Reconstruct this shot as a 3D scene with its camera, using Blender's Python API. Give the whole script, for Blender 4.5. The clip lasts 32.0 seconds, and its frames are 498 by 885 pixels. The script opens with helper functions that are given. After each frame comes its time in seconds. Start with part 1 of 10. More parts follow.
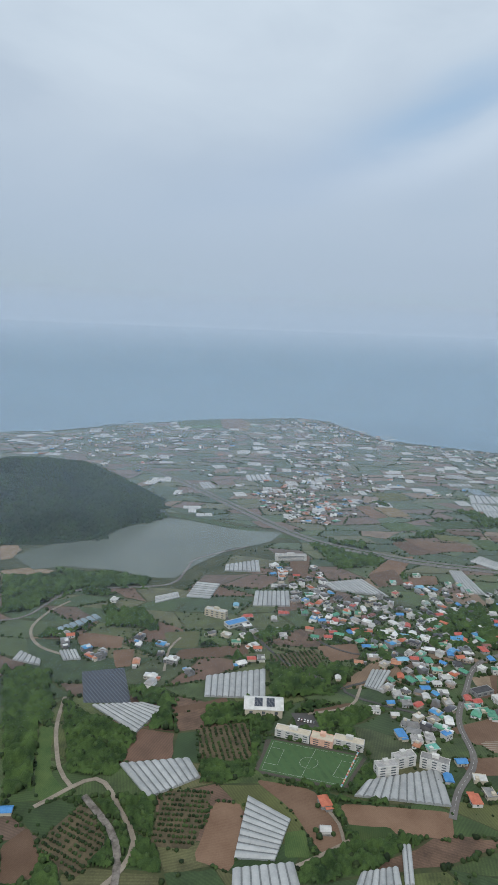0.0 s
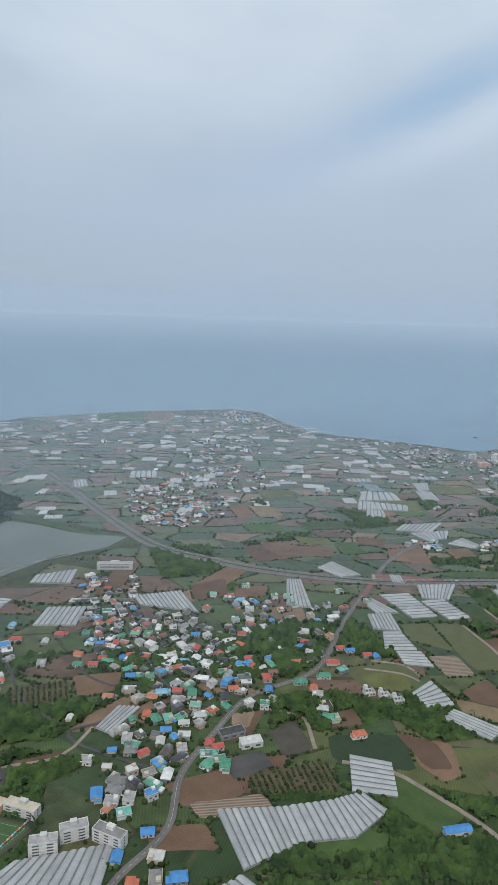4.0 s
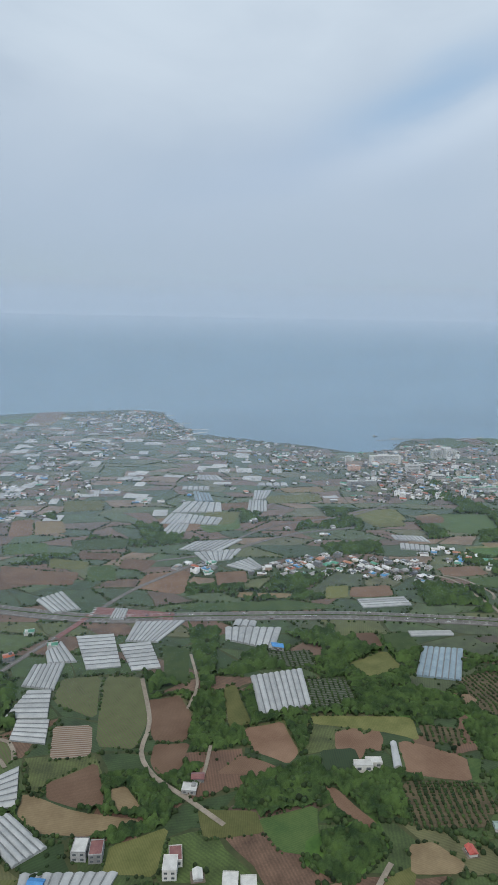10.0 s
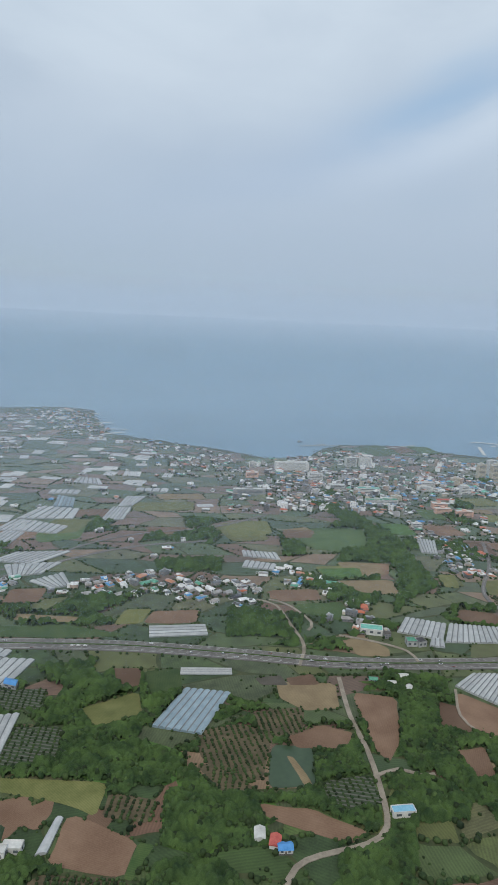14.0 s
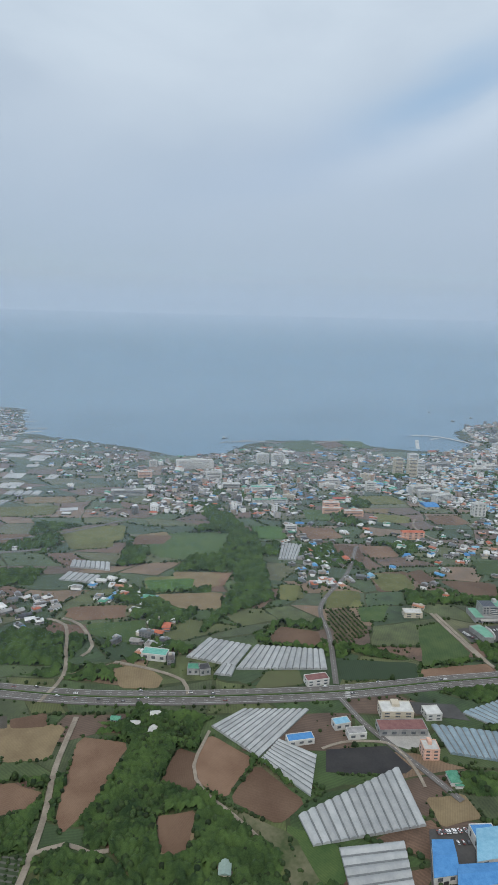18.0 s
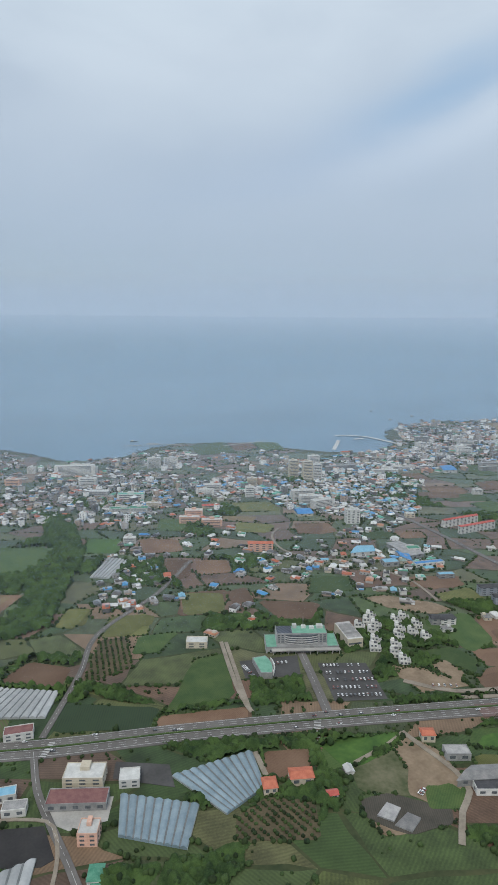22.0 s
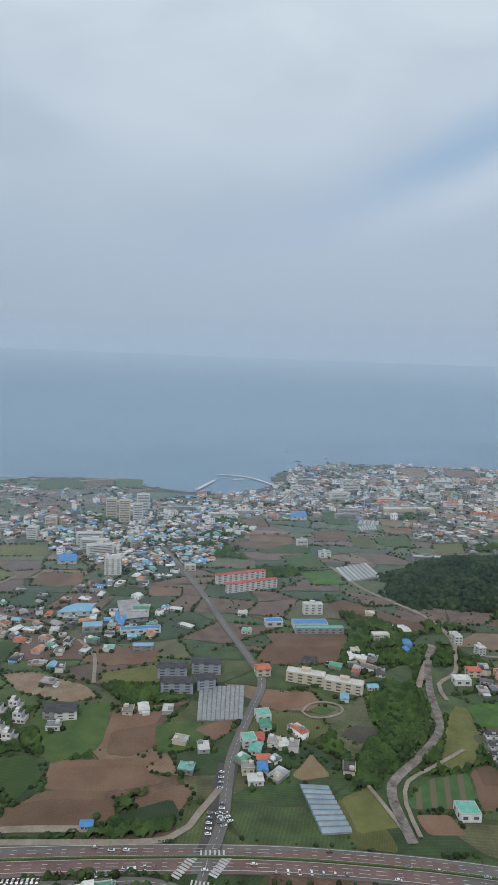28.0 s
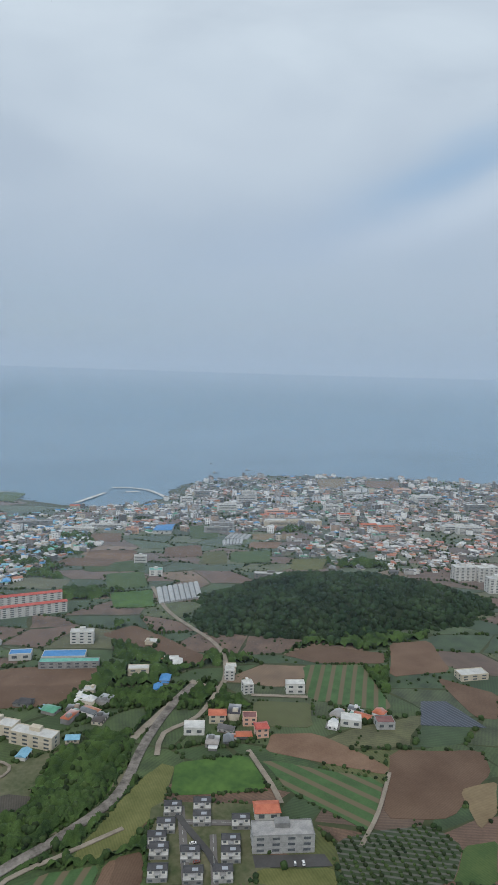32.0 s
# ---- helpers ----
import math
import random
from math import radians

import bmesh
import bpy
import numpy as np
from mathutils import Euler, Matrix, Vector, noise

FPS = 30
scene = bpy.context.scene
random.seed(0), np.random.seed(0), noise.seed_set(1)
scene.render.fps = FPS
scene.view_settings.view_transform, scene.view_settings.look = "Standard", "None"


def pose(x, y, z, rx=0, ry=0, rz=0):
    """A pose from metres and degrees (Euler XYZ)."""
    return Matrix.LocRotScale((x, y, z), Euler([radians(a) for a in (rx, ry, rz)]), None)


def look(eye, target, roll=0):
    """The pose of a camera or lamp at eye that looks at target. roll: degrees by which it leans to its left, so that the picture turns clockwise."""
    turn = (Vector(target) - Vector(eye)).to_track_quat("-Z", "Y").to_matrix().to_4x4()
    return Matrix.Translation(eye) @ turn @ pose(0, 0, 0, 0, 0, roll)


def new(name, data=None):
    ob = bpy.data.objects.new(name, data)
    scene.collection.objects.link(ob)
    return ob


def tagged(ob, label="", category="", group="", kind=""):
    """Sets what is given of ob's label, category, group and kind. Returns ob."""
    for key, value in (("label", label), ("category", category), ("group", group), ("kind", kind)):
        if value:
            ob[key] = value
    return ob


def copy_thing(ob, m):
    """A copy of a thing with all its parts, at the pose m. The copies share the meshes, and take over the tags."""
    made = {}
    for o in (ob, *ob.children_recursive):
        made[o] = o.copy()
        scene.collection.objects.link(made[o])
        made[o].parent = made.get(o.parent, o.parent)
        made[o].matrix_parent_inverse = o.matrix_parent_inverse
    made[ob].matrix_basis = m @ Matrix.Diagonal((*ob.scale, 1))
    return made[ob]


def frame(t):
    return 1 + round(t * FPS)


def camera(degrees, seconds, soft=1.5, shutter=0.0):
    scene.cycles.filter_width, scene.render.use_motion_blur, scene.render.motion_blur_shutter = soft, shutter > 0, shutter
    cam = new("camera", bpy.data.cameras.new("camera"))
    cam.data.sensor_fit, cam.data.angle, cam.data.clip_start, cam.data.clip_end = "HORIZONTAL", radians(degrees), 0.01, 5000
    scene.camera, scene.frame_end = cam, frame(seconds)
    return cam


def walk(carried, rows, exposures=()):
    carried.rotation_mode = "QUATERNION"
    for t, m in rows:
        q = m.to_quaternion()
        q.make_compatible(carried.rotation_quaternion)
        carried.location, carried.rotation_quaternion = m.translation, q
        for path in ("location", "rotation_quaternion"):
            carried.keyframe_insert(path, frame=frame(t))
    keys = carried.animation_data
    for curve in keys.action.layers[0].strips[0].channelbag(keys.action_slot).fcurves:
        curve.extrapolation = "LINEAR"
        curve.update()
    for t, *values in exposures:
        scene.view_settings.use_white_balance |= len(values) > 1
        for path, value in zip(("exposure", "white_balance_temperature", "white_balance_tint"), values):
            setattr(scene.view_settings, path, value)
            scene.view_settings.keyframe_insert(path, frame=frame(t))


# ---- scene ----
PATH = (
    (0.0, -610.62, 1.81, 206.17, -22.018, -10.106, 2.209),
    (0.5, -591.21, 1.93, 206.09, -21.871, -10.298, 2.212),
    (1.0, -571.83, 2.02, 205.98, -21.678, -10.493, 1.832),
    (1.5, -552.46, 2.09, 205.85, -21.950, -10.763, 1.972),
    (2.0, -533.12, 2.14, 205.69, -21.853, -10.997, 1.697),
    (2.5, -513.80, 2.16, 205.50, -22.074, -10.891, 1.995),
    (3.0, -494.49, 2.17, 205.28, -22.195, -10.840, 1.852),
    (3.5, -475.21, 2.15, 205.04, -22.770, -10.793, 1.954),
    (5.5, -398.30, 1.94, 203.78, -22.469, -11.595, 1.543),
    (6.0, -379.12, 1.85, 203.40, -22.409, -11.756, 1.485),
    (6.5, -359.97, 1.76, 202.99, -22.767, -11.898, 1.739),
    (7.0, -340.83, 1.66, 202.55, -22.638, -11.902, 1.544),
    (7.5, -321.72, 1.55, 202.09, -22.636, -11.698, 1.500),
    (8.0, -302.63, 1.43, 201.60, -22.392, -11.522, 1.159),
    (8.5, -283.56, 1.31, 201.08, -22.478, -11.307, 1.399),
    (9.0, -264.51, 1.19, 200.53, -22.517, -11.200, 1.072),
    (9.5, -245.48, 1.07, 199.96, -22.820, -11.033, 1.229),
    (10.0, -226.47, 0.94, 199.36, -22.746, -11.045, 1.062),
    (10.5, -207.48, 0.82, 198.73, -22.982, -11.050, 1.176),
    (11.0, -188.51, 0.70, 198.07, -22.803, -11.202, 1.180),
    (11.5, -169.57, 0.59, 197.39, -22.843, -11.317, 1.461),
    (12.0, -150.64, 0.48, 196.68, -22.637, -10.888, 1.893),
    (12.5, -131.74, 0.38, 195.94, -22.999, -8.892, 2.472),
    (13.0, -112.86, 0.29, 195.17, -23.222, -9.260, 2.540),
    (13.5, -93.99, 0.21, 194.38, -22.958, -10.251, 2.617),
    (15.5, -18.76, 0.01, 190.93, -21.993, -11.353, 2.367),
    (16.0, 0.00, 0.00, 190.00, -21.862, -11.630, 2.119),
    (16.5, 18.74, 0.01, 189.04, -22.061, -11.888, 2.374),
    (17.0, 37.45, 0.04, 188.06, -22.020, -11.757, 1.955),
    (17.5, 56.15, 0.09, 187.04, -22.045, -11.341, 1.799),
    (18.0, 74.82, 0.17, 186.00, -21.811, -11.080, 1.415),
    (18.5, 93.47, 0.27, 184.93, -21.830, -10.833, 1.491),
    (19.0, 112.10, 0.39, 183.84, -21.718, -10.681, 1.008),
    (19.5, 130.71, 0.54, 182.72, -21.886, -10.664, 0.830),
    (20.0, 149.30, 0.72, 181.57, -21.792, -10.668, 0.607),
    (20.5, 167.87, 0.94, 180.39, -21.962, -10.759, 0.779),
    (21.0, 186.42, 1.18, 179.18, -21.912, -10.894, 0.345),
    (21.5, 204.94, 1.46, 177.95, -22.014, -10.964, 0.685),
    (22.0, 223.45, 1.77, 176.69, -21.668, -10.826, 0.447),
    (22.5, 241.93, 2.11, 175.40, -21.566, -10.265, 0.627),
    (23.0, 260.40, 2.50, 174.09, -21.348, -9.792, 0.331),
    (23.5, 278.84, 2.92, 172.74, -21.406, -9.303, 0.789),
    (24.0, 297.26, 3.39, 171.37, -21.161, -9.100, 1.049),
    (24.5, 315.66, 3.89, 169.98, -21.154, -8.992, 1.546),
    (25.0, 334.04, 4.44, 168.55, -20.909, -8.942, 1.919),
    (25.5, 352.40, 5.03, 167.10, -20.996, -8.791, 2.552),
    (27.5, 425.63, 7.88, 161.01, -20.615, -7.165, 2.579),
    (28.0, 443.88, 8.72, 159.42, -20.410, -6.937, 2.291),
    (28.5, 462.12, 9.61, 157.81, -20.677, -7.097, 2.481),
    (29.0, 480.33, 10.56, 156.16, -20.556, -7.294, 2.376),
    (29.5, 498.52, 11.56, 154.49, -20.691, -7.046, 2.371),
    (30.0, 516.69, 12.62, 152.79, -20.522, -6.518, 1.928),
    (30.5, 534.84, 13.73, 151.06, -20.634, -5.882, 1.914),
    (31.0, 552.97, 14.91, 149.31, -20.484, -5.567, 1.815),
    (31.5, 571.07, 16.15, 147.53, -20.763, -5.233, 2.022),
    (32.0, 589.16, 17.46, 145.72, -20.750, -5.328, 1.783),
)
cam = camera(43.341, 32.0, soft=1.2)
rows = []
for t, ex, ey, ez, yaw, pitch, roll in PATH:
    a, b = radians(yaw), radians(pitch)
    ahead = Vector((-math.sin(a) * math.cos(b), math.cos(a) * math.cos(b), math.sin(b)))
    rows.append((t, look((ex, ey, ez), Vector((ex, ey, ez)) + ahead, roll)))
walk(cam, rows, exposures=((0.0, 0.0), (22.0, 0.0), (26.0, -0.08), (32.0, -0.1)))

# ---- world and sun: thin high cloud over a hazy sea ----
SUN_EL, SUN_ROT = radians(48), radians(215)
world = bpy.data.worlds.new("sky")
scene.world = world
world.use_nodes = True
wt = world.node_tree
wt.nodes.clear()


def wnode(kind, **inputs):
    n = wt.nodes.new(kind)
    for k, v in inputs.items():
        n.inputs[k.replace("_", " ")].default_value = v
    return n


w_sky = wnode("ShaderNodeTexSky")
w_sky.sky_type, w_sky.sun_disc = "NISHITA", False
w_sky.sun_elevation, w_sky.sun_rotation = SUN_EL, SUN_ROT
w_sky.dust_density, w_sky.air_density = 2.0, 1.0
w_co = wnode("ShaderNodeTexCoord")
w_map = wnode("ShaderNodeMapping")
w_map.inputs["Rotation"].default_value = (0.0, radians(14), radians(-22))
w_map.inputs["Scale"].default_value = (1.6, 1.0, 4.2)
w_map.inputs["Location"].default_value = (0.35, 0.0, 0.2)
w_noise = wnode("ShaderNodeTexNoise", Scale=1.7, Detail=6.0, Roughness=0.5, Distortion=0.5)
w_ramp = wnode("ShaderNodeValToRGB")
w_ramp.color_ramp.elements[0].position, w_ramp.color_ramp.elements[1].position = 0.36, 0.62
w_ramp.color_ramp.elements[0].color = (0.8, 0.8, 0.8, 1)
w_ramp.color_ramp.elements[1].color = (1.0, 1.0, 1.0, 1)
w_sep = wnode("ShaderNodeSeparateXYZ")
w_veil = wnode("ShaderNodeValToRGB")     # veil colour by height above the horizon
el = w_veil.color_ramp.elements
el[0].position, el[0].color = 0.0, (3.85, 4.85, 6.1, 1)
el[1].position, el[1].color = 1.0, (7.4, 8.2, 9.0, 1)
e1 = el.new(0.10)
e1.color = (4.2, 5.15, 6.4, 1)
e2 = el.new(0.45)
e2.color = (6.35, 7.35, 8.35, 1)
w_mix = wnode("ShaderNodeMixRGB")
w_bg = wnode("ShaderNodeBackground", Strength=0.1)
w_out = wnode("ShaderNodeOutputWorld")
L = wt.links.new
L(w_co.outputs["Generated"], w_map.inputs["Vector"])
L(w_map.outputs["Vector"], w_noise.inputs["Vector"])
L(w_noise.outputs["Fac"], w_ramp.inputs["Fac"])
L(w_co.outputs["Generated"], w_sep.inputs["Vector"])
L(w_sep.outputs["Z"], w_veil.inputs["Fac"])
w_low = wnode("ShaderNodeMapRange")       # the haze closes towards the horizon
w_low.inputs["From Min"].default_value, w_low.inputs["From Max"].default_value = 0.03, 0.22
w_low.inputs["To Min"].default_value, w_low.inputs["To Max"].default_value = 1.0, 0.0
w_max = wnode("ShaderNodeMath")
w_max.operation = "MAXIMUM"
L(w_sep.outputs["Z"], w_low.inputs["Value"])
L(w_low.outputs[0], w_max.inputs[0])
L(w_ramp.outputs["Color"], w_max.inputs[1])


def w_math(op, a, b):
    n = wt.nodes.new("ShaderNodeMath")
    n.operation = op
    for i, v in enumerate((a, b)):
        if isinstance(v, (int, float)):
            n.inputs[i].default_value = v
        else:
            L(v, n.inputs[i])
    return n.outputs[0]


def w_along(axis):
    n = wt.nodes.new("ShaderNodeVectorMath")
    n.operation = "DOT_PRODUCT"
    n.inputs[1].default_value = axis
    L(w_co.outputs["Generated"], n.inputs[0])
    return n.outputs["Value"]


def w_streak(mid, along, long, wide, wave):
    """1 in the middle of a long streak of sky, falling off smoothly; mid: towards its middle, along: its run."""
    mid, along = Vector(mid).normalized(), Vector(along)
    along = (along - mid * along.dot(mid)).normalized()
    cross = mid.cross(along)
    u = w_math("MULTIPLY", w_along(along), 1 / long)
    v = w_math("ADD", w_math("MULTIPLY", w_along(cross), 1 / wide), w_math("MULTIPLY", w_math("SUBTRACT", w_noise.outputs["Fac"], 0.5), wave))
    front = w_math("GREATER_THAN", w_along(mid), 0.3)
    return w_math("MULTIPLY", w_math("POWER", 2.718, w_math("MULTIPLY", w_math("ADD", w_math("MULTIPLY", u, u), w_math("MULTIPLY", v, v)), -1.0)), front)


# breaks in the veil, where bluer sky shows, and brighter streaks of cloud beside them
w_gap = w_math("MULTIPLY", w_streak((0.575, 0.750, 0.312), (0.45, -0.42, 0.21), 0.14, 0.032, 3.4), 0.85)
w_gap2 = w_math("MULTIPLY", w_streak((0.46, 0.83, 0.235), (0.45, -0.35, 0.10), 0.26, 0.05, 2.0), 0.2)
w_white = w_math("MULTIPLY", w_streak((0.60, 0.74, 0.262), (0.45, -0.43, 0.19), 0.15, 0.03, 2.6), 0.32)
w_white2 = w_math("MULTIPLY", w_streak((0.30, 0.88, 0.345), (0.6, -0.25, 0.12), 0.3, 0.05, 3.0), 0.15)
w_fac = w_max.outputs[0]
L(w_fac, w_mix.inputs["Fac"])
L(w_sky.outputs["Color"], w_mix.inputs["Color1"])
L(w_veil.outputs["Color"], w_mix.inputs["Color2"])
w_now = w_mix.outputs["Color"]
for fac, tone in ((w_gap2, (3.9, 5.1, 7.1)), (w_white2, (7.0, 7.8, 8.7)), (w_gap, (3.4, 4.95, 6.9)), (w_white, (6.9, 7.9, 9.0))):
    n = wt.nodes.new("ShaderNodeMixRGB")
    n.inputs["Color2"].default_value = (*tone, 1)
    L(fac, n.inputs["Fac"])
    L(w_now, n.inputs["Color1"])
    w_now = n.outputs["Color"]
L(w_now, w_bg.inputs["Color"])
L(w_bg.outputs["Background"], w_out.inputs["Surface"])

sun = new("sun", bpy.data.lights.new("sun", "SUN"))
sun.data.energy, sun.data.angle, sun.data.color = 1.5, radians(10), (1.0, 0.95, 0.87)
# the light comes from behind the camera, over its left shoulder
sun.matrix_world = look((0, 0, 0), (0.45, 0.62, -0.95))

# ---- materials ----


def material(name, c1, c2, size=4.0, rough=0.85, fine=0.6, metal=0.0, bump=0.0, per=None, spec=0.3, spread=0.35, haze_sheen=0.2):
    """Two tones mixed by coarse and fine noise, in metres. per: 'object' or 'island' varies the brightness piece by piece."""
    m = bpy.data.materials.new(name)
    m.use_nodes = True
    nt = m.node_tree
    bsdf = nt.nodes["Principled BSDF"]
    bsdf.inputs["Roughness"].default_value, bsdf.inputs["Metallic"].default_value = rough, metal
    bsdf.inputs["Specular IOR Level"].default_value = spec
    if rough > 0.7:     # pale bluish sheen at low angles, put in to imitate haze far off
        bsdf.inputs["Sheen Weight"].default_value, bsdf.inputs["Sheen Roughness"].default_value = haze_sheen, 0.4
        bsdf.inputs["Sheen Tint"].default_value = (0.85, 0.92, 1.0, 1)
    co = nt.nodes.new("ShaderNodeNewGeometry")
    n1, n2 = nt.nodes.new("ShaderNodeTexNoise"), nt.nodes.new("ShaderNodeTexNoise")
    n1.inputs["Scale"].default_value, n1.inputs["Detail"].default_value = 1 / size, 5
    n2.inputs["Scale"].default_value, n2.inputs["Detail"].default_value = 1 / fine, 3
    add = nt.nodes.new("ShaderNodeMath")
    add.operation = "MULTIPLY_ADD"
    add.inputs[1].default_value = 0.45
    ramp = nt.nodes.new("ShaderNodeValToRGB")
    ramp.color_ramp.elements[0].position, ramp.color_ramp.elements[1].position = 0.52, 0.92
    ramp.color_ramp.elements[0].color, ramp.color_ramp.elements[1].color = (*c1, 1), (*c2, 1)
    k = nt.links.new
    k(co.outputs["Position"], n1.inputs["Vector"])
    k(co.outputs["Position"], n2.inputs["Vector"])
    k(n2.outputs["Fac"], add.inputs[0])
    k(n1.outputs["Fac"], add.inputs[2])
    k(add.outputs[0], ramp.inputs["Fac"])
    out = ramp.outputs["Color"]
    if per:
        src = co.outputs["Random Per Island"]
        if per == "object":
            src = nt.nodes.new("ShaderNodeObjectInfo").outputs["Random"]
        hsv = nt.nodes.new("ShaderNodeHueSaturation")
        rng = nt.nodes.new("ShaderNodeMapRange")
        rng.inputs["To Min"].default_value, rng.inputs["To Max"].default_value = 1 - spread, 1 + spread
        k(src, rng.inputs["Value"])
        k(rng.outputs[0], hsv.inputs["Value"])
        k(out, hsv.inputs["Color"])
        out = hsv.outputs["Color"]
    k(out, bsdf.inputs["Base Color"])
    if bump:
        bp = nt.nodes.new("ShaderNodeBump")
        bp.inputs["Strength"].default_value, bp.inputs["Distance"].default_value = 0.6, bump
        k(n2.outputs["Fac"], bp.inputs["Height"])
        k(bp.outputs["Normal"], bsdf.inputs["Normal"])
    return m


def palette(name, colours, size=5.0, rough=0.8, per="island", spec=0.3, grain=0.35, haze_sheen=0.45):
    """One of several colours for each piece, with grain."""
    m = material(name, (1 - grain,) * 3, (1 + grain,) * 3, size, rough, 0.8, spec=spec, haze_sheen=haze_sheen)
    nt = m.node_tree
    k = nt.links.new
    src = nt.nodes.new("ShaderNodeNewGeometry").outputs["Random Per Island"]
    if per == "object":
        src = nt.nodes.new("ShaderNodeObjectInfo").outputs["Random"]
    ramp = nt.nodes.new("ShaderNodeValToRGB")
    ramp.color_ramp.interpolation = "CONSTANT"
    e = ramp.color_ramp.elements
    while len(e) < len(colours):
        e.new(0.5)
    for i, c in enumerate(colours):
        e[i].position, e[i].color = i / len(colours), (*c, 1)
    mul = nt.nodes.new("ShaderNodeMixRGB")
    mul.blend_type, mul.inputs["Fac"].default_value = "MULTIPLY", 1.0
    k(src, ramp.inputs["Fac"])
    old = [n for n in nt.nodes if n.type == "VALTORGB"][0].outputs["Color"]
    k(old, mul.inputs["Color1"])
    k(ramp.outputs["Color"], mul.inputs["Color2"])
    k(mul.outputs["Color"], nt.nodes["Principled BSDF"].inputs["Base Color"])
    return m


def furrowed(m, gap, low, high, per="object"):
    """Lays plough lines over a material, turned another way on each field."""
    nt = m.node_tree
    k = nt.links.new
    b = nt.nodes["Principled BSDF"].inputs["Base Color"]
    old = b.links[0].from_socket
    g = nt.nodes.new("ShaderNodeNewGeometry")
    src = g.outputs["Random Per Island"] if per == "island" else nt.nodes.new("ShaderNodeObjectInfo").outputs["Random"]
    ang = nt.nodes.new("ShaderNodeMath")
    ang.operation, ang.inputs[1].default_value = "MULTIPLY", 9.4
    rot = nt.nodes.new("ShaderNodeVectorRotate")
    rot.rotation_type = "Z_AXIS"
    wv = nt.nodes.new("ShaderNodeTexWave")
    wv.inputs["Scale"].default_value = 0.314 / gap
    wv.inputs["Distortion"].default_value, wv.inputs["Detail"].default_value, wv.inputs["Detail Scale"].default_value = 2.5, 2.0, 0.4
    rng_ = nt.nodes.new("ShaderNodeMapRange")
    rng_.inputs["To Min"].default_value, rng_.inputs["To Max"].default_value = low, high
    hsv = nt.nodes.new("ShaderNodeHueSaturation")
    k(src, ang.inputs[0])
    k(ang.outputs[0], rot.inputs["Angle"])
    k(g.outputs["Position"], rot.inputs["Vector"])
    k(rot.outputs[0], wv.inputs["Vector"])
    k(wv.outputs["Fac"], rng_.inputs["Value"])
    k(rng_.outputs[0], hsv.inputs["Value"])
    k(old, hsv.inputs["Color"])
    k(hsv.outputs["Color"], b)


def striped(name, base, other, gap, angle, share=0.5, rough=0.85):
    """Planted rows: two colours in stripes gap metres apart, wobbling a little."""
    m = material(name, base, tuple(1.5 * c for c in base), 6.0, rough, 0.7)
    nt = m.node_tree
    k = nt.links.new
    co = nt.nodes.new("ShaderNodeNewGeometry")
    mp = nt.nodes.new("ShaderNodeMapping")
    mp.inputs["Rotation"].default_value = (0, 0, radians(angle))
    wv = nt.nodes.new("ShaderNodeTexWave")
    wv.inputs["Scale"].default_value = 0.314 / gap
    wv.inputs["Distortion"].default_value, wv.inputs["Detail Scale"].default_value = 1.2, 0.15
    rp = nt.nodes.new("ShaderNodeValToRGB")
    rp.color_ramp.elements[0].position, rp.color_ramp.elements[1].position = share - 0.12, share + 0.12
    mx = nt.nodes.new("ShaderNodeMixRGB")
    mx.inputs["Color2"].default_value = (*other, 1)
    old = [n for n in nt.nodes if n.type == "VALTORGB"][0].outputs["Color"]
    k(co.outputs["Position"], mp.inputs["Vector"])
    k(mp.outputs["Vector"], wv.inputs["Vector"])
    k(wv.outputs["Fac"], rp.inputs["Fac"])
    k(rp.outputs["Color"], mx.inputs["Fac"])
    k(old, mx.inputs["Color1"])
    k(mx.outputs["Color"], nt.nodes["Principled BSDF"].inputs["Base Color"])
    return m


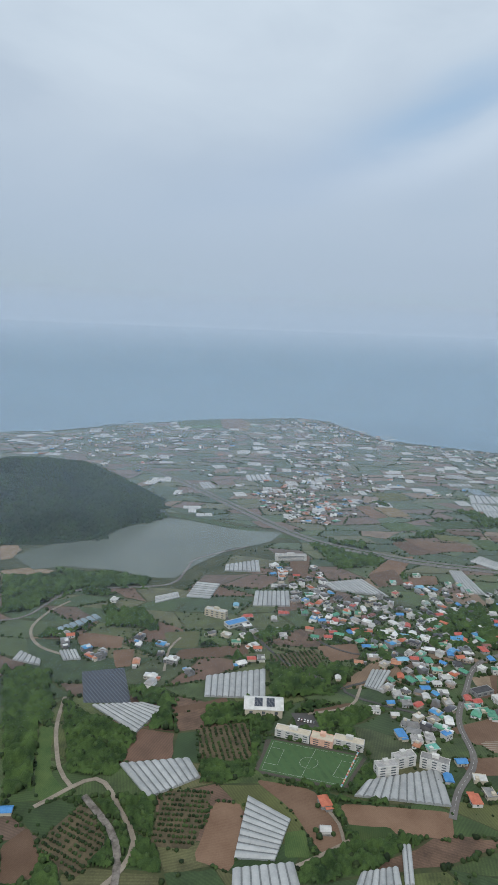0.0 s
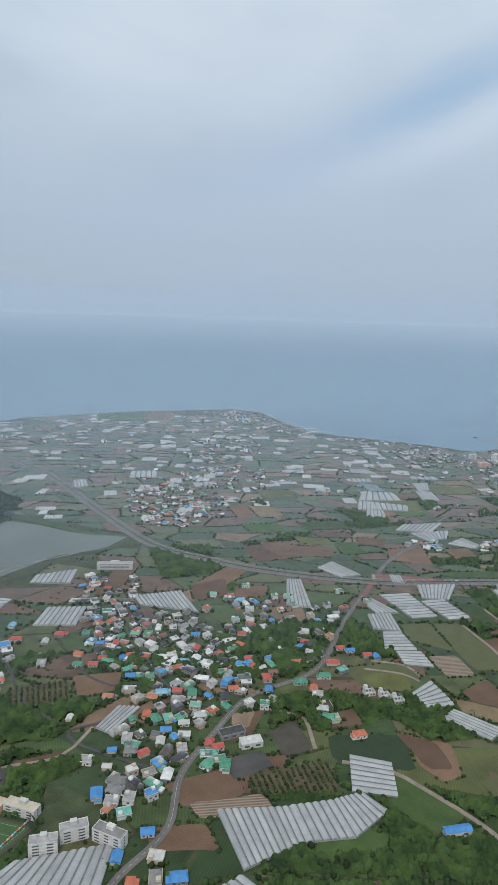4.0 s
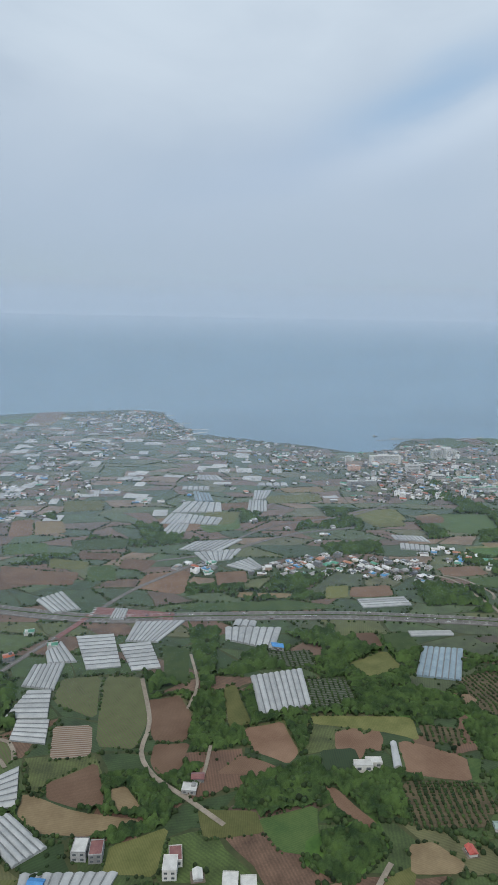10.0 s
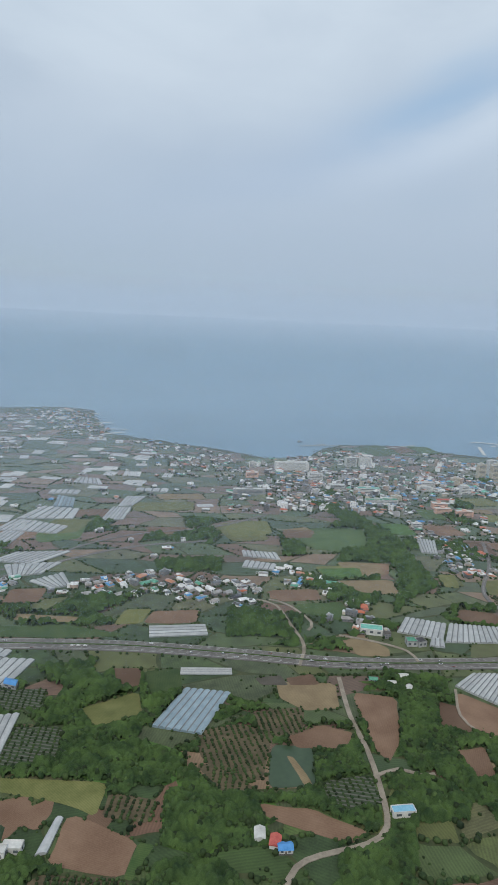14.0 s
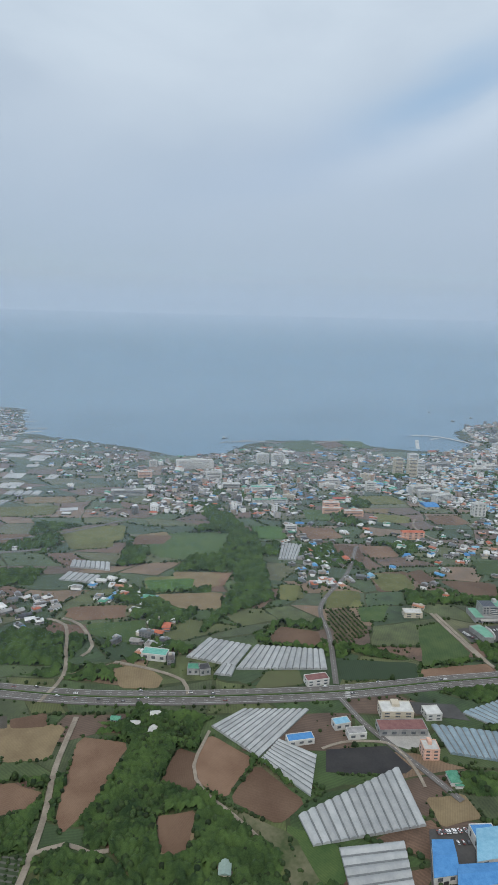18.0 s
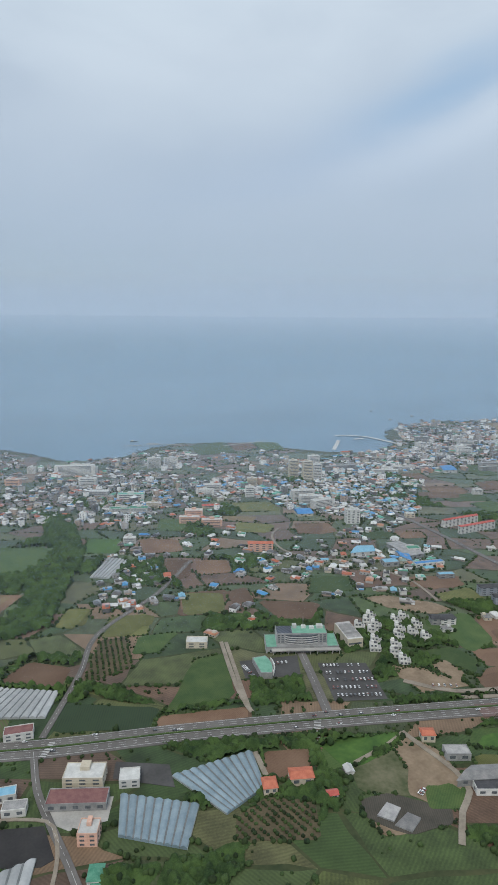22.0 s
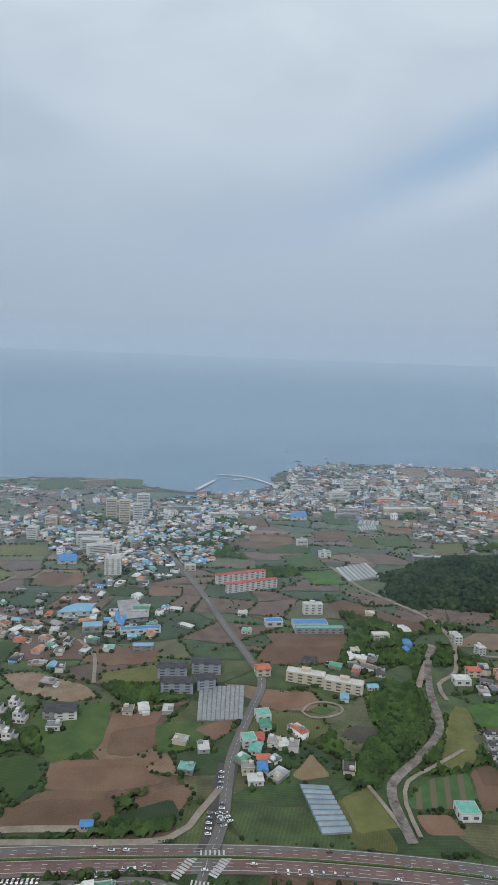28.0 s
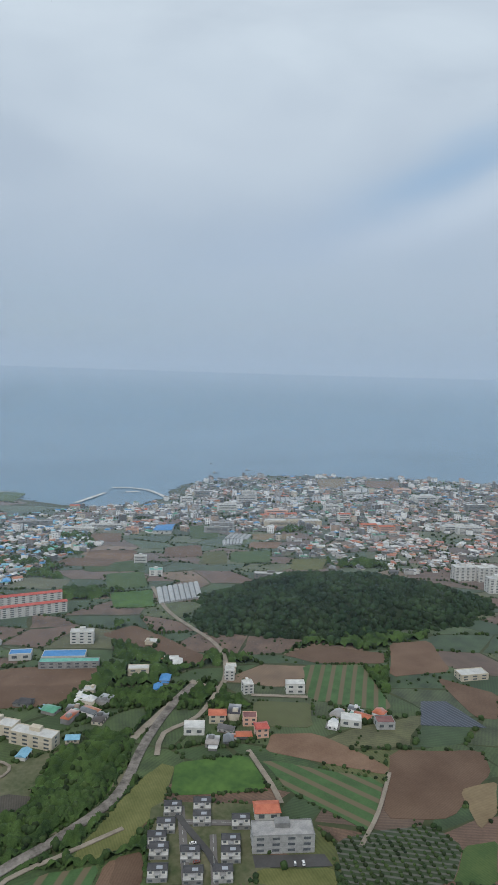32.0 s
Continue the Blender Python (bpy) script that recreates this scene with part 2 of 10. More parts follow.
M = {
    "earth": material("earth", (0.028, 0.042, 0.016), (0.07, 0.075, 0.032), 14, 0.95, 2.0),
    "soil": material("soil", (0.12, 0.07, 0.044), (0.18, 0.114, 0.075), 16, 0.95, 0.7, per="object", spread=0.3),
    "tan": material("tan_field", (0.165, 0.12, 0.068), (0.23, 0.175, 0.1), 9, 0.95, 1.1),
    "dirt": material("bare_dirt", (0.17, 0.12, 0.078), (0.27, 0.205, 0.14), 8, 0.95, 1.5),
    "grass": material("grass", (0.036, 0.072, 0.02), (0.07, 0.105, 0.032), 9, 0.95, 0.8, per="object", spread=0.3),
    "bright": material("lush_grass", (0.034, 0.082, 0.017), (0.078, 0.15, 0.03), 9, 0.95, 2.2),
    "olive": material("dry_grass", (0.085, 0.095, 0.028), (0.14, 0.14, 0.05), 10, 0.95, 1.2, per="object", spread=0.25),
    "rough": material("rough_scrub", (0.045, 0.065, 0.022), (0.15, 0.14, 0.085), 14, 0.95, 2.0),
    "dark": material("dark_field", (0.055, 0.05, 0.04), (0.085, 0.075, 0.06), 9, 0.95, 1.0),
    "pond": material("algae_pond", (0.035, 0.06, 0.035), (0.05, 0.08, 0.045), 9, 0.4, 2.0),
    "darkcrop": striped("dark_crop", (0.018, 0.034, 0.016), (0.03, 0.05, 0.02), 1.1, 20),
    "crop": striped("crop_rows", (0.065, 0.085, 0.03), (0.10, 0.09, 0.05), 1.4, -14, 0.55),
    "cropstripe": striped("crop_strips", (0.042, 0.085, 0.028), (0.13, 0.105, 0.062), 5.5, 33, 0.68),
    "cropdiag": striped("slanting_crop_strips", (0.042, 0.085, 0.028), (0.13, 0.105, 0.062), 6.5, -32, 0.7),
    "orchard": material("orchard_floor", (0.06, 0.05, 0.03), (0.12, 0.095, 0.055), 8, 0.95, 1.0),
    "rows": striped("covered_rows", (0.14, 0.09, 0.06), (0.26, 0.23, 0.19), 1.5, -75, 0.6),
    "allotment": striped("nursery_rows", (0.03, 0.045, 0.02), (0.1, 0.1, 0.085), 2.2, -60, 0.7),
    "solar": striped("dark_netting", (0.035, 0.042, 0.058), (0.10, 0.108, 0.125), 1.8, -15, 0.75, 0.35),
    "blacknet": material("black_ground_net", (0.022, 0.021, 0.022), (0.04, 0.037, 0.036), 10, 0.8, 1.0),
    "asphalt": material("asphalt", (0.055, 0.053, 0.052), (0.085, 0.082, 0.08), 12, 0.9, 1.2),
    "road": material("road_asphalt", (0.115, 0.105, 0.1), (0.16, 0.15, 0.14), 15, 0.9, 1.5),
    "lane": material("lane_concrete", (0.19, 0.16, 0.125), (0.3, 0.26, 0.21), 8, 0.9, 1.0),
    "redway": material("red_asphalt", (0.13, 0.085, 0.078), (0.18, 0.122, 0.11), 8, 0.9, 1.0),
    "concrete": material("concrete", (0.3, 0.29, 0.27), (0.42, 0.4, 0.37), 6, 0.9, 0.8),
    "mark": material("road_paint", (0.36, 0.36, 0.35), (0.55, 0.55, 0.53), 3, 0.7, 0.5),
    "parcel": palette("parcel_soil_and_crops", ((0.125, 0.072, 0.047), (0.045, 0.075, 0.022), (0.13, 0.08, 0.055), (0.085, 0.095, 0.03), (0.03, 0.055, 0.018), (0.105, 0.07, 0.05), (0.06, 0.085, 0.03), (0.18, 0.12, 0.075), (0.04, 0.065, 0.025), (0.1, 0.1, 0.045)), 12, 0.95, grain=0.25),
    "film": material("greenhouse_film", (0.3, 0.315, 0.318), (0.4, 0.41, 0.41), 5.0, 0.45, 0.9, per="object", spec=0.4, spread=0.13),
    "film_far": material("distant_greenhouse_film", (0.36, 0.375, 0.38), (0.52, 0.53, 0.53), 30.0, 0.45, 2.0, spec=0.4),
    "mole": material("pale_mole_concrete", (0.46, 0.45, 0.43), (0.6, 0.59, 0.56), 12, 0.9, 2.0),
    "film_blue": material("blue_grey_greenhouse_film", (0.17, 0.235, 0.275), (0.25, 0.32, 0.36), 5.0, 0.45, 0.9, per="object", spec=0.4, spread=0.12),
    # dark tone painted in for the shade in the valleys between spans
    "gutter": material("painted_shade_gutter_film", (0.13, 0.14, 0.145), (0.19, 0.2, 0.2), 2, 0.7, 0.4),
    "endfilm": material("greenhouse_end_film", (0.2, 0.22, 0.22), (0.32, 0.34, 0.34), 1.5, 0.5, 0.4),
    "leaf": material("leaves", (0.012, 0.028, 0.010), (0.046, 0.074, 0.022), 5.0, 0.85, 0.35, per="island", bump=0.1, spread=0.5, haze_sheen=0.0),
    "canopy": material("scrub_canopy", (0.013, 0.032, 0.010), (0.064, 0.110, 0.029), 9.0, 0.9, 0.45, bump=0.2, haze_sheen=0.0),
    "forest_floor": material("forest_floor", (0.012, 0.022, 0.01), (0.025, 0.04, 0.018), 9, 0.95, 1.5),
    "scrub": palette("scrub_and_crops", ((0.05, 0.075, 0.024), (0.032, 0.055, 0.018), (0.115, 0.07, 0.046), (0.07, 0.085, 0.028), (0.04, 0.068, 0.02), (0.06, 0.09, 0.025), (0.055, 0.07, 0.03), (0.09, 0.09, 0.04), (0.036, 0.06, 0.022)), 9, 0.95, grain=0.4),
    "leaf_dark": material("pine_leaves", (0.010, 0.026, 0.012), (0.036, 0.062, 0.026), 24.0, 0.9, 0.5, per="island", bump=0.1, spread=0.45, haze_sheen=0.0),
    "bark": material("bark", (0.06, 0.045, 0.03), (0.12, 0.09, 0.065), 0.6, 0.95, 0.15),
    "wall_white": material("white_render", (0.48, 0.475, 0.45), (0.63, 0.62, 0.59), 2.5, 0.85, 0.5, per="object", spread=0.15),
    "wall_cream": material("cream_render", (0.44, 0.39, 0.3), (0.56, 0.5, 0.4), 2.5, 0.85, 0.5),
    "wall_grey": material("grey_render", (0.2, 0.2, 0.2), (0.32, 0.32, 0.31), 2.5, 0.85, 0.5, per="object", spread=0.3),
    "wall_blue": material("slate_blue_panel", (0.24, 0.265, 0.30), (0.34, 0.36, 0.40), 2.5, 0.7, 0.5),
    "wall_pink": material("pink_render", (0.55, 0.33, 0.25), (0.68, 0.44, 0.34), 2.5, 0.85, 0.5),
    "wall_far": palette("village_walls", ((0.64, 0.64, 0.63), (0.2, 0.19, 0.18), (0.34, 0.33, 0.32), (0.1, 0.1, 0.1), (0.32, 0.25, 0.2), (0.7, 0.7, 0.69), (0.16, 0.16, 0.16), (0.44, 0.4, 0.33)), 3, 0.85, grain=0.15),
    "roof_far": palette("village_roofs", ((0.68, 0.68, 0.68), (0.06, 0.06, 0.07), (0.2, 0.2, 0.2), (0.1, 0.3, 0.2), (0.62, 0.62, 0.6), (0.42, 0.13, 0.07), (0.13, 0.14, 0.15), (0.08, 0.27, 0.5), (0.62, 0.62, 0.6), (0.12, 0.115, 0.115), (0.42, 0.2, 0.12), (0.3, 0.29, 0.28), (0.1, 0.09, 0.085), (0.3, 0.28, 0.26)), 3, 0.75, grain=0.2),
    "roof_cool": palette("cool_village_roofs", ((0.08, 0.27, 0.5), (0.36, 0.36, 0.35), (0.2, 0.45, 0.55), (0.12, 0.38, 0.28), (0.66, 0.66, 0.64), (0.1, 0.32, 0.6), (0.1, 0.1, 0.1), (0.45, 0.2, 0.12), (0.6, 0.6, 0.58)), 3, 0.75, grain=0.2),
    "roof_warm": palette("warm_village_roofs", ((0.46, 0.46, 0.46), (0.1, 0.1, 0.1), (0.4, 0.16, 0.1), (0.4, 0.24, 0.17), (0.5, 0.22, 0.13), (0.36, 0.36, 0.35), (0.6, 0.6, 0.58), (0.45, 0.18, 0.13), (0.2, 0.2, 0.2), (0.55, 0.52, 0.48)), 3, 0.75, grain=0.2),
    "green": material("green_roof_paint", (0.05, 0.2, 0.13), (0.12, 0.3, 0.21), 2, 0.7, 0.5),
    "teal": material("teal_roof_paint", (0.1, 0.34, 0.28), (0.2, 0.44, 0.37), 2, 0.7, 0.5),
    "yard": palette("village_yards", ((0.11, 0.1, 0.088), (0.18, 0.172, 0.16), (0.07, 0.066, 0.06), (0.14, 0.115, 0.088), (0.045, 0.06, 0.028)), 3, 0.9),
    "sage_green": material("green_flat_roof_paint", (0.12, 0.30, 0.21), (0.19, 0.39, 0.29), 3, 0.75, 0.6),
    "sage": material("sage_roof_paint", (0.2, 0.27, 0.24), (0.28, 0.36, 0.32), 3, 0.75, 0.6),
    "blue": material("blue_roof_sheet", (0.055, 0.2, 0.45), (0.09, 0.27, 0.54), 2, 0.5, 0.5),
    "sky": material("pale_blue_roof_sheet", (0.16, 0.36, 0.5), (0.24, 0.45, 0.58), 2, 0.5, 0.5),
    "red": material("red_roof_tiles", (0.36, 0.07, 0.06), (0.48, 0.13, 0.1), 2, 0.75, 0.4),
    "orange": material("orange_roof_tiles", (0.4, 0.115, 0.07), (0.52, 0.18, 0.11), 2, 0.7, 0.4),
    "grey": material("grey_roof", (0.2, 0.2, 0.2), (0.33, 0.32, 0.31), 2.5, 0.85, 0.5, per="object", spread=0.35),
    "charcoal": material("charcoal_roof", (0.045, 0.046, 0.05), (0.08, 0.08, 0.085), 2.5, 0.7, 0.5),
    "pale": material("pale_roof", (0.4, 0.4, 0.385), (0.55, 0.55, 0.53), 2.5, 0.8, 0.5, per="object", spread=0.15),
    "maroon": material("maroon_roof", (0.16, 0.07, 0.07), (0.24, 0.12, 0.11), 2.5, 0.8, 0.5),
    "glass": material("window_glass", (0.07, 0.08, 0.09), (0.14, 0.155, 0.17), 1.5, 0.15, 0.5, spec=0.6),
    "rock": material("shore_rock", (0.035, 0.033, 0.032), (0.09, 0.085, 0.08), 5, 0.9, 1.2, bump=0.3),
    "gravel": material("stream_gravel", (0.08, 0.07, 0.06), (0.25, 0.225, 0.2), 4, 0.95, 0.9, bump=0.2),
    "turf": striped("pitch_turf", (0.04, 0.082, 0.03), (0.055, 0.106, 0.038), 4.0, -2, 0.5),
    "wing_white": material("white_wing_paint", (0.52, 0.54, 0.55), (0.59, 0.605, 0.61), 3, 0.4, 0.6, spec=0.5),
    "wing_grey": material("grey_wing_paint", (0.33, 0.345, 0.345), (0.39, 0.40, 0.395), 3, 0.45, 0.5, spec=0.5),
    "flap_white": material("stained_flap_paint", (0.42, 0.42, 0.40), (0.54, 0.53, 0.51), 0.6, 0.5, 0.15, spec=0.5),
    "seam_soft": material("worn_panel_joint", (0.16, 0.165, 0.17), (0.22, 0.225, 0.23), 1, 0.7, 0.3),
    "seam": material("dark_seam", (0.03, 0.03, 0.032), (0.05, 0.05, 0.05), 1, 0.8, 0.3),
    "brass": material("yellow_green_lens", (0.3, 0.28, 0.05), (0.42, 0.4, 0.1), 0.5, 0.4, 0.2),
    "tyre": material("tyre_rubber", (0.015, 0.015, 0.015), (0.03, 0.03, 0.03), 0.5, 0.9, 0.1),
    "car_paint": palette("car_paint", ((0.75, 0.75, 0.75), (0.7, 0.7, 0.7), (0.05, 0.05, 0.055), (0.3, 0.31, 0.33), (0.78, 0.78, 0.76), (0.12, 0.13, 0.15), (0.6, 0.61, 0.62), (0.2, 0.05, 0.04)), 2, 0.3, per="object", spec=0.6, grain=0.03),
}


for key, gap, low, high, per in (("soil", 0.8, 0.93, 1.05, "object"), ("tan", 0.9, 0.92, 1.06, "object"), ("grass", 0.9, 0.9, 1.07, "object"), ("olive", 0.9, 0.9, 1.07, "object"), ("dark", 0.8, 0.88, 1.1, "object"), ("parcel", 1.3, 0.87, 1.1, "island"), ("scrub", 1.4, 0.88, 1.1, "island")):
    furrowed(M[key], gap, low, high, per)


def sea_material(name, deep, rough, ripple, size):
    m = material(name, deep, tuple(1.25 * c for c in deep), size, rough, size / 6, spec=0.5)
    nt = m.node_tree
    b = nt.nodes["Principled BSDF"]
    b.inputs["IOR"].default_value = 1.33
    n = nt.nodes.new("ShaderNodeTexNoise")
    n.inputs["Scale"].default_value, n.inputs["Detail"].default_value = 0.3, 4
    g = nt.nodes.new("ShaderNodeNewGeometry")
    bp = nt.nodes.new("ShaderNodeBump")
    bp.inputs["Strength"].default_value, bp.inputs["Distance"].default_value = 0.5, ripple
    nt.links.new(g.outputs["Position"], n.inputs["Vector"])
    nt.links.new(n.outputs["Fac"], bp.inputs["Height"])
    nt.links.new(bp.outputs["Normal"], b.inputs["Normal"])
    return m


M["sea"] = sea_material("sea_water", (0.118, 0.202, 0.278), 0.35, 0.25, 160)


def haze_glow_material():
    """Painted glow imitating sea haze on the horizon: thickest at eye level, thin above and below."""
    m = bpy.data.materials.new("horizon_haze_glow")
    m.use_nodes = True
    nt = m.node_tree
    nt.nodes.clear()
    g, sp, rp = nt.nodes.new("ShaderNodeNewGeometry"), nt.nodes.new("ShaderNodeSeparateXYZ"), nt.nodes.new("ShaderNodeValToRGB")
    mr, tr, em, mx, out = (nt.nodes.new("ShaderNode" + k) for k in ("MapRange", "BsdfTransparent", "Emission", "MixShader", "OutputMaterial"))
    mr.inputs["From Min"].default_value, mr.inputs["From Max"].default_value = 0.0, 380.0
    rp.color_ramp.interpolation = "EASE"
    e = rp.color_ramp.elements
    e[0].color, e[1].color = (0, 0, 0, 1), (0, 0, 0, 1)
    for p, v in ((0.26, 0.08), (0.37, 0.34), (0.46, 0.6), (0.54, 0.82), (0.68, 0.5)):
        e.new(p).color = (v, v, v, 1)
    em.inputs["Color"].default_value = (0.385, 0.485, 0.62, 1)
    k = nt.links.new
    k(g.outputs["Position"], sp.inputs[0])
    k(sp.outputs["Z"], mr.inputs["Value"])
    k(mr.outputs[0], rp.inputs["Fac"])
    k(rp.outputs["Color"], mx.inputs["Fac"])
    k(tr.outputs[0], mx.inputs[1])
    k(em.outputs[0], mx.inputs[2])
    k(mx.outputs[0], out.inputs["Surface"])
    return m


M["haze"] = haze_glow_material()


def haze_sheet_material(name, share):
    """Upright sheet imitating distance haze: lets most light by and scatters the rest; thickens from the ground up,
    thins again high up.
    """
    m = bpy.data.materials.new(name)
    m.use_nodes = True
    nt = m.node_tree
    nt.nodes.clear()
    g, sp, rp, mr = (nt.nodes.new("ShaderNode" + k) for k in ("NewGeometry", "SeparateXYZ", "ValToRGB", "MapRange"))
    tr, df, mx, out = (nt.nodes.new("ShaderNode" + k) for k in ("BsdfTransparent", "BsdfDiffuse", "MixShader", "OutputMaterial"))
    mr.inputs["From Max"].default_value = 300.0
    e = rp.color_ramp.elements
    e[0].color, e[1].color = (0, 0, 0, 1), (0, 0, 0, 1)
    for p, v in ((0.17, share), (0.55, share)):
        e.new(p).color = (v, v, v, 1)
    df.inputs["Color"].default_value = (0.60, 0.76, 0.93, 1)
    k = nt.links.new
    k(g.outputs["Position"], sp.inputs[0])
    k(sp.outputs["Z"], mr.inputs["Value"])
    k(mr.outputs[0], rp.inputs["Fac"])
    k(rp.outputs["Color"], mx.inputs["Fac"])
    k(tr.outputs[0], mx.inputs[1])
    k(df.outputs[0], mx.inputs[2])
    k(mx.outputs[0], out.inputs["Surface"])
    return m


HAZE_SHEETS = ((300, 0.05), (450, 0.07), (620, 0.085), (820, 0.10), (1050, 0.12))     # distance inland to sea, share of light scattered
for y, share_of_light in HAZE_SHEETS:
    M["mist_%d" % y] = haze_sheet_material("haze_sheet", share_of_light)
M["lake"] = sea_material("lake_water", (0.11, 0.128, 0.112), 0.25, 0.1, 60)

# ---- mesh helpers ----


def part(name, bm, mat, parent=None, label=""):
    """Links a bmesh as one mesh object, under a thing or a part."""
    me = bpy.data.meshes.new(name)
    bm.to_mesh(me)
    bm.free()
    me.materials.append(M[mat])
    ob = new(name, me)
    ob.parent = parent
    return tagged(ob, label)


def share(name, me, parent, m, label=""):
    """Another object on the same mesh, at a pose inside its parent."""
    ob = new(name, me)
    ob.parent = parent
    ob.matrix_local = m
    return tagged(ob, label)


def raw(name, verts, faces, mats, index=None, smooth=False):
    """A mesh object from arrays, for what nobody could count."""
    me = bpy.data.meshes.new(name)
    verts, faces = np.asarray(verts, np.float32), np.asarray(faces, np.int32)
    k = faces.shape[1]
    me.vertices.add(len(verts))
    me.vertices.foreach_set("co", verts.ravel())
    me.loops.add(faces.size)
    me.loops.foreach_set("vertex_index", faces.ravel())
    me.polygons.add(len(faces))
    me.polygons.foreach_set("loop_start", np.arange(0, faces.size, k, dtype=np.int32))
    for m in mats:
        me.materials.append(M[m])
    if index is not None:
        me.polygons.foreach_set("material_index", np.asarray(index, np.int32))
    if smooth:
        me.polygons.foreach_set("use_smooth", np.ones(len(faces), bool))
    me.update(calc_edges=True)
    return new(name, me)


def box(bm, x0, x1, y0, y1, z0, z1):
    v = [bm.verts.new(p) for p in ((x0, y0, z0), (x1, y0, z0), (x1, y1, z0), (x0, y1, z0), (x0, y0, z1), (x1, y0, z1), (x1, y1, z1), (x0, y1, z1))]
    for q in ((3, 2, 1, 0), (4, 5, 6, 7), (0, 1, 5, 4), (1, 2, 6, 5), (2, 3, 7, 6), (3, 0, 4, 7)):
        bm.faces.new([v[i] for i in q])


def slab(bm, pts, z0, z1):
    """A prism over a polygon of the plan."""
    lo, hi = [bm.verts.new((x, y, z0)) for x, y in pts], [bm.verts.new((x, y, z1)) for x, y in pts]
    n = len(pts)
    top = bm.faces.new(hi)
    for i in range(n):
        bm.faces.new((lo[i], lo[(i + 1) % n], hi[(i + 1) % n], hi[i]))
    bmesh.ops.triangulate(bm, faces=[top])
    bmesh.ops.recalc_face_normals(bm, faces=bm.faces)


def bumpy(pts, step=7.0, amount=1.0, closed=True):
    """A polygon with its sides cut into short, slightly uneven lengths."""
    out = []
    for (ax, ay), (bx, by) in zip(pts, pts[1:] + (pts[:1] if closed else [])):
        n = max(1, int(math.hypot(bx - ax, by - ay) / step))
        for i in range(n):
            x, y = ax + (bx - ax) * i / n, ay + (by - ay) * i / n
            d = noise.noise_vector(Vector((x * 0.05, y * 0.05, 3.0))) * amount * (1 if i else 0.3)
            out.append((x + d.x, y + d.y))
    return out


def rounded(pts, times=1):
    """A polygon with its corners cut softer."""
    for _ in range(times):
        out = []
        for (ax, ay), (bx, by) in zip(pts, pts[1:] + pts[:1]):
            out += [(0.9 * ax + 0.1 * bx, 0.9 * ay + 0.1 * by), (0.1 * ax + 0.9 * bx, 0.1 * ay + 0.9 * by)]
        pts = out
    return pts


def inside(x, y, poly):
    c = False
    j = len(poly) - 1
    for i in range(len(poly)):
        (xi, yi), (xj, yj) = poly[i], poly[j]
        if (yi > y) != (yj > y) and x < (xj - xi) * (y - yi) / (yj - yi) + xi:
            c = not c
        j = i
    return c


TAKEN = []     # plan areas where no random house or tree may stand
BARE = []      # plan areas where no tree may stand


def taken(x, y, r=0.0, trees=False):
    for b, poly in TAKEN + (BARE if trees else []):
        if b[0] - r < x < b[1] + r and b[2] - r < y < b[3] + r and (inside(x, y, poly) or (r and any(inside(x + dx, y + dy, poly) for dx, dy in ((r, 0), (-r, 0), (0, r), (0, -r))))):
            return True
    return False


def reserve(poly, where):
    xs, ys = [p[0] for p in poly], [p[1] for p in poly]
    where.append(((min(xs), max(xs), min(ys), max(ys)), list(poly)))

# ---- the large structure ----
COAST = [(-2600, 1500), (-1500, 1330), (-900, 1290), (-610, 1283), (-529, 1255), (-414, 1306), (-329, 1377), (-211, 1425), (-80, 1440), (42, 1400), (100, 1340), (119, 1300), (110, 1200), (112, 1120), (106, 1040), (124, 1030), (187, 953), (248, 890), (291, 820), (335, 815), (370, 820), (413, 865), (467, 890), (540, 862), (585, 835), (602, 800), (641, 760), (700, 735), (735, 748), (768, 780), (792, 840), (825, 882), (880, 918), (940, 936), (1000, 938), (1060, 915), (1120, 886), (1190, 858), (1290, 800), (1700, 600), (2600, 300)]
LAND = COAST + [(2600, -700), (-2600, -700)]
LAKE = [(-602.0, 572.8), (-568.9, 594.6), (-536.7, 602.6), (-491.0, 657.5), (-461.5, 665.0), (-417.2, 627.7), (-377.2, 586.9), (-340.6, 567.5), (-362.7, 546.2), (-414.3, 535.4), (-457.4, 502.9), (-478.1, 482.6), (-504.2, 494.0), (-524.0, 515.4), (-559.4, 535.1), (-587.2, 533.7)]


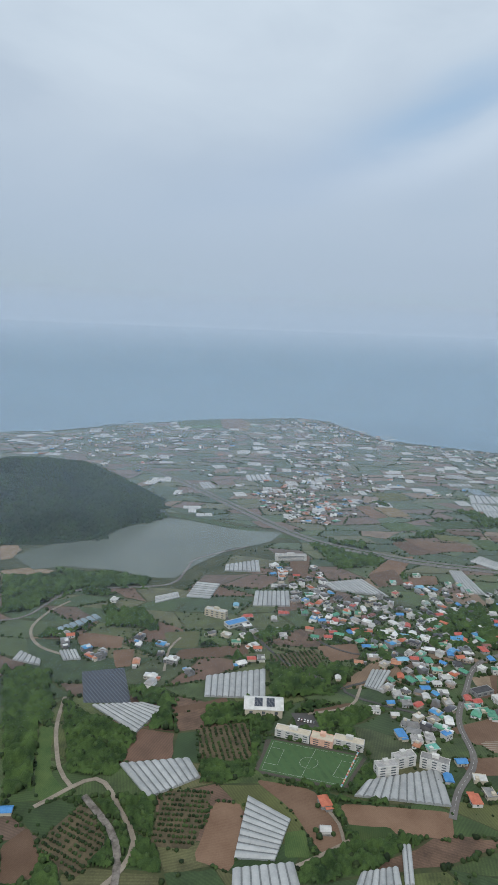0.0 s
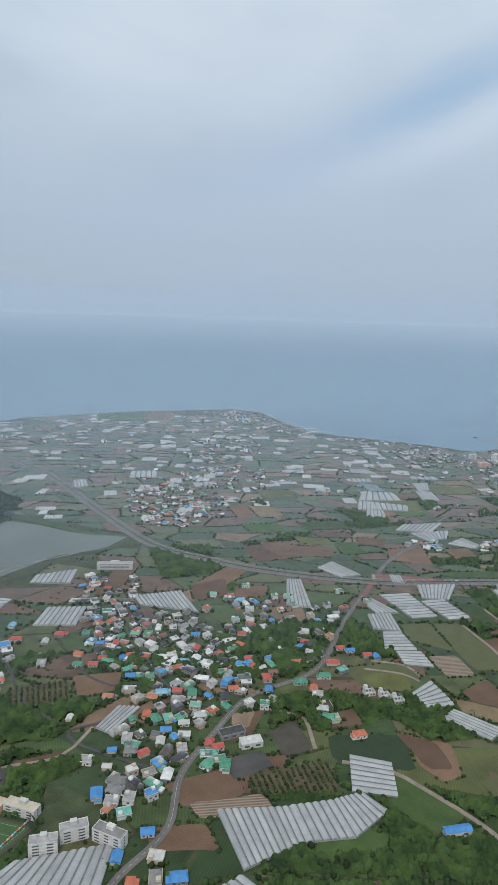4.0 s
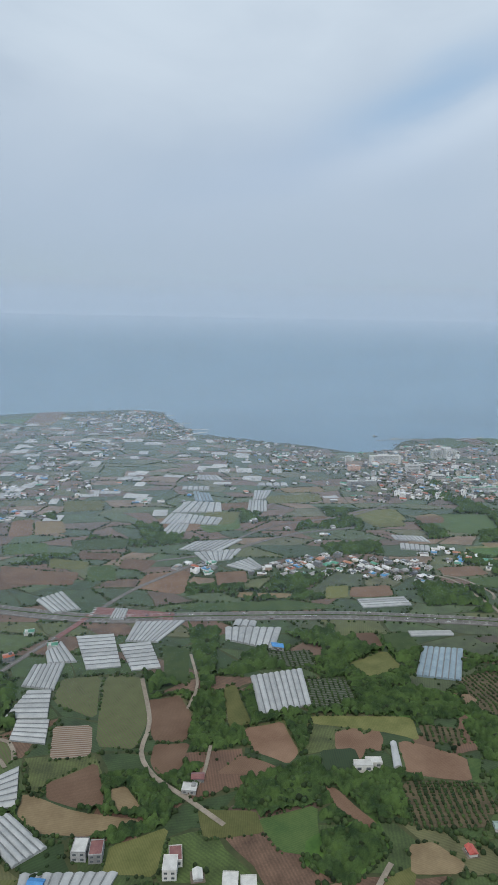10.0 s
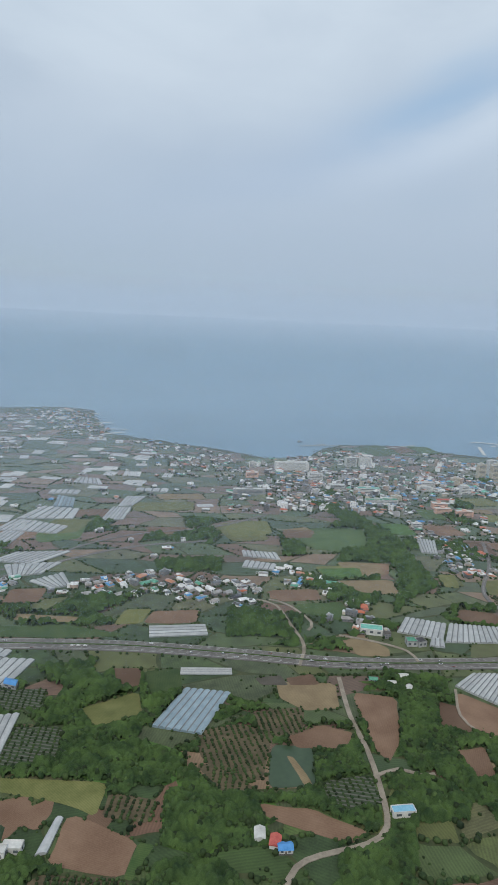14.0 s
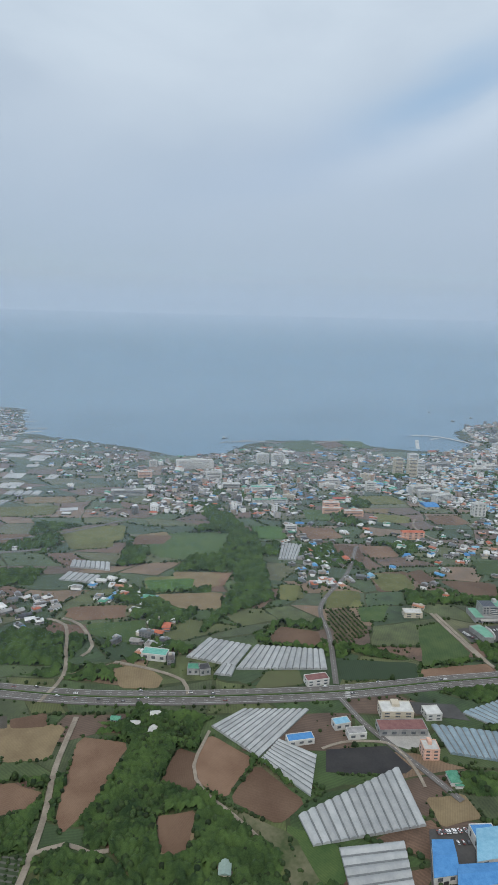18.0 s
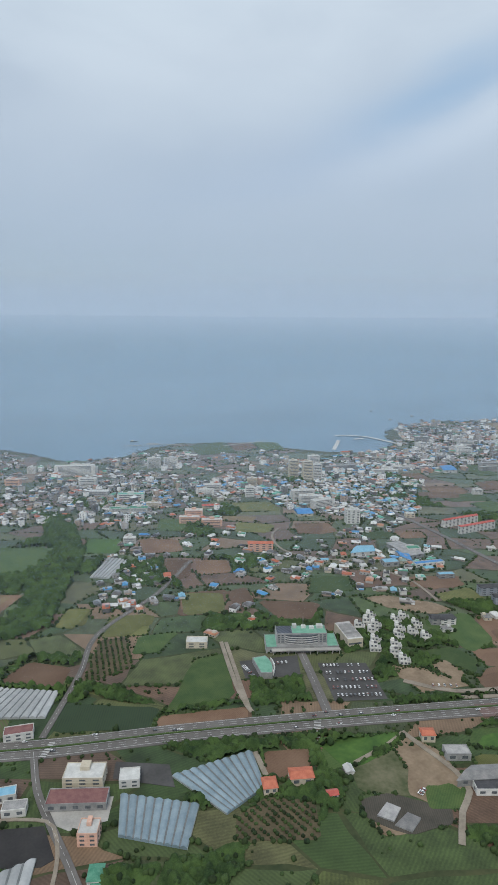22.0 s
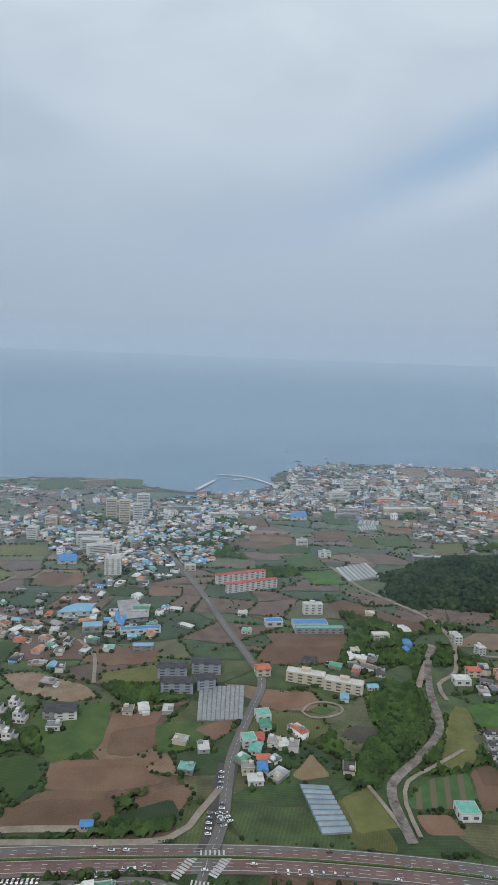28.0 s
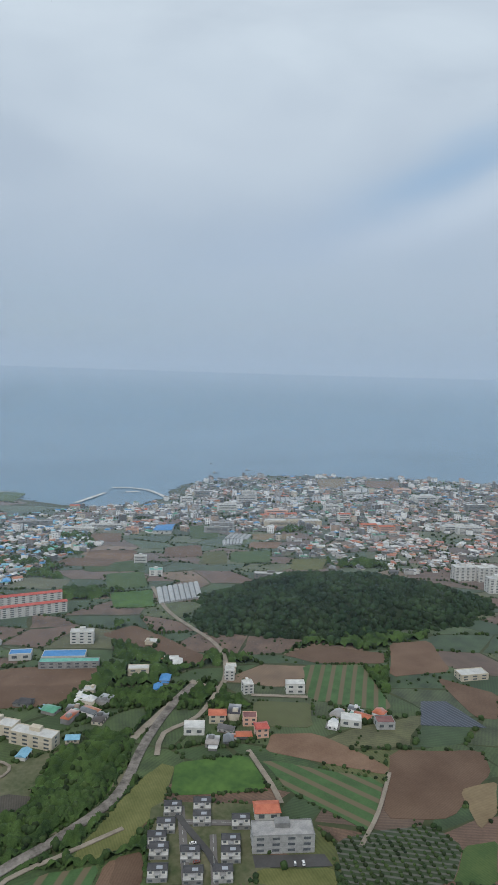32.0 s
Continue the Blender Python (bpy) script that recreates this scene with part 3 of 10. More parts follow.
def build_ground():
    bm = bmesh.new()
    slab(bm, bumpy(COAST[1:-1], 14, 9, False) + [(2600, 300), (2600, -700), (-2600, -700), (-2600, 1500)], -3, 0)
    tagged(part("ground", bm, "earth"), "dark weedy earth between fields, hedges and lanes", "ground", kind="structure")
    bm = bmesh.new()
    rings = []
    for k in range(26):                   # the sheet lifts a little towards its far rim, to meet the horizon
        r = 4600 * k / 25
        z = -0.9 + 215 * max(0.0, (r - 1600) / 3000) ** 1.5
        rings.append([bm.verts.new((r * math.cos(i * math.pi / 36), r * math.sin(i * math.pi / 36) - 300, z)) for i in range(73)] if k else [bm.verts.new((0, -300, -0.9))] * 73)
    for p, q in zip(rings, rings[1:]):
        for i in range(72):
            bm.faces.new([v for n, v in enumerate((p[i], q[i], q[i + 1], p[i + 1])) if not (n == 3 and p[i] is p[i + 1])]).smooth = True
    bmesh.ops.remove_doubles(bm, verts=bm.verts[:], dist=0.01)
    tagged(part("water", bm, "sea"), "calm hazy blue sea reaching the horizon", "sea", kind="structure")
    # glowing ring added before the sea's far rim, painting the haze there
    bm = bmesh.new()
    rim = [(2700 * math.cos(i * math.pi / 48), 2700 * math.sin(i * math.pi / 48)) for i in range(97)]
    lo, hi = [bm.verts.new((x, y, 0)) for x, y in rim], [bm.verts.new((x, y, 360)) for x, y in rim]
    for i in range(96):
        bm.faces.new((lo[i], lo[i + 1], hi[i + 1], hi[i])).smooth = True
    veil = tagged(part("backdrop", bm, "haze"), "glowing ring imitating pale blue haze on the sea horizon", "haze", kind="structure")
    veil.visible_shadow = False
    # upright bluish sheets added across the land to imitate haze with distance
    for y, _ in HAZE_SHEETS:
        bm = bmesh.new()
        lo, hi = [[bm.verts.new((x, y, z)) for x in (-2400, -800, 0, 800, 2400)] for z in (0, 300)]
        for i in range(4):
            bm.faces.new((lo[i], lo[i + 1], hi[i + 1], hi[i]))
        tagged(part("backdrop", bm, "mist_%d" % y), "upright bluish sheet imitating haze over the land", "haze", kind="structure")
    bm = bmesh.new()
    slab(bm, bumpy(LAKE, 12, 3), -1, 0.35)
    tagged(part("lake", bm, "lake"), "still grey-green reservoir lake beside a wooded hill", "lake", kind="structure")
    reserve(LAKE, TAKEN)


def strip(pts, w, z, step=6.0):
    """A smooth band along a line of the plan: left and right rims."""
    p = [Vector((*a, 0)) for a in pts]
    p = [p[0] * 2 - p[1]] + p + [p[-1] * 2 - p[-2]]
    line = []
    for i in range(1, len(p) - 2):
        a, b, c, d = p[i - 1:i + 3]
        n = max(2, int((c - b).length / step))
        for k in range(n):
            t = k / n
            line.append(0.5 * (2 * b + (c - a) * t + (2 * a - 5 * b + 4 * c - d) * t * t + (3 * b - a - 3 * c + d) * t ** 3))
    line.append(p[-2])
    rims = []
    for i, q in enumerate(line):
        d = (line[min(i + 1, len(line) - 1)] - line[max(i - 1, 0)]).normalized()
        n = Vector((-d.y, d.x, 0))
        rims.append((q + n * w / 2, q - n * w / 2, q, d))
    return rims


ROAD_LEVEL = [0.30]


ROAD_LABELS = {"road": "grey asphalt road with a dashed centre line", "redway": "worn red-tinted asphalt carriageway", "maroon": "dark red painted asphalt at a junction", "gravel": "rocky grey bed of a dry stream", "mole": "pale concrete harbour mole in the sea", "concrete": "weathered concrete quay on the shore"}


def road(mat, w, *pts, name="road", label="", z=None, keep=True):
    if z is None:
        ROAD_LEVEL[0] += 0.004
        z = ROAD_LEVEL[0]
    rims = strip(list(pts), w, z)
    bm = bmesh.new()
    prev = None
    for l, r, q, d in rims:
        v = [bm.verts.new((l.x, l.y, z - 0.3)), bm.verts.new((l.x, l.y, z)), bm.verts.new((r.x, r.y, z)), bm.verts.new((r.x, r.y, z - 0.3))]
        if prev:
            for i in range(3):
                bm.faces.new((prev[i], prev[i + 1], v[i + 1], v[i]))
        prev = v
    bmesh.ops.recalc_face_normals(bm, faces=bm.faces)
    ob = part(name, bm, mat)
    tagged(ob, label or ROAD_LABELS.get(mat, "narrow pale farm lane between fields"), "road", kind="structure")
    if mat == "road" and w < 10:
        markings(rims, 0.0, 2.0, 1.2, 0.07, z + 0.03, "centre_line")
    if keep:
        for a, b in zip(rims[::2], rims[2::2] or rims[-1:]):
            reserve([(a[0].x, a[0].y), (b[0].x, b[0].y), (b[1].x, b[1].y), (a[1].x, a[1].y)], TAKEN)
    return rims


def markings(rims, offset, dash, gap, w, z, parent_name):
    """Painted dashes along a road, joined into one sheet."""
    bm = bmesh.new()
    run, on = 0.0, True
    for a, b in zip(rims, rims[1:]):
        n = max(1, int((b[2] - a[2]).length / 1.5))
        for k in range(n):
            p, q = a[2].lerp(b[2], k / n), a[2].lerp(b[2], (k + 1) / n)
            run += (q - p).length
            if gap == 0 or run % (dash + gap) < dash:
                d = (b[2] - a[2]).normalized()
                s = Vector((-d.y, d.x, 0))
                c = [p + s * (offset + w), p + s * (offset - w), q + s * (offset - w), q + s * (offset + w)]
                bm.faces.new([bm.verts.new((v.x, v.y, z)) for v in c])
    ob = part(parent_name, bm, "mark")
    return tagged(ob, "worn white lane markings on asphalt", "road marking", kind="structure")


HIGHWAY = [(-620, 1240), (-520, 1110), (-440, 960), (-390, 841), (-354, 671), (-325, 548), (-288, 494), (-245, 450), (-170, 402), (-105, 380), (-11, 347), (59, 314), (104, 291), (153, 273), (226, 252), (289, 240), (376, 220), (474, 194), (545, 169), (620, 130), (760, 40)]


def build_highway():
    r = road("road", 12.5, *HIGHWAY, label="wide grey dual carriageway with worn lane paint")
    z = ROAD_LEVEL[0] + 0.4
    for o in (-5.3, 5.3, -0.75, 0.75):
        markings(r, o, 1, 0, 0.11, z, "edge_line")
    for o in (-3.8, -2.3, 2.3, 3.8):
        markings(r, o, 2.2, 3.2, 0.09, z, "lane_line")
    bm = bmesh.new()
    prev = None
    for l, rr, q, d in r:
        s = Vector((-d.y, d.x, 0)) * 0.35
        v = [bm.verts.new((q.x + s.x, q.y + s.y, z - 0.1)), bm.verts.new((q.x + s.x, q.y + s.y, z + 0.35)), bm.verts.new((q.x - s.x, q.y - s.y, z + 0.35)), bm.verts.new((q.x - s.x, q.y - s.y, z - 0.1))]
        if prev:
            for i in range(3):
                bm.faces.new((prev[i], prev[i + 1], v[i + 1], v[i]))
        prev = v
    bmesh.ops.recalc_face_normals(bm, faces=bm.faces)
    tagged(part("median_strip", bm, "grass"), "low planted median strip along the dual carriageway", "median", kind="structure")


build_ground()
build_highway()

FIELD_LABELS = {"soil": "bare reddish-brown ploughed field", "tan": "dry tan stubble field", "dirt": "bare sandy dirt clearing", "grass": "green grassy field", "bright": "lush bright green meadow", "olive": "dull olive dry grass field", "rough": "rough scrubby wasteland with bare patches", "dark": "dark grey-brown fallow field", "pond": "dark green algae-covered pond", "darkcrop": "dark green leafy crop field in rows", "crop": "olive crop field in fine rows", "cropstripe": "green crop field with brown furrow strips", "cropdiag": "green crop field with brown furrow strips", "orchard": "tangerine orchard floor with tree rows", "rows": "brown field with pale plastic-covered rows", "allotment": "dark nursery plot with pale row covers", "solar": "dark netting laid in rows over ground", "blacknet": "black ground netting over a wide yard", "asphalt": "dark asphalt car park", "turf": "striped green artificial football pitch", "concrete": "pale concrete yard"}
FIELD_LEVEL = [0.1]
ORCHARDS = []
BORDERS = []


def field(kind, *pts):
    FIELD_LEVEL[0] += 0.0005
    bm = bmesh.new()
    hard = kind in ("asphalt", "concrete", "solar", "blacknet", "turf")
    slab(bm, list(pts) if hard else bumpy(rounded(list(pts)), 4, 1.2), -0.1, FIELD_LEVEL[0])
    tagged(part({"turf": "football_pitch", "asphalt": "car_park", "concrete": "yard", "pond": "pond"}.get(kind, "field"), bm, kind), FIELD_LABELS[kind], {"turf": "pitch", "asphalt": "car park", "concrete": "yard", "pond": "pond"}.get(kind, "field"), "farm fields", kind="structure")
    reserve(pts, BARE if kind in ("rough", "dirt", "bright") else TAKEN)
    if kind not in ("asphalt", "concrete", "turf", "solar"):
        BORDERS.append(list(pts))
    if kind in ("orchard", "allotment"):
        ORCHARDS.append((kind, list(pts)))


def greenhouse(n, a, b, c, d, film="film", h=1.5):
    """A multi-span greenhouse: n arched spans run from the edge a-d to the edge b-c."""
    a, b, c, d = (Vector((*p, 0)) for p in (a, b, c, d))
    mid = (a + b + c + d) / 4
    thing = new("greenhouse")
    thing.location = mid
    tagged(thing, "%s multi-span plastic-film greenhouse on farmland" % ("blue-grey" if film == "film_blue" else "whitish"), "greenhouse", "greenhouses")
    reserve([(p.x, p.y) for p in (a, b, c, d)], TAKEN)
    a, b, c, d = a - mid, b - mid, c - mid, d - mid
    for i in range(n):
        p0, p1 = a.lerp(d, i / n), a.lerp(d, (i + 1) / n)
        q0, q1 = b.lerp(c, i / n), b.lerp(c, (i + 1) / n)
        bm = bmesh.new()
        ring = []
        for s in range(7):
            f = s / 6
            z = h * 0.5 + h * 0.5 * math.sin(math.pi * f)
            ring.append((bm.verts.new((*p0.lerp(p1, 0.02 + 0.96 * f).xy, z)), bm.verts.new((*q0.lerp(q1, 0.02 + 0.96 * f).xy, z))))
        for (u, v), (w, x) in zip(ring, ring[1:]):
            bm.faces.new((u, v, x, w)).smooth = True
        bmesh.ops.recalc_face_normals(bm, faces=bm.faces)
        if bm.faces and sum(f.normal.z for f in bm.faces) < 0:
            bmesh.ops.reverse_faces(bm, faces=bm.faces)
        for l, r in ((p0, p1), (q0, q1)):
            v = [bm.verts.new((*l.xy, 0)), bm.verts.new((*r.xy, 0))]
            for t in range(6, -1, -1):
                f = t / 6
                v.append(bm.verts.new((*l.lerp(r, 0.02 + 0.96 * f).xy, h * 0.5 + h * 0.5 * math.sin(math.pi * f))))
            bm.faces.new(v)
        part("roof_span", bm, film, thing)
    for i in range(n + 1):
        p, q = a.lerp(d, i / n), b.lerp(c, i / n)
        # inner gutters are widened so their dark colour reads as valley shade
        s = (q - p).normalized().cross(Vector((0, 0, 1))) * (0.1 * ((d - a).length + (c - b).length) / (2 * n) if 0 < i < n else 0.06)
        bm = bmesh.new()
        z = h * 0.55
        for z0, z1 in (((0.0, z) if i in (0, n) else (z - 0.12, z + 0.12 * h)),):
            lo = [bm.verts.new((*v.xy, z0)) for v in (p + s, q + s, q - s, p - s)]
            hi = [bm.verts.new((*v.xy, z1)) for v in (p + s, q + s, q - s, p - s)]
            bm.faces.new(hi)
            for k in range(4):
                bm.faces.new((lo[k], lo[(k + 1) % 4], hi[(k + 1) % 4], hi[k]))
        bmesh.ops.recalc_face_normals(bm, faces=bm.faces)
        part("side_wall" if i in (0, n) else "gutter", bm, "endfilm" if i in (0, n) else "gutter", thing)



def crossing(a, b, n, w, l):
    """A zebra crossing: n painted bars from a to b, each w wide and l long."""
    a, b = Vector(a), Vector(b)
    d = (b - a).normalized()
    s = Vector((-d.y, d.x)) * l / 2
    me = None
    for i in range(n):
        bm = bmesh.new()
        c = a.lerp(b, (i + 0.5) / n)
        bm.faces.new([bm.verts.new((p.x, p.y, 0.71)) for p in (c + d * w / 2 + s, c - d * w / 2 + s, c - d * w / 2 - s, c + d * w / 2 - s)])
        tagged(part("crossing_bar", bm, "mark"), "worn white bar of a zebra crossing", "road marking", "zebra crossing bars", kind="structure")


# roads and lanes
# lanes inside the village
road("asphalt", 1.8, (-390.1, 250.6), (-405.5, 264.5), (-424.0, 283.6), (-426.1, 293.9), (-412.7, 295.2), (-399.4, 298.9), label="narrow dark village lane between houses")
road("asphalt", 1.8, (-464.8, 423.5), (-459.5, 389.8), (-451.8, 364.6), (-448.6, 340.7), (-444.0, 323.0), (-433.9, 306.6), (-426.1, 293.9), label="narrow dark village lane between houses")
road("asphalt", 1.6, (-352.1, 286.9), (-364.3, 302.4), (-371.4, 326.9), (-374.2, 361.3), (-376.3, 394.3), label="narrow dark village lane between houses")
road("asphalt", 1.6, (-335.6, 292.5), (-343.2, 312.1), (-341.0, 344.2), (-332.5, 379.9), label="narrow dark village lane between houses")
road("asphalt", 1.6, (-371.4, 326.9), (-394.2, 324.5), (-408.8, 339.6), (-415.4, 357.8), label="narrow dark village lane between houses")
# the wide mouth of the side road at the junction
road("asphalt", 8.0, (501.5, 187.0), (506.0, 195.0), (511.5, 206.0), (517.5, 219.0), (523.0, 230.0), label="dark asphalt approach lanes at a junction")
road("road", 3.4, (-181.5, 397.4), (-233.7, 350.0), (-280.3, 303.1), (-328.1, 291.3), (-358.7, 267.4), (-382.3, 244.9), (-396.0, 217.3), (-418.6, 201.9), (-432.4, 189.2))
road("road", 3.8, (-178.8, 398.8), (-130.8, 440.1), (-40.9, 486.0), (31.7, 508.5), (106.6, 505.1))
road("lane", 2.2, (-601.8, 255.4), (-574.1, 264.2), (-566.9, 239.9), (-564.9, 223.2), (-572.1, 211.3), (-582.7, 204.6))
road("lane", 2, (-581.1, 335.5), (-587.9, 308.4), (-589.3, 277.4), (-585.6, 263.5))
road("gravel", 3, (-580.8, 255.3), (-573.0, 232.2), (-572.6, 217.1), (-576.8, 202.5))
road("road", 2.5, (-614.4, 443.7), (-595.6, 447.1), (-565.1, 478.8), (-530.4, 477.5), (-485.6, 472.5), (-463.9, 498.0), (-446.6, 521.3), (-389.4, 539.9))
road("lane", 2, (-571.9, 377.8), (-590.8, 398.7), (-594.8, 424.4), (-582.0, 447.7), (-564.7, 462.5))
road("lane", 1.6, (-481.0, 193.9), (-498.3, 191.0), (-507.5, 190.0))
road("lane", 1.8, (-457.9, 278.0), (-432.0, 276.6), (-414.5, 293.0))
road("lane", 1.6, (-522.2, 344.4), (-512.1, 369.9), (-501.0, 382.4))
road("lane", 1.4, (-482.0, 214.0), (-480.9, 203.4), (-484.0, 193.4))
road("lane", 2.4, (-307.9, 226.9), (-290.3, 214.3), (-282.1, 198.4), (-273.5, 177.0), (-270.5, 162.3), (-274.3, 151.5))
road("lane", 2, (-315.7, 239.2), (-309.5, 262.0), (-314.7, 268.5), (-324.2, 276.7))
road("lane", 1.8, (-253.0, 293.9), (-234.2, 281.2), (-229.2, 270.7))
road("maroon", 10.5, (-167.2, 412.8), (-155.6, 406.6), (-144.8, 400.7), (-118.4, 385.3))
road("maroon", 4, (-195.5, 383.2), (-182.4, 395.3), (-170.9, 407.4))
road("lane", 2.2, (-155.6, 318.9), (-160.9, 280.0), (-170.1, 259.0), (-168.2, 240.9), (-158.7, 223.5), (-148.9, 204.3))
road("lane", 1.6, (-138.3, 251.5), (-148.4, 233.3), (-158.7, 223.5))
road("lane", 2, (-243.4, 300.1), (-226.9, 288.5), (-225.5, 274.7))
road("lane", 2, (-96.9, 164.4), (-112.6, 153.7), (-122.7, 142.8))
road("lane", 1.6, (-122.3, 334.2), (-128.5, 302.3), (-140.3, 283.0))
road("lane", 2.4, (100.6, 275.0), (88.4, 242.8), (82.2, 217.0), (73.5, 192.5), (64.8, 175.5), (52.9, 170.7), (33.1, 172.1), (22.2, 170.5), (12.9, 162.5))
road("lane", 1.8, (75.4, 201.1), (88.3, 201.7), (95.8, 195.2), (102.5, 193.6))
road("lane", 2, (84.8, 292.8), (98.0, 312.8), (102.0, 338.8), (104.7, 369.1), (95.1, 381.7))
road("road", 3, (-104.3, 486.6), (-54.2, 489.3), (-7.4, 522.4), (42.9, 539.0), (117.1, 540.5), (184.5, 564.1))
road("road", 3, (230.5, 258.2), (251.5, 303.5), (266.9, 343.4), (311.2, 385.2), (348.2, 433.2))
road("road", 3, (226.6, 250.3), (226.7, 226.8), (229.7, 210.0), (234.7, 186.5), (237.7, 169.2))
road("lane", 1.4, (199.6, 216.0), (210.9, 216.6), (224.8, 212.2), (231.1, 206.2), (231.3, 192.2), (228.4, 180.6))
road("lane", 2, (332.1, 307.9), (325.6, 270.1), (322.0, 247.9))
road("lane", 2, (125.8, 317.7), (144.1, 302.7), (156.0, 287.9), (155.2, 274.9))
road("lane", 2, (103.9, 379.1), (113.2, 367.0), (116.8, 338.9), (109.3, 329.4))
road("lane", 1.4, (156.5, 244.3), (143.2, 224.8), (142.9, 209.4), (150.1, 192.9), (157.8, 171.7))
road("road", 4.5, (366.8, 283.2), (359.6, 251.5), (353.3, 225.6))
road("lane", 2.2, (329.7, 309.3), (324.7, 279.7), (321.7, 256.6), (321.9, 242.8))
road("lane", 2.4, (378.3, 206.5), (381.0, 193.0), (383.8, 177.5), (381.5, 166.7), (372.2, 159.7), (361.5, 147.3))
road("lane", 1.8, (348.4, 196.6), (367.9, 201.5), (378.0, 205.9))
road("lane", 3, (402.8, 239.9), (420.3, 223.7), (446.3, 216.2), (467.5, 209.6))
road("lane", 2.2, (312.9, 217.3), (311.7, 202.0))
road("lane", 2, (442.0, 480.4), (428.0, 462.9), (423.2, 430.7), (436.7, 407.2), (457.8, 393.4))
road("road", 4.4, (500.6, 185.0), (510.2, 198.8), (525.0, 232.6), (544.8, 263.4), (559.8, 287.3), (562.6, 312.8), (563.3, 360.5), (564.7, 410.4), (564.5, 466.9), (562.1, 530.2))
road("redway", 9.5, (420.7, 206.1), (446.7, 199.8), (473.6, 193.4), (495.9, 186.0))
road("redway", 9.5, (506.6, 182.1), (527.4, 175.2), (545.3, 168.6), (575.7, 154.1))
road("lane", 2.6, (420.5, 217.8), (456.8, 206.6), (490.6, 197.6), (504.4, 206.8), (515.0, 216.8))
road("lane", 2, (478.7, 309.7), (482.3, 341.5), (475.8, 362.0))
road("road", 3.4, (501.0, 184.9), (494.0, 172.5), (486.9, 158.1))
road("lane", 1.6, (573.9, 172.2), (578.7, 188.1), (586.8, 199.0), (601.1, 203.4), (622.3, 209.8))
road("lane", 3.2, (634.5, 260.2), (654.9, 282.1), (671.7, 299.4))
road("lane", 2.6, (670.3, 301.6), (681.4, 291.1), (692.0, 312.5), (694.8, 341.1), (681.7, 394.7), (681.7, 446.2))
road("lane", 2.2, (682.9, 292.4), (664.4, 269.0), (647.4, 260.4), (641.3, 245.8))
road("lane", 2, (676.7, 238.4), (677.2, 216.0), (676.4, 204.9))
road("lane", 2, (693.7, 279.8), (718.3, 270.0))
road("road", 2.5, (642.8, 214.3), (635.8, 180.7))
road("road", 2.5, (641.7, 206.4), (662.0, 199.2))
road("lane", 1.6, (570.4, 201.4), (570.4, 190.8), (570.0, 175.7))
road("gravel", 3.8, (670.7, 297.3), (660.6, 287.1), (647.7, 270.1), (636.3, 251.7), (622.7, 226.6), (601.9, 211.5), (584.2, 202.4), (576.1, 193.9), (569.5, 170.5))
road("lane", 1.4, (692.7, 178.3), (706.6, 190.4), (722.8, 208.3))
road("mole", 5.5, (76, 1086), (112, 1088), (145, 1080))
road("mole", 5.5, (89, 1036), (116, 1050), (134, 1055))
road("mole", 5.5, (100, 1153), (118, 1155), (132, 1149))
road("mole", 5.5, (100, 1272), (118, 1268), (128, 1255))
road("mole", 5.5, (714.8, 868.1), (733.1, 865.7), (756.0, 844.2), (765.4, 812.0), (771.0, 774.2))
road("mole", 5.5, (727.3, 830.3), (744.9, 832.3))
road("mole", 5.5, (657.8, 768.7), (700.5, 829.7))
road("concrete", 3, (419.0, 902.7), (464.6, 872.8))
road("concrete", 3, (518.5, 847.5), (593.8, 863.7))
road("concrete", 3, (383.6, 892.4), (438.9, 889.3))
road("road", 3.2, (420.9, 198.3), (454.3, 189.1), (480.2, 182.4), (489.5, 175.8))
road("road", 2.2, (649.2, 197.6), (643.2, 176.4))
road("lane", 1.2, (567.9, 256.5), (574.0, 261.4), (582.0, 261.2), (587.5, 255.9), (585.4, 250.4), (577.2, 248.9), (569.7, 251.1), (567.9, 256.5))
road("lane", 1.2, (260.3, 144.9), (266.2, 149.5), (274.1, 153.1), (282.8, 153.6), (291.1, 148.6), (291.9, 138.4))

# fields
field("soil", (-545.2, 206.6), (-527.0, 233.1), (-515.7, 227.4), (-532.1, 195.9))
field("soil", (-505.0, 240.6), (-482.0, 224.9), (-480.1, 209.8), (-483.2, 194.6), (-495.5, 191.4), (-496.5, 215.5))
field("soil", (-475.2, 213.4), (-452.1, 203.7), (-430.2, 192.6), (-439.5, 179.4), (-477.1, 200.4))
field("soil", (-548.9, 357.7), (-547.0, 379.5), (-532.9, 376.5), (-539.7, 356.8))
field("soil", (-566.3, 411.2), (-536.8, 395.3), (-541.6, 379.3), (-566.8, 391.1))
field("soil", (-505.1, 367.7), (-460.9, 359.2), (-465.5, 347.5), (-515.7, 356.2))
field("soil", (-615.5, 237.9), (-604.5, 244.8), (-601.1, 227.1), (-605.7, 217.9), (-615.6, 219.3))
field("soil", (-527.0, 306.3), (-495.3, 307.3), (-495.6, 301.6), (-526.8, 300.9))
field("soil", (-454.7, 280.8), (-430.0, 280.0), (-430.4, 276.1), (-454.2, 275.1))
field("orchard", (-559.5, 218.3), (-546.5, 247.1), (-525.2, 239.8), (-543.8, 211.3))
field("orchard", (-602.9, 233.5), (-580.8, 251.7), (-575.0, 226.7), (-589.9, 212.3))
field("grass", (-601.2, 265.9), (-595.9, 313.5), (-589.3, 308.8), (-593.3, 274.7), (-587.2, 259.3), (-598.2, 255.9))
field("grass", (-504.6, 206.8), (-496.1, 205.4), (-500.4, 191.7), (-510.1, 195.1))
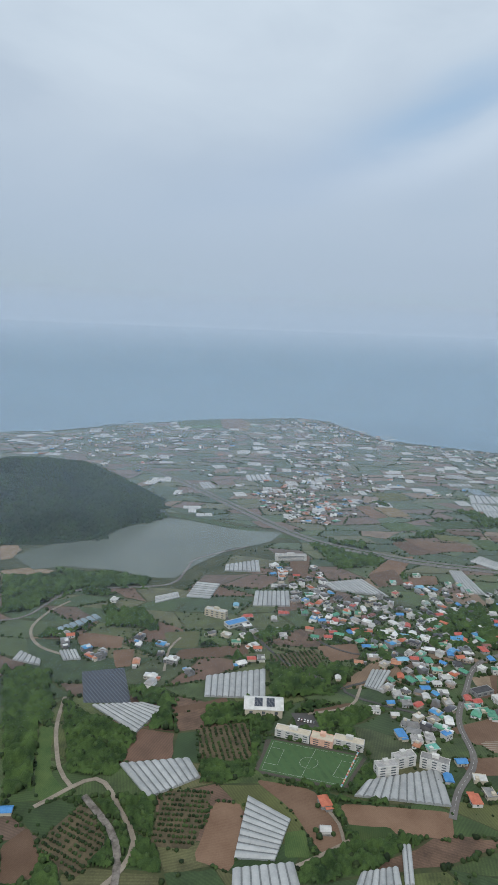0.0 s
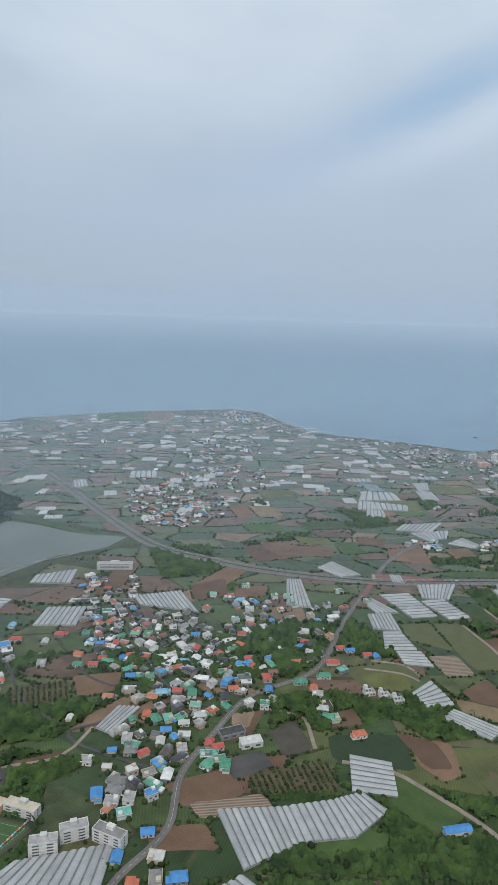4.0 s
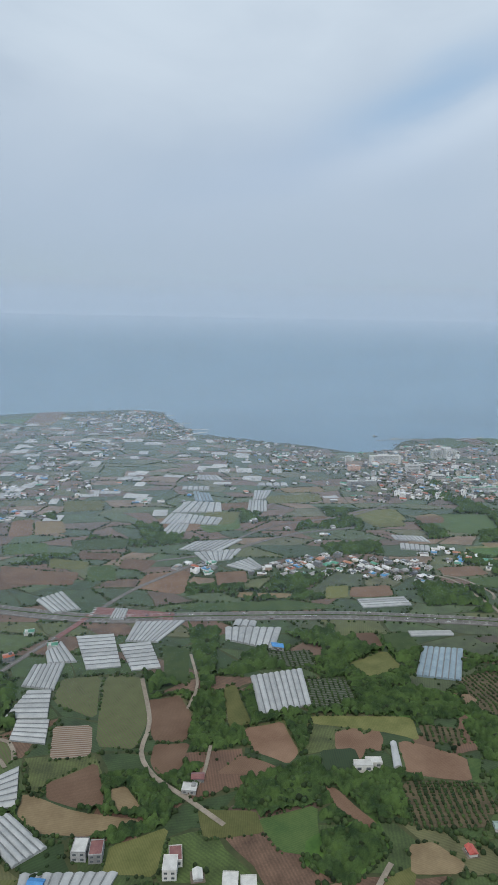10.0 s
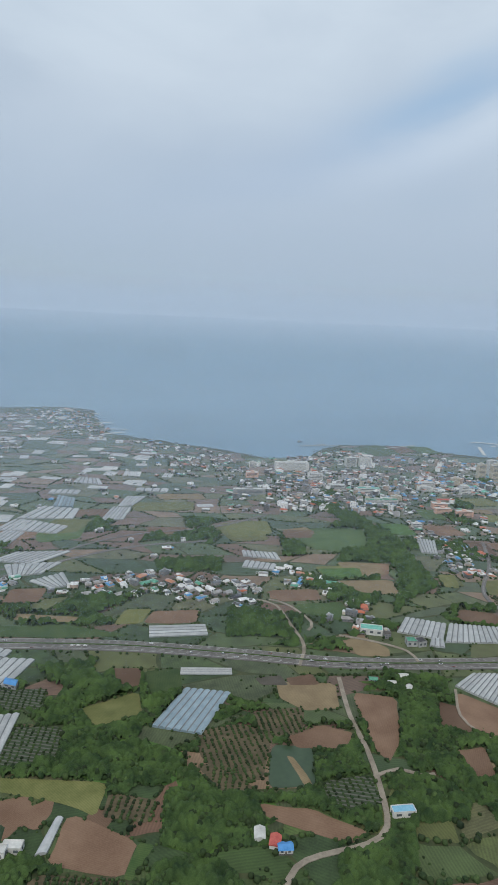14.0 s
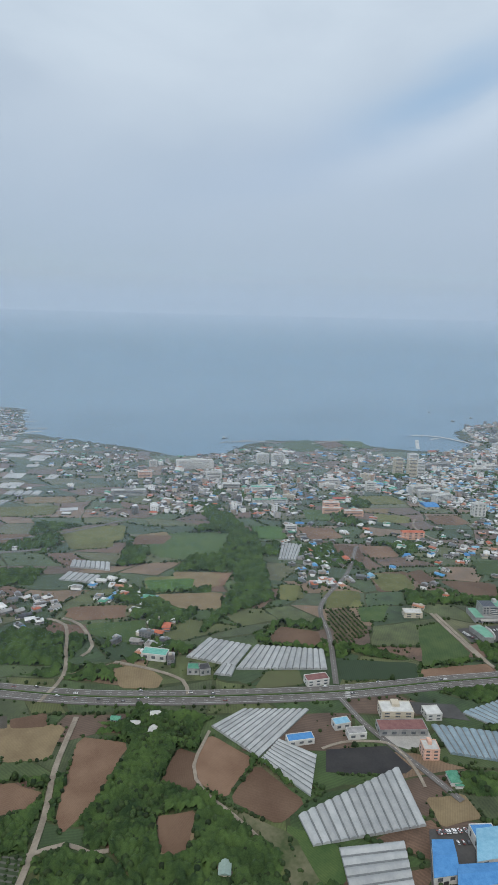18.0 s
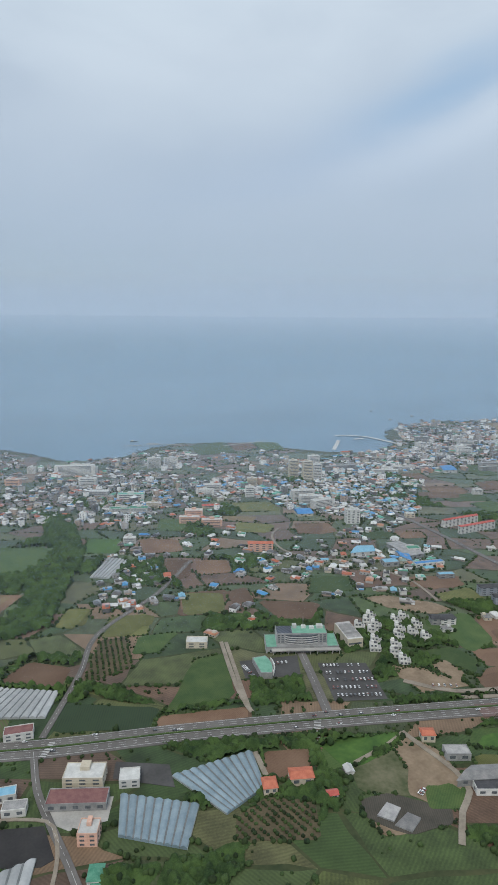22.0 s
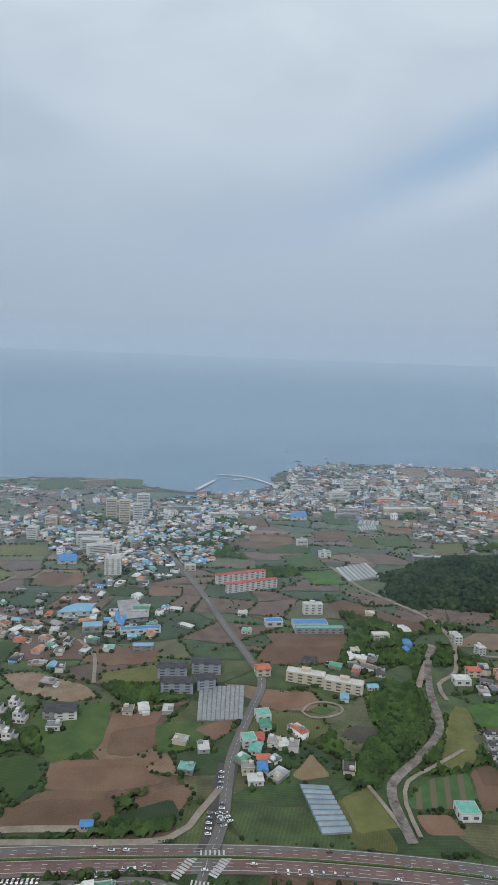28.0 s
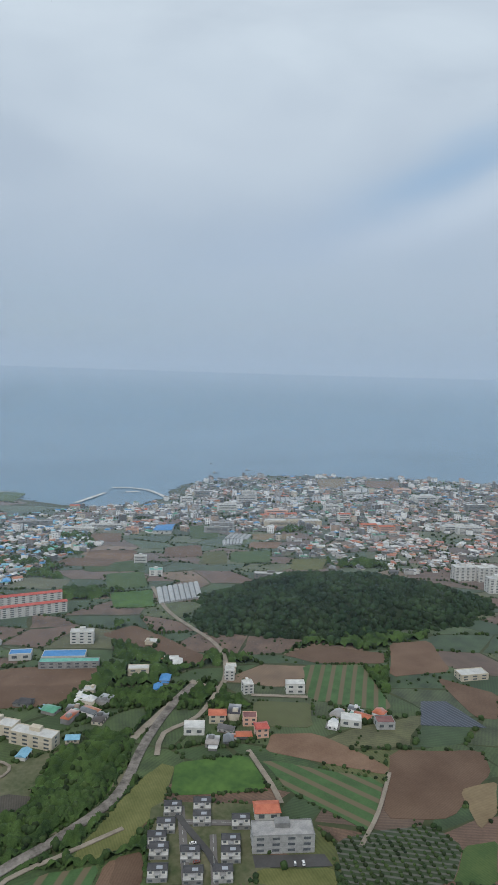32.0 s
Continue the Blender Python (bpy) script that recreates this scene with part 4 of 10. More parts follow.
field("grass", (-478.6, 202.6), (-461.0, 194.8), (-460.0, 188.1), (-476.9, 191.8))
field("crop", (-510.0, 393.6), (-485.4, 387.7), (-494.0, 366.5), (-511.7, 371.3))
field("soil", (-360.7, 504.5), (-342.6, 499.4), (-367.3, 456.5), (-391.7, 444.7))
field("soil", (-273.3, 472.0), (-244.8, 471.7), (-300.2, 423.9), (-317.0, 441.8))
field("solar", (-568.9, 359.4), (-544.0, 356.2), (-547.3, 318.6), (-572.0, 326.8))
field("dirt", (-613.5, 607.0), (-598.6, 607.8), (-594.4, 585.8), (-604.5, 566.2), (-613.7, 566.0))
field("dirt", (-613.9, 541.4), (-586.9, 540.3), (-569.6, 526.0), (-596.8, 517.4), (-614.1, 504.7))
field("soil", (-338.4, 278.1), (-324.9, 277.2), (-345.6, 255.1), (-357.0, 261.9))
field("soil", (-418.1, 344.0), (-390.4, 339.3), (-396.7, 321.8), (-417.9, 321.2))
field("orchard", (-518.8, 285.3), (-491.7, 281.3), (-501.1, 253.7), (-525.2, 259.8))
field("orchard", (-451.5, 343.0), (-419.8, 340.6), (-423.0, 319.3), (-453.1, 322.0))
field("soil", (-391.4, 242.4), (-358.7, 242.2), (-358.6, 223.8), (-386.2, 225.1))
field("rows", (-383.8, 227.7), (-350.9, 221.6), (-350.4, 208.7), (-382.2, 217.8))
field("soil", (-404.9, 220.9), (-380.9, 214.6), (-379.6, 199.1), (-405.1, 208.7))
field("soil", (-265.8, 228.8), (-249.2, 220.6), (-259.2, 199.9), (-270.9, 199.1), (-274.5, 212.7))
field("dark", (-331.6, 259.2), (-314.7, 264.0), (-316.9, 239.6), (-332.8, 239.8))
field("darkcrop", (-304.5, 247.2), (-267.8, 233.6), (-278.0, 208.6), (-310.9, 229.8))
field("grass", (-341.3, 189.1), (-326.1, 191.2), (-312.0, 183.2), (-317.5, 175.6), (-344.4, 185.8))
field("grass", (-291.4, 211.9), (-280.7, 201.1), (-273.5, 177.0), (-293.9, 176.4), (-302.5, 193.6))
field("soil", (-250.0, 180.0), (-216.9, 167.6), (-228.5, 151.7), (-247.7, 155.0))
field("soil", (-245.6, 198.4), (-237.4, 181.7), (-244.1, 178.5), (-250.9, 186.7))
field("soil", (-297.5, 262.2), (-281.1, 261.0), (-282.3, 247.6), (-300.6, 250.0))
field("soil", (-282.3, 432.0), (-258.2, 423.7), (-268.0, 406.8), (-292.3, 410.4))
field("soil", (-316.3, 443.6), (-284.5, 449.1), (-295.0, 416.1), (-321.7, 415.8))
field("soil", (-245.0, 512.9), (-199.2, 505.3), (-202.2, 470.6), (-247.2, 472.4))
field("orchard", (-352.9, 234.8), (-313.2, 230.7), (-318.5, 208.8), (-355.4, 222.6))
field("grass", (-269.4, 175.4), (-244.2, 165.9), (-246.9, 156.0), (-271.0, 158.0))
field("soil", (-158.3, 298.3), (-139.9, 296.1), (-139.4, 277.2), (-148.2, 258.6), (-163.4, 264.9))
field("soil", (-162.9, 262.3), (-146.7, 257.0), (-154.7, 242.0), (-165.7, 240.0), (-167.6, 251.3))
field("soil", (-213.1, 254.0), (-189.9, 259.8), (-191.5, 232.4), (-202.3, 234.7), (-213.8, 244.7))
field("tan", (-187.6, 240.3), (-181.0, 239.8), (-177.6, 223.4), (-189.1, 227.8))
field("tan", (-225.9, 240.2), (-222.5, 251.8), (-202.8, 233.1), (-178.2, 218.3), (-201.8, 219.0), (-218.9, 227.3))
field("olive", (-193.4, 211.0), (-169.3, 211.5), (-180.5, 191.0), (-198.4, 199.4))
field("grass", (-206.9, 217.8), (-194.0, 214.4), (-197.3, 206.3), (-207.5, 207.3))
field("soil", (-271.2, 238.0), (-256.2, 223.3), (-260.5, 204.3), (-271.7, 208.6))
field("soil", (-196.0, 192.9), (-174.0, 184.3), (-184.1, 174.5), (-203.1, 181.9))
field("soil", (-119.0, 257.9), (-98.0, 256.1), (-100.9, 232.6), (-109.4, 226.9), (-120.6, 240.1))
field("soil", (-142.6, 233.2), (-126.8, 240.2), (-114.3, 226.6), (-126.2, 224.8))
field("soil", (-77.2, 228.2), (-55.9, 235.0), (-58.1, 225.7), (-64.0, 218.5))
field("soil", (-42.8, 222.4), (-32.6, 218.5), (-50.3, 200.0), (-55.5, 206.3))
field("olive", (-116.0, 294.4), (-108.5, 294.8), (-113.8, 259.5), (-125.9, 260.5))
field("grass", (-136.4, 202.2), (-108.6, 200.5), (-120.1, 176.4), (-133.5, 184.7))
field("bright", (-121.4, 186.3), (-88.5, 187.3), (-93.6, 169.2), (-115.4, 161.5), (-128.2, 176.5))
field("olive", (-100.4, 159.9), (-87.6, 160.8), (-104.3, 143.3), (-118.2, 148.7))
field("crop", (-198.2, 334.8), (-176.4, 329.9), (-185.3, 291.8), (-204.1, 312.7))
field("crop", (-174.3, 329.1), (-155.2, 320.0), (-159.2, 284.7), (-171.9, 262.0), (-189.6, 271.0))
field("grass", (-137.0, 351.1), (-121.3, 341.4), (-133.1, 304.0), (-143.2, 314.2))
field("rows", (-206.6, 293.1), (-188.0, 287.6), (-192.4, 265.2), (-209.9, 268.8))
field("crop", (-264.9, 299.7), (-227.7, 292.7), (-224.9, 275.4), (-239.0, 268.0), (-263.3, 275.3))
field("olive", (-260.2, 288.8), (-231.9, 282.5), (-239.5, 264.2), (-256.2, 270.6))
field("soil", (-118.7, 463.6), (-84.0, 457.5), (-102.1, 416.7), (-133.3, 439.1))
field("olive", (-156.2, 217.0), (-133.8, 206.5), (-135.2, 194.9), (-158.7, 200.8))
field("soil", (-51.7, 222.9), (-29.1, 200.7), (-37.6, 187.1), (-62.6, 201.6))
field("soil", (-77.7, 238.9), (-66.1, 238.2), (-64.7, 227.6), (-76.7, 216.6), (-83.7, 228.1))
field("grass", (-28.7, 200.5), (-23.4, 197.1), (-35.1, 184.9), (-37.2, 187.0))
field("olive", (-82.6, 254.9), (-34.4, 235.9), (-42.4, 217.9), (-55.7, 231.0), (-84.5, 248.3))
field("orchard", (-35.3, 228.9), (-17.1, 218.9), (-23.9, 208.0), (-40.2, 217.1))
field("bright", (-11.6, 225.9), (26.7, 208.5), (28.8, 193.8), (-7.1, 185.4), (-21.3, 196.4))
field("orchard", (-63.4, 197.9), (-35.1, 184.9), (-39.7, 167.5), (-69.4, 180.8))
field("orchard", (-67.5, 198.9), (-36.9, 187.6), (-48.6, 164.0), (-77.9, 174.9))
field("tan", (65.2, 282.4), (95.8, 270.5), (86.7, 249.6), (68.0, 253.8), (60.5, 268.0))
field("orchard", (42.1, 261.0), (69.7, 256.8), (59.0, 238.3), (38.5, 240.8))
field("soil", (48.5, 236.4), (70.6, 241.4), (83.2, 230.1), (75.5, 223.6), (56.2, 228.1))
field("soil", (100.2, 260.3), (121.0, 247.8), (99.2, 215.5), (87.5, 206.8), (86.1, 215.6))
field("pond", (41.7, 235.2), (58.8, 227.2), (47.9, 204.4), (28.6, 210.1))
field("soil", (21.4, 203.9), (41.2, 193.5), (56.4, 175.4), (46.6, 172.9), (21.2, 195.7))
field("soil", (140.1, 238.6), (152.1, 225.4), (138.4, 211.2), (127.3, 219.7))
field("soil", (-17.4, 323.0), (-2.2, 318.0), (-7.4, 298.9), (-15.4, 304.4))
field("grass", (-1.5, 314.7), (19.2, 311.0), (14.2, 291.7), (-3.2, 292.0))
field("olive", (-39.2, 290.9), (-8.1, 296.4), (-10.7, 276.3), (-34.0, 274.6))
field("soil", (50.3, 237.8), (73.8, 240.4), (70.9, 222.2), (51.8, 228.9))
field("soil", (71.2, 283.9), (87.7, 283.2), (87.0, 272.2), (71.6, 276.6))
field("dark", (55.7, 289.1), (70.3, 287.6), (70.3, 277.0), (56.4, 281.8))
field("tan", (121.3, 201.2), (133.9, 201.7), (132.6, 187.9), (119.2, 184.0))
field("soil", (143.2, 224.8), (155.6, 242.3), (168.7, 220.4), (150.0, 202.4), (142.6, 214.0))
field("soil", (150.8, 201.3), (168.9, 216.9), (179.1, 190.7), (164.2, 183.7))
field("blacknet", (194.3, 202.6), (201.2, 215.0), (228.1, 208.0), (230.3, 191.9), (225.9, 190.3), (205.0, 197.4))
field("tan", (224.5, 176.1), (241.1, 172.9), (239.3, 159.5), (221.4, 161.0))
field("soil", (213.5, 310.5), (229.0, 325.6), (248.6, 311.4), (241.7, 295.2))
field("tan", (123.9, 310.1), (139.6, 312.7), (147.1, 293.7), (142.0, 285.5), (124.0, 292.0))
field("crop", (201.2, 282.0), (218.2, 277.5), (214.7, 263.9), (188.3, 268.5))
field("soil", (280.7, 254.8), (323.8, 247.8), (319.9, 238.4), (278.2, 248.1))
field("grass", (310.4, 296.5), (329.0, 297.3), (319.3, 256.6), (284.1, 257.5))
field("orchard", (266.4, 335.3), (281.7, 334.0), (278.3, 300.8), (251.3, 293.6))
field("darkcrop", (242.0, 280.3), (283.6, 262.3), (274.9, 248.3), (234.6, 260.3))
field("asphalt", (216.1, 161.8), (236.4, 155.4), (233.4, 145.0), (210.3, 153.6))
field("concrete", (231.0, 221.7), (253.5, 213.4), (249.5, 202.3), (235.9, 202.6), (227.1, 211.4))
field("soil", (195.2, 425.7), (229.7, 413.6), (215.8, 393.0), (189.5, 397.5))
field("grass", (193.9, 514.4), (250.1, 502.8), (237.7, 457.9), (188.4, 456.3))
field("olive", (117.9, 540.2), (164.0, 539.7), (154.6, 492.9), (120.9, 498.1))
field("olive", (165.2, 425.7), (198.0, 419.4), (188.6, 393.2), (163.2, 397.5))
field("soil", (326.9, 379.7), (357.3, 374.6), (342.5, 343.7), (314.5, 348.9))
field("soil", (278.9, 251.9), (282.8, 255.6), (322.0, 247.8), (318.7, 240.0), (279.5, 246.7))
field("soil", (316.6, 216.6), (334.1, 210.9), (327.7, 195.9), (312.1, 201.9))
field("orchard", (293.5, 187.3), (307.5, 192.3), (323.4, 183.6), (317.5, 166.8), (289.7, 177.5))
field("dirt", (338.0, 175.4), (346.5, 177.4), (357.8, 165.2), (351.6, 157.9), (338.6, 160.6))
field("rough", (347.9, 200.7), (375.8, 202.0), (377.5, 183.0), (361.4, 171.7), (342.0, 181.9))
field("grass", (407.8, 197.1), (446.1, 186.3), (434.9, 174.2), (415.5, 178.2), (400.7, 189.0))
field("olive", (397.9, 183.2), (427.8, 170.1), (413.6, 157.3), (390.4, 169.0))
field("grass", (366.5, 176.7), (376.3, 166.0), (368.6, 161.1), (362.0, 168.8))
field("grass", (339.8, 210.4), (376.1, 207.3), (367.1, 200.0), (336.5, 195.6))
field("bright", (-226, 1382), (-129, 1384), (-158, 1246), (-260, 1256))
field("tan", (-112, 1381), (-76, 1322), (-126, 1200), (-150, 1244))
field("asphalt", (370.2, 270.5), (394.1, 261.5), (386.7, 229.7), (362.0, 236.9))
field("asphalt", (332.1, 286.6), (363.6, 281.4), (356.6, 262.5), (329.3, 270.3))
field("soil", (455.6, 252.5), (498.0, 242.6), (484.5, 232.8), (453.0, 241.9))
field("soil", (438.1, 226.5), (450.8, 234.6), (476.5, 231.9), (471.3, 219.0), (444.7, 218.2))
field("soil", (485.5, 284.8), (509.8, 279.4), (494.4, 256.7), (473.8, 254.8))
field("soil", (327.2, 381.2), (349.8, 368.3), (343.2, 342.2), (318.9, 355.2))
field("soil", (354.2, 371.1), (370.2, 374.2), (366.4, 349.3), (352.4, 350.5))
field("soil", (369.2, 352.4), (405.5, 334.6), (393.7, 315.7), (371.1, 320.6))
field("olive", (277.3, 359.6), (299.6, 358.6), (293.2, 332.7), (275.6, 336.1))
field("dirt", (404.8, 254.7), (421.9, 245.5), (422.9, 227.5), (404.5, 227.4))
field("soil", (438.6, 229.3), (451.8, 230.1), (476.0, 222.8), (475.5, 212.5), (467.0, 209.1), (437.0, 216.9))
field("soil", (454.3, 243.2), (460.4, 247.0), (489.2, 240.4), (495.5, 226.2), (477.0, 227.2), (452.4, 235.6))
field("soil", (481.5, 266.0), (503.8, 266.6), (499.3, 250.6), (485.8, 246.2), (477.2, 250.8))
field("soil", (482.3, 219.9), (502.1, 223.5), (505.0, 218.1), (495.9, 207.8), (484.4, 212.8))
field("soil", (565.7, 312.0), (580.4, 329.1), (624.1, 315.2), (607.7, 297.2), (575.2, 302.5))
field("soil", (550.1, 268.8), (557.2, 277.9), (580.1, 272.7), (580.3, 261.3), (557.9, 259.7))
field("tan", (544.3, 216.0), (558.2, 227.0), (559.2, 210.9), (547.2, 211.8))
field("olive", (554.5, 198.1), (565.0, 196.6), (563.4, 168.2), (549.7, 175.2))
field("soil", (635.7, 371.4), (656.5, 380.3), (669.8, 357.7), (686.4, 324.5), (677.0, 318.0), (653.9, 346.8))
field("grass", (501.0, 266.0), (523.3, 259.6), (515.1, 243.8), (496.5, 245.1))
field("grass", (450.7, 290.1), (485.1, 290.8), (475.7, 255.4), (453.9, 249.7))
field("cropstripe", (580.7, 190.1), (597.0, 198.6), (613.4, 196.4), (602.4, 177.9), (580.0, 185.2))
field("soil", (615.0, 197.4), (626.4, 195.3), (618.4, 175.3), (603.3, 176.4))
field("soil", (579.1, 182.6), (591.0, 178.7), (590.4, 168.3), (577.5, 172.5))
field("olive", (556.3, 198.0), (570.4, 201.4), (570.9, 178.7), (553.6, 180.4))
field("olive", (605.0, 202.1), (635.6, 236.7), (646.6, 236.9), (623.4, 202.7), (610.2, 198.9))
field("rough", (576.1, 255.1), (608.9, 262.5), (632.8, 242.0), (607.9, 214.3), (572.3, 212.6))
field("soil", (516.0, 257.7), (537.7, 262.8), (530.4, 251.3), (521.9, 246.7))
field("soil", (582.8, 342.1), (631.4, 332.1), (625.3, 316.6), (608.2, 315.9), (583.1, 323.6))
field("cropstripe", (730.7, 302.2), (760.9, 293.1), (750.5, 246.1), (717.4, 268.1))
field("soil", (725.6, 316.6), (749.5, 323.4), (780.7, 302.4), (773.2, 290.7), (738.7, 301.8))
field("soil", (791.1, 312.7), (815.9, 309.5), (802.4, 272.3), (767.4, 276.4))
field("soil", (789.8, 269.6), (808.4, 245.6), (791.4, 226.8), (782.7, 232.0))
field("soil", (690.0, 247.0), (708.3, 241.2), (724.8, 211.3), (720.2, 208.0), (695.9, 226.4), (683.2, 236.4))
field("cropdiag", (678.9, 231.8), (718.4, 205.4), (698.8, 181.5), (681.8, 211.1))
field("soil", (731.2, 221.1), (766.7, 209.7), (760.4, 196.2), (729.1, 180.0), (706.9, 187.3))
field("tan", (742.0, 191.6), (759.1, 191.2), (746.5, 177.3), (734.6, 172.5))
field("allotment", (685.3, 183.4), (719.9, 180.2), (723.9, 167.9), (710.2, 156.2), (679.9, 166.4))
field("grass", (724.3, 167.8), (736.6, 166.4), (723.4, 151.8), (710.5, 156.1))
field("bright", (647.0, 239.3), (674.7, 236.3), (675.5, 213.1), (640.5, 221.3))
field("crop", (693.0, 274.5), (717.5, 265.3), (709.1, 245.5), (685.6, 255.2))
field("solar", (767.6, 250.9), (779.3, 247.3), (781.5, 222.7), (755.0, 233.4))
field("olive", (608.1, 206.3), (641.8, 241.0), (646.3, 236.6), (634.8, 213.9), (619.4, 200.1), (606.0, 202.1))
field("soil", (614.3, 188.3), (618.2, 198.0), (626.0, 197.9), (623.5, 185.2))
field("rough", (633.8, 220.3), (671.1, 206.6), (659.4, 173.2), (625.4, 184.6))
field("bright", (-66.7, 278.0), (-13.6, 257.2), (2.9, 240.5), (-9.3, 225.1), (-32.6, 233.4), (-58.8, 250.3), (-72.9, 271.5))
field("orchard", (10.5, 255.8), (32.6, 254.3), (45.7, 242.8), (28.7, 215.5), (16.1, 218.1), (7.4, 236.6))
field("asphalt", (-361.0, 247.6), (-340.9, 247.9), (-340.0, 235.8), (-360.6, 233.8))
field("dirt", (-343.7, 279.9), (-330.9, 278.1), (-340.2, 265.7), (-347.6, 270.9))
field("grass", (426.0, 261.8), (448.1, 259.3), (452.1, 242.8), (441.8, 232.1), (432.3, 252.3))
field("dirt", (425.0, 247.3), (435.4, 249.6), (436.9, 235.2), (427.8, 227.0))
field("olive", (483.8, 319.4), (512.6, 320.8), (510.4, 300.9), (481.8, 307.6))
field("soil", (488.4, 339.8), (516.9, 339.6), (513.4, 324.0), (486.0, 326.6))
field("darkcrop", (475.8, 214.8), (496.5, 216.6), (497.4, 205.8), (477.2, 208.9))
field("asphalt", (658.3, 185.7), (679.9, 179.0), (680.1, 173.8), (657.3, 180.7))
field("olive", (657.6, 180.1), (679.9, 173.4), (677.6, 165.6), (655.3, 172.0))
field("grass", (-227.7, 1392.0), (-128.8, 1399.8), (-157.3, 1296.5), (-250.8, 1284.5))
field("soil", (-125.1, 1389.9), (-73.7, 1374.7), (-111.7, 1242.1), (-172.2, 1235.1))
field("tan", (1032.9, 887.2), (1086.7, 890.2), (1049.7, 819.3), (1000.4, 808.2))
field("soil", (1100.5, 864.7), (1158.8, 849.4), (1118.7, 787.0), (1074.4, 804.9))
field("soil", (658.7, 615.3), (686.4, 608.8), (680.3, 577.3), (654.1, 583.7))
field("soil", (649.5, 555.3), (689.2, 545.4), (683.8, 516.4), (646.3, 526.0))
field("grass", (641.0, 522.4), (688.8, 513.4), (684.4, 484.4), (639.9, 494.6))
field("grass", (653.8, 485.1), (682.9, 483.3), (678.6, 447.0), (650.4, 448.4))
field("bright", (651.4, 442.0), (681.2, 440.0), (675.3, 406.9), (648.8, 411.2))
field("soil", (714.3, 548.8), (747.4, 550.6), (738.8, 512.7), (706.1, 517.6))
field("olive", (743.8, 526.1), (763.0, 525.1), (753.2, 488.5), (727.9, 491.7))
field("grass", (766.6, 520.4), (802.4, 517.1), (786.6, 481.5), (755.6, 491.2))
field("soil", (795.9, 549.2), (824.3, 542.3), (809.6, 521.2), (784.9, 527.3))
field("tan", (807.9, 577.7), (846.7, 568.6), (835.7, 548.2), (800.0, 556.9))
field("grass", (754.0, 624.9), (789.3, 622.1), (768.5, 566.7), (745.4, 572.2))
field("olive", (809.3, 487.7), (839.0, 480.1), (819.2, 451.9), (794.9, 458.3))
field("grass", (470.6, 865.8), (529.7, 878.8), (522.1, 800.6), (468.4, 798.3))
field("soil", (530.6, 865.9), (565.4, 861.1), (560.8, 813.4), (525.2, 811.2))
field("grass", (569.8, 860.5), (605.2, 847.2), (590.9, 790.1), (561.9, 805.7))
field("olive", (429.3, 567.9), (467.9, 559.4), (466.5, 526.8), (430.0, 535.1))
field("soil", (465.7, 481.5), (489.5, 478.4), (486.4, 454.0), (467.1, 452.8))
field("grass", (502.2, 444.1), (529.6, 439.8), (524.9, 421.5), (500.8, 427.5))
field("soil", (531.5, 436.9), (553.5, 429.1), (549.0, 414.3), (528.0, 419.6))
field("soil", (648.5, 548.6), (686.4, 536.5), (676.3, 513.8), (638.8, 522.0))
field("grass", (183.6, 497.9), (214.0, 513.2), (234.5, 505.3), (222.5, 464.5), (201.5, 447.7), (181.2, 468.8))
field("grass", (223.0, 460.8), (243.0, 495.1), (253.3, 498.1), (246.7, 473.8), (229.1, 450.3))
field("tan", (179.7, 516.6), (205.5, 517.8), (204.3, 496.5), (179.6, 499.5))
field("tan", (187.8, 429.4), (218.0, 417.7), (213.9, 393.4), (185.4, 402.8))
field("bright", (282.3, 509.1), (309.1, 498.9), (301.4, 468.6), (273.5, 476.6))
field("soil", (321.6, 494.1), (351.6, 482.6), (349.1, 454.5), (317.6, 459.8))
field("soil", (330.5, 441.6), (349.0, 434.6), (341.0, 407.3), (330.4, 402.4), (325.3, 419.2))
field("soil", (351.9, 433.5), (375.7, 424.3), (370.4, 401.8), (344.9, 405.9))
field("olive", (326.1, 379.0), (352.1, 370.9), (344.2, 344.0), (318.7, 348.6))
field("olive", (278.1, 362.6), (302.6, 354.8), (297.0, 342.1), (272.4, 351.6))
field("olive", (254.8, 382.1), (267.7, 377.1), (260.5, 356.2), (248.6, 360.9))
field("grass", (421.4, 376.4), (444.7, 365.2), (435.0, 344.1), (404.9, 350.6))
field("soil", (483.6, 350.2), (520.3, 338.4), (505.2, 322.3), (475.2, 333.8))
field("soil", (459.5, 487.9), (484.8, 478.2), (469.7, 453.4), (451.1, 460.4))
field("olive", (413.1, 509.1), (442.6, 489.0), (429.3, 472.0), (402.1, 484.0))
field("tan", (407.6, 529.8), (437.0, 516.7), (429.3, 506.6), (403.7, 516.3))
field("grass", (350.8, 541.9), (374.5, 532.9), (363.0, 500.5), (341.1, 510.5))
field("soil", (631.3, 537.2), (672.1, 521.9), (657.5, 503.1), (616.4, 518.6))
field("grass", (-40.3, 595.8), (9.1, 591.5), (-6.4, 540.1), (-43.3, 540.0))
field("soil", (-77.0, 597.1), (-42.3, 596.4), (-48.0, 548.8), (-77.2, 557.0))
field("soil", (0.5, 626.6), (35.7, 621.5), (28.6, 595.7), (-5.4, 602.8))
field("olive", (61.3, 638.4), (125.3, 626.6), (114.4, 596.9), (53.4, 608.7))
field("tan", (91.7, 665.6), (142.0, 653.2), (140.8, 631.9), (91.1, 642.1))
field("soil", (56.9, 557.0), (93.1, 547.1), (83.8, 529.2), (52.9, 536.2))
field("olive", (127.2, 550.4), (175.7, 546.7), (165.3, 508.2), (126.3, 507.5))
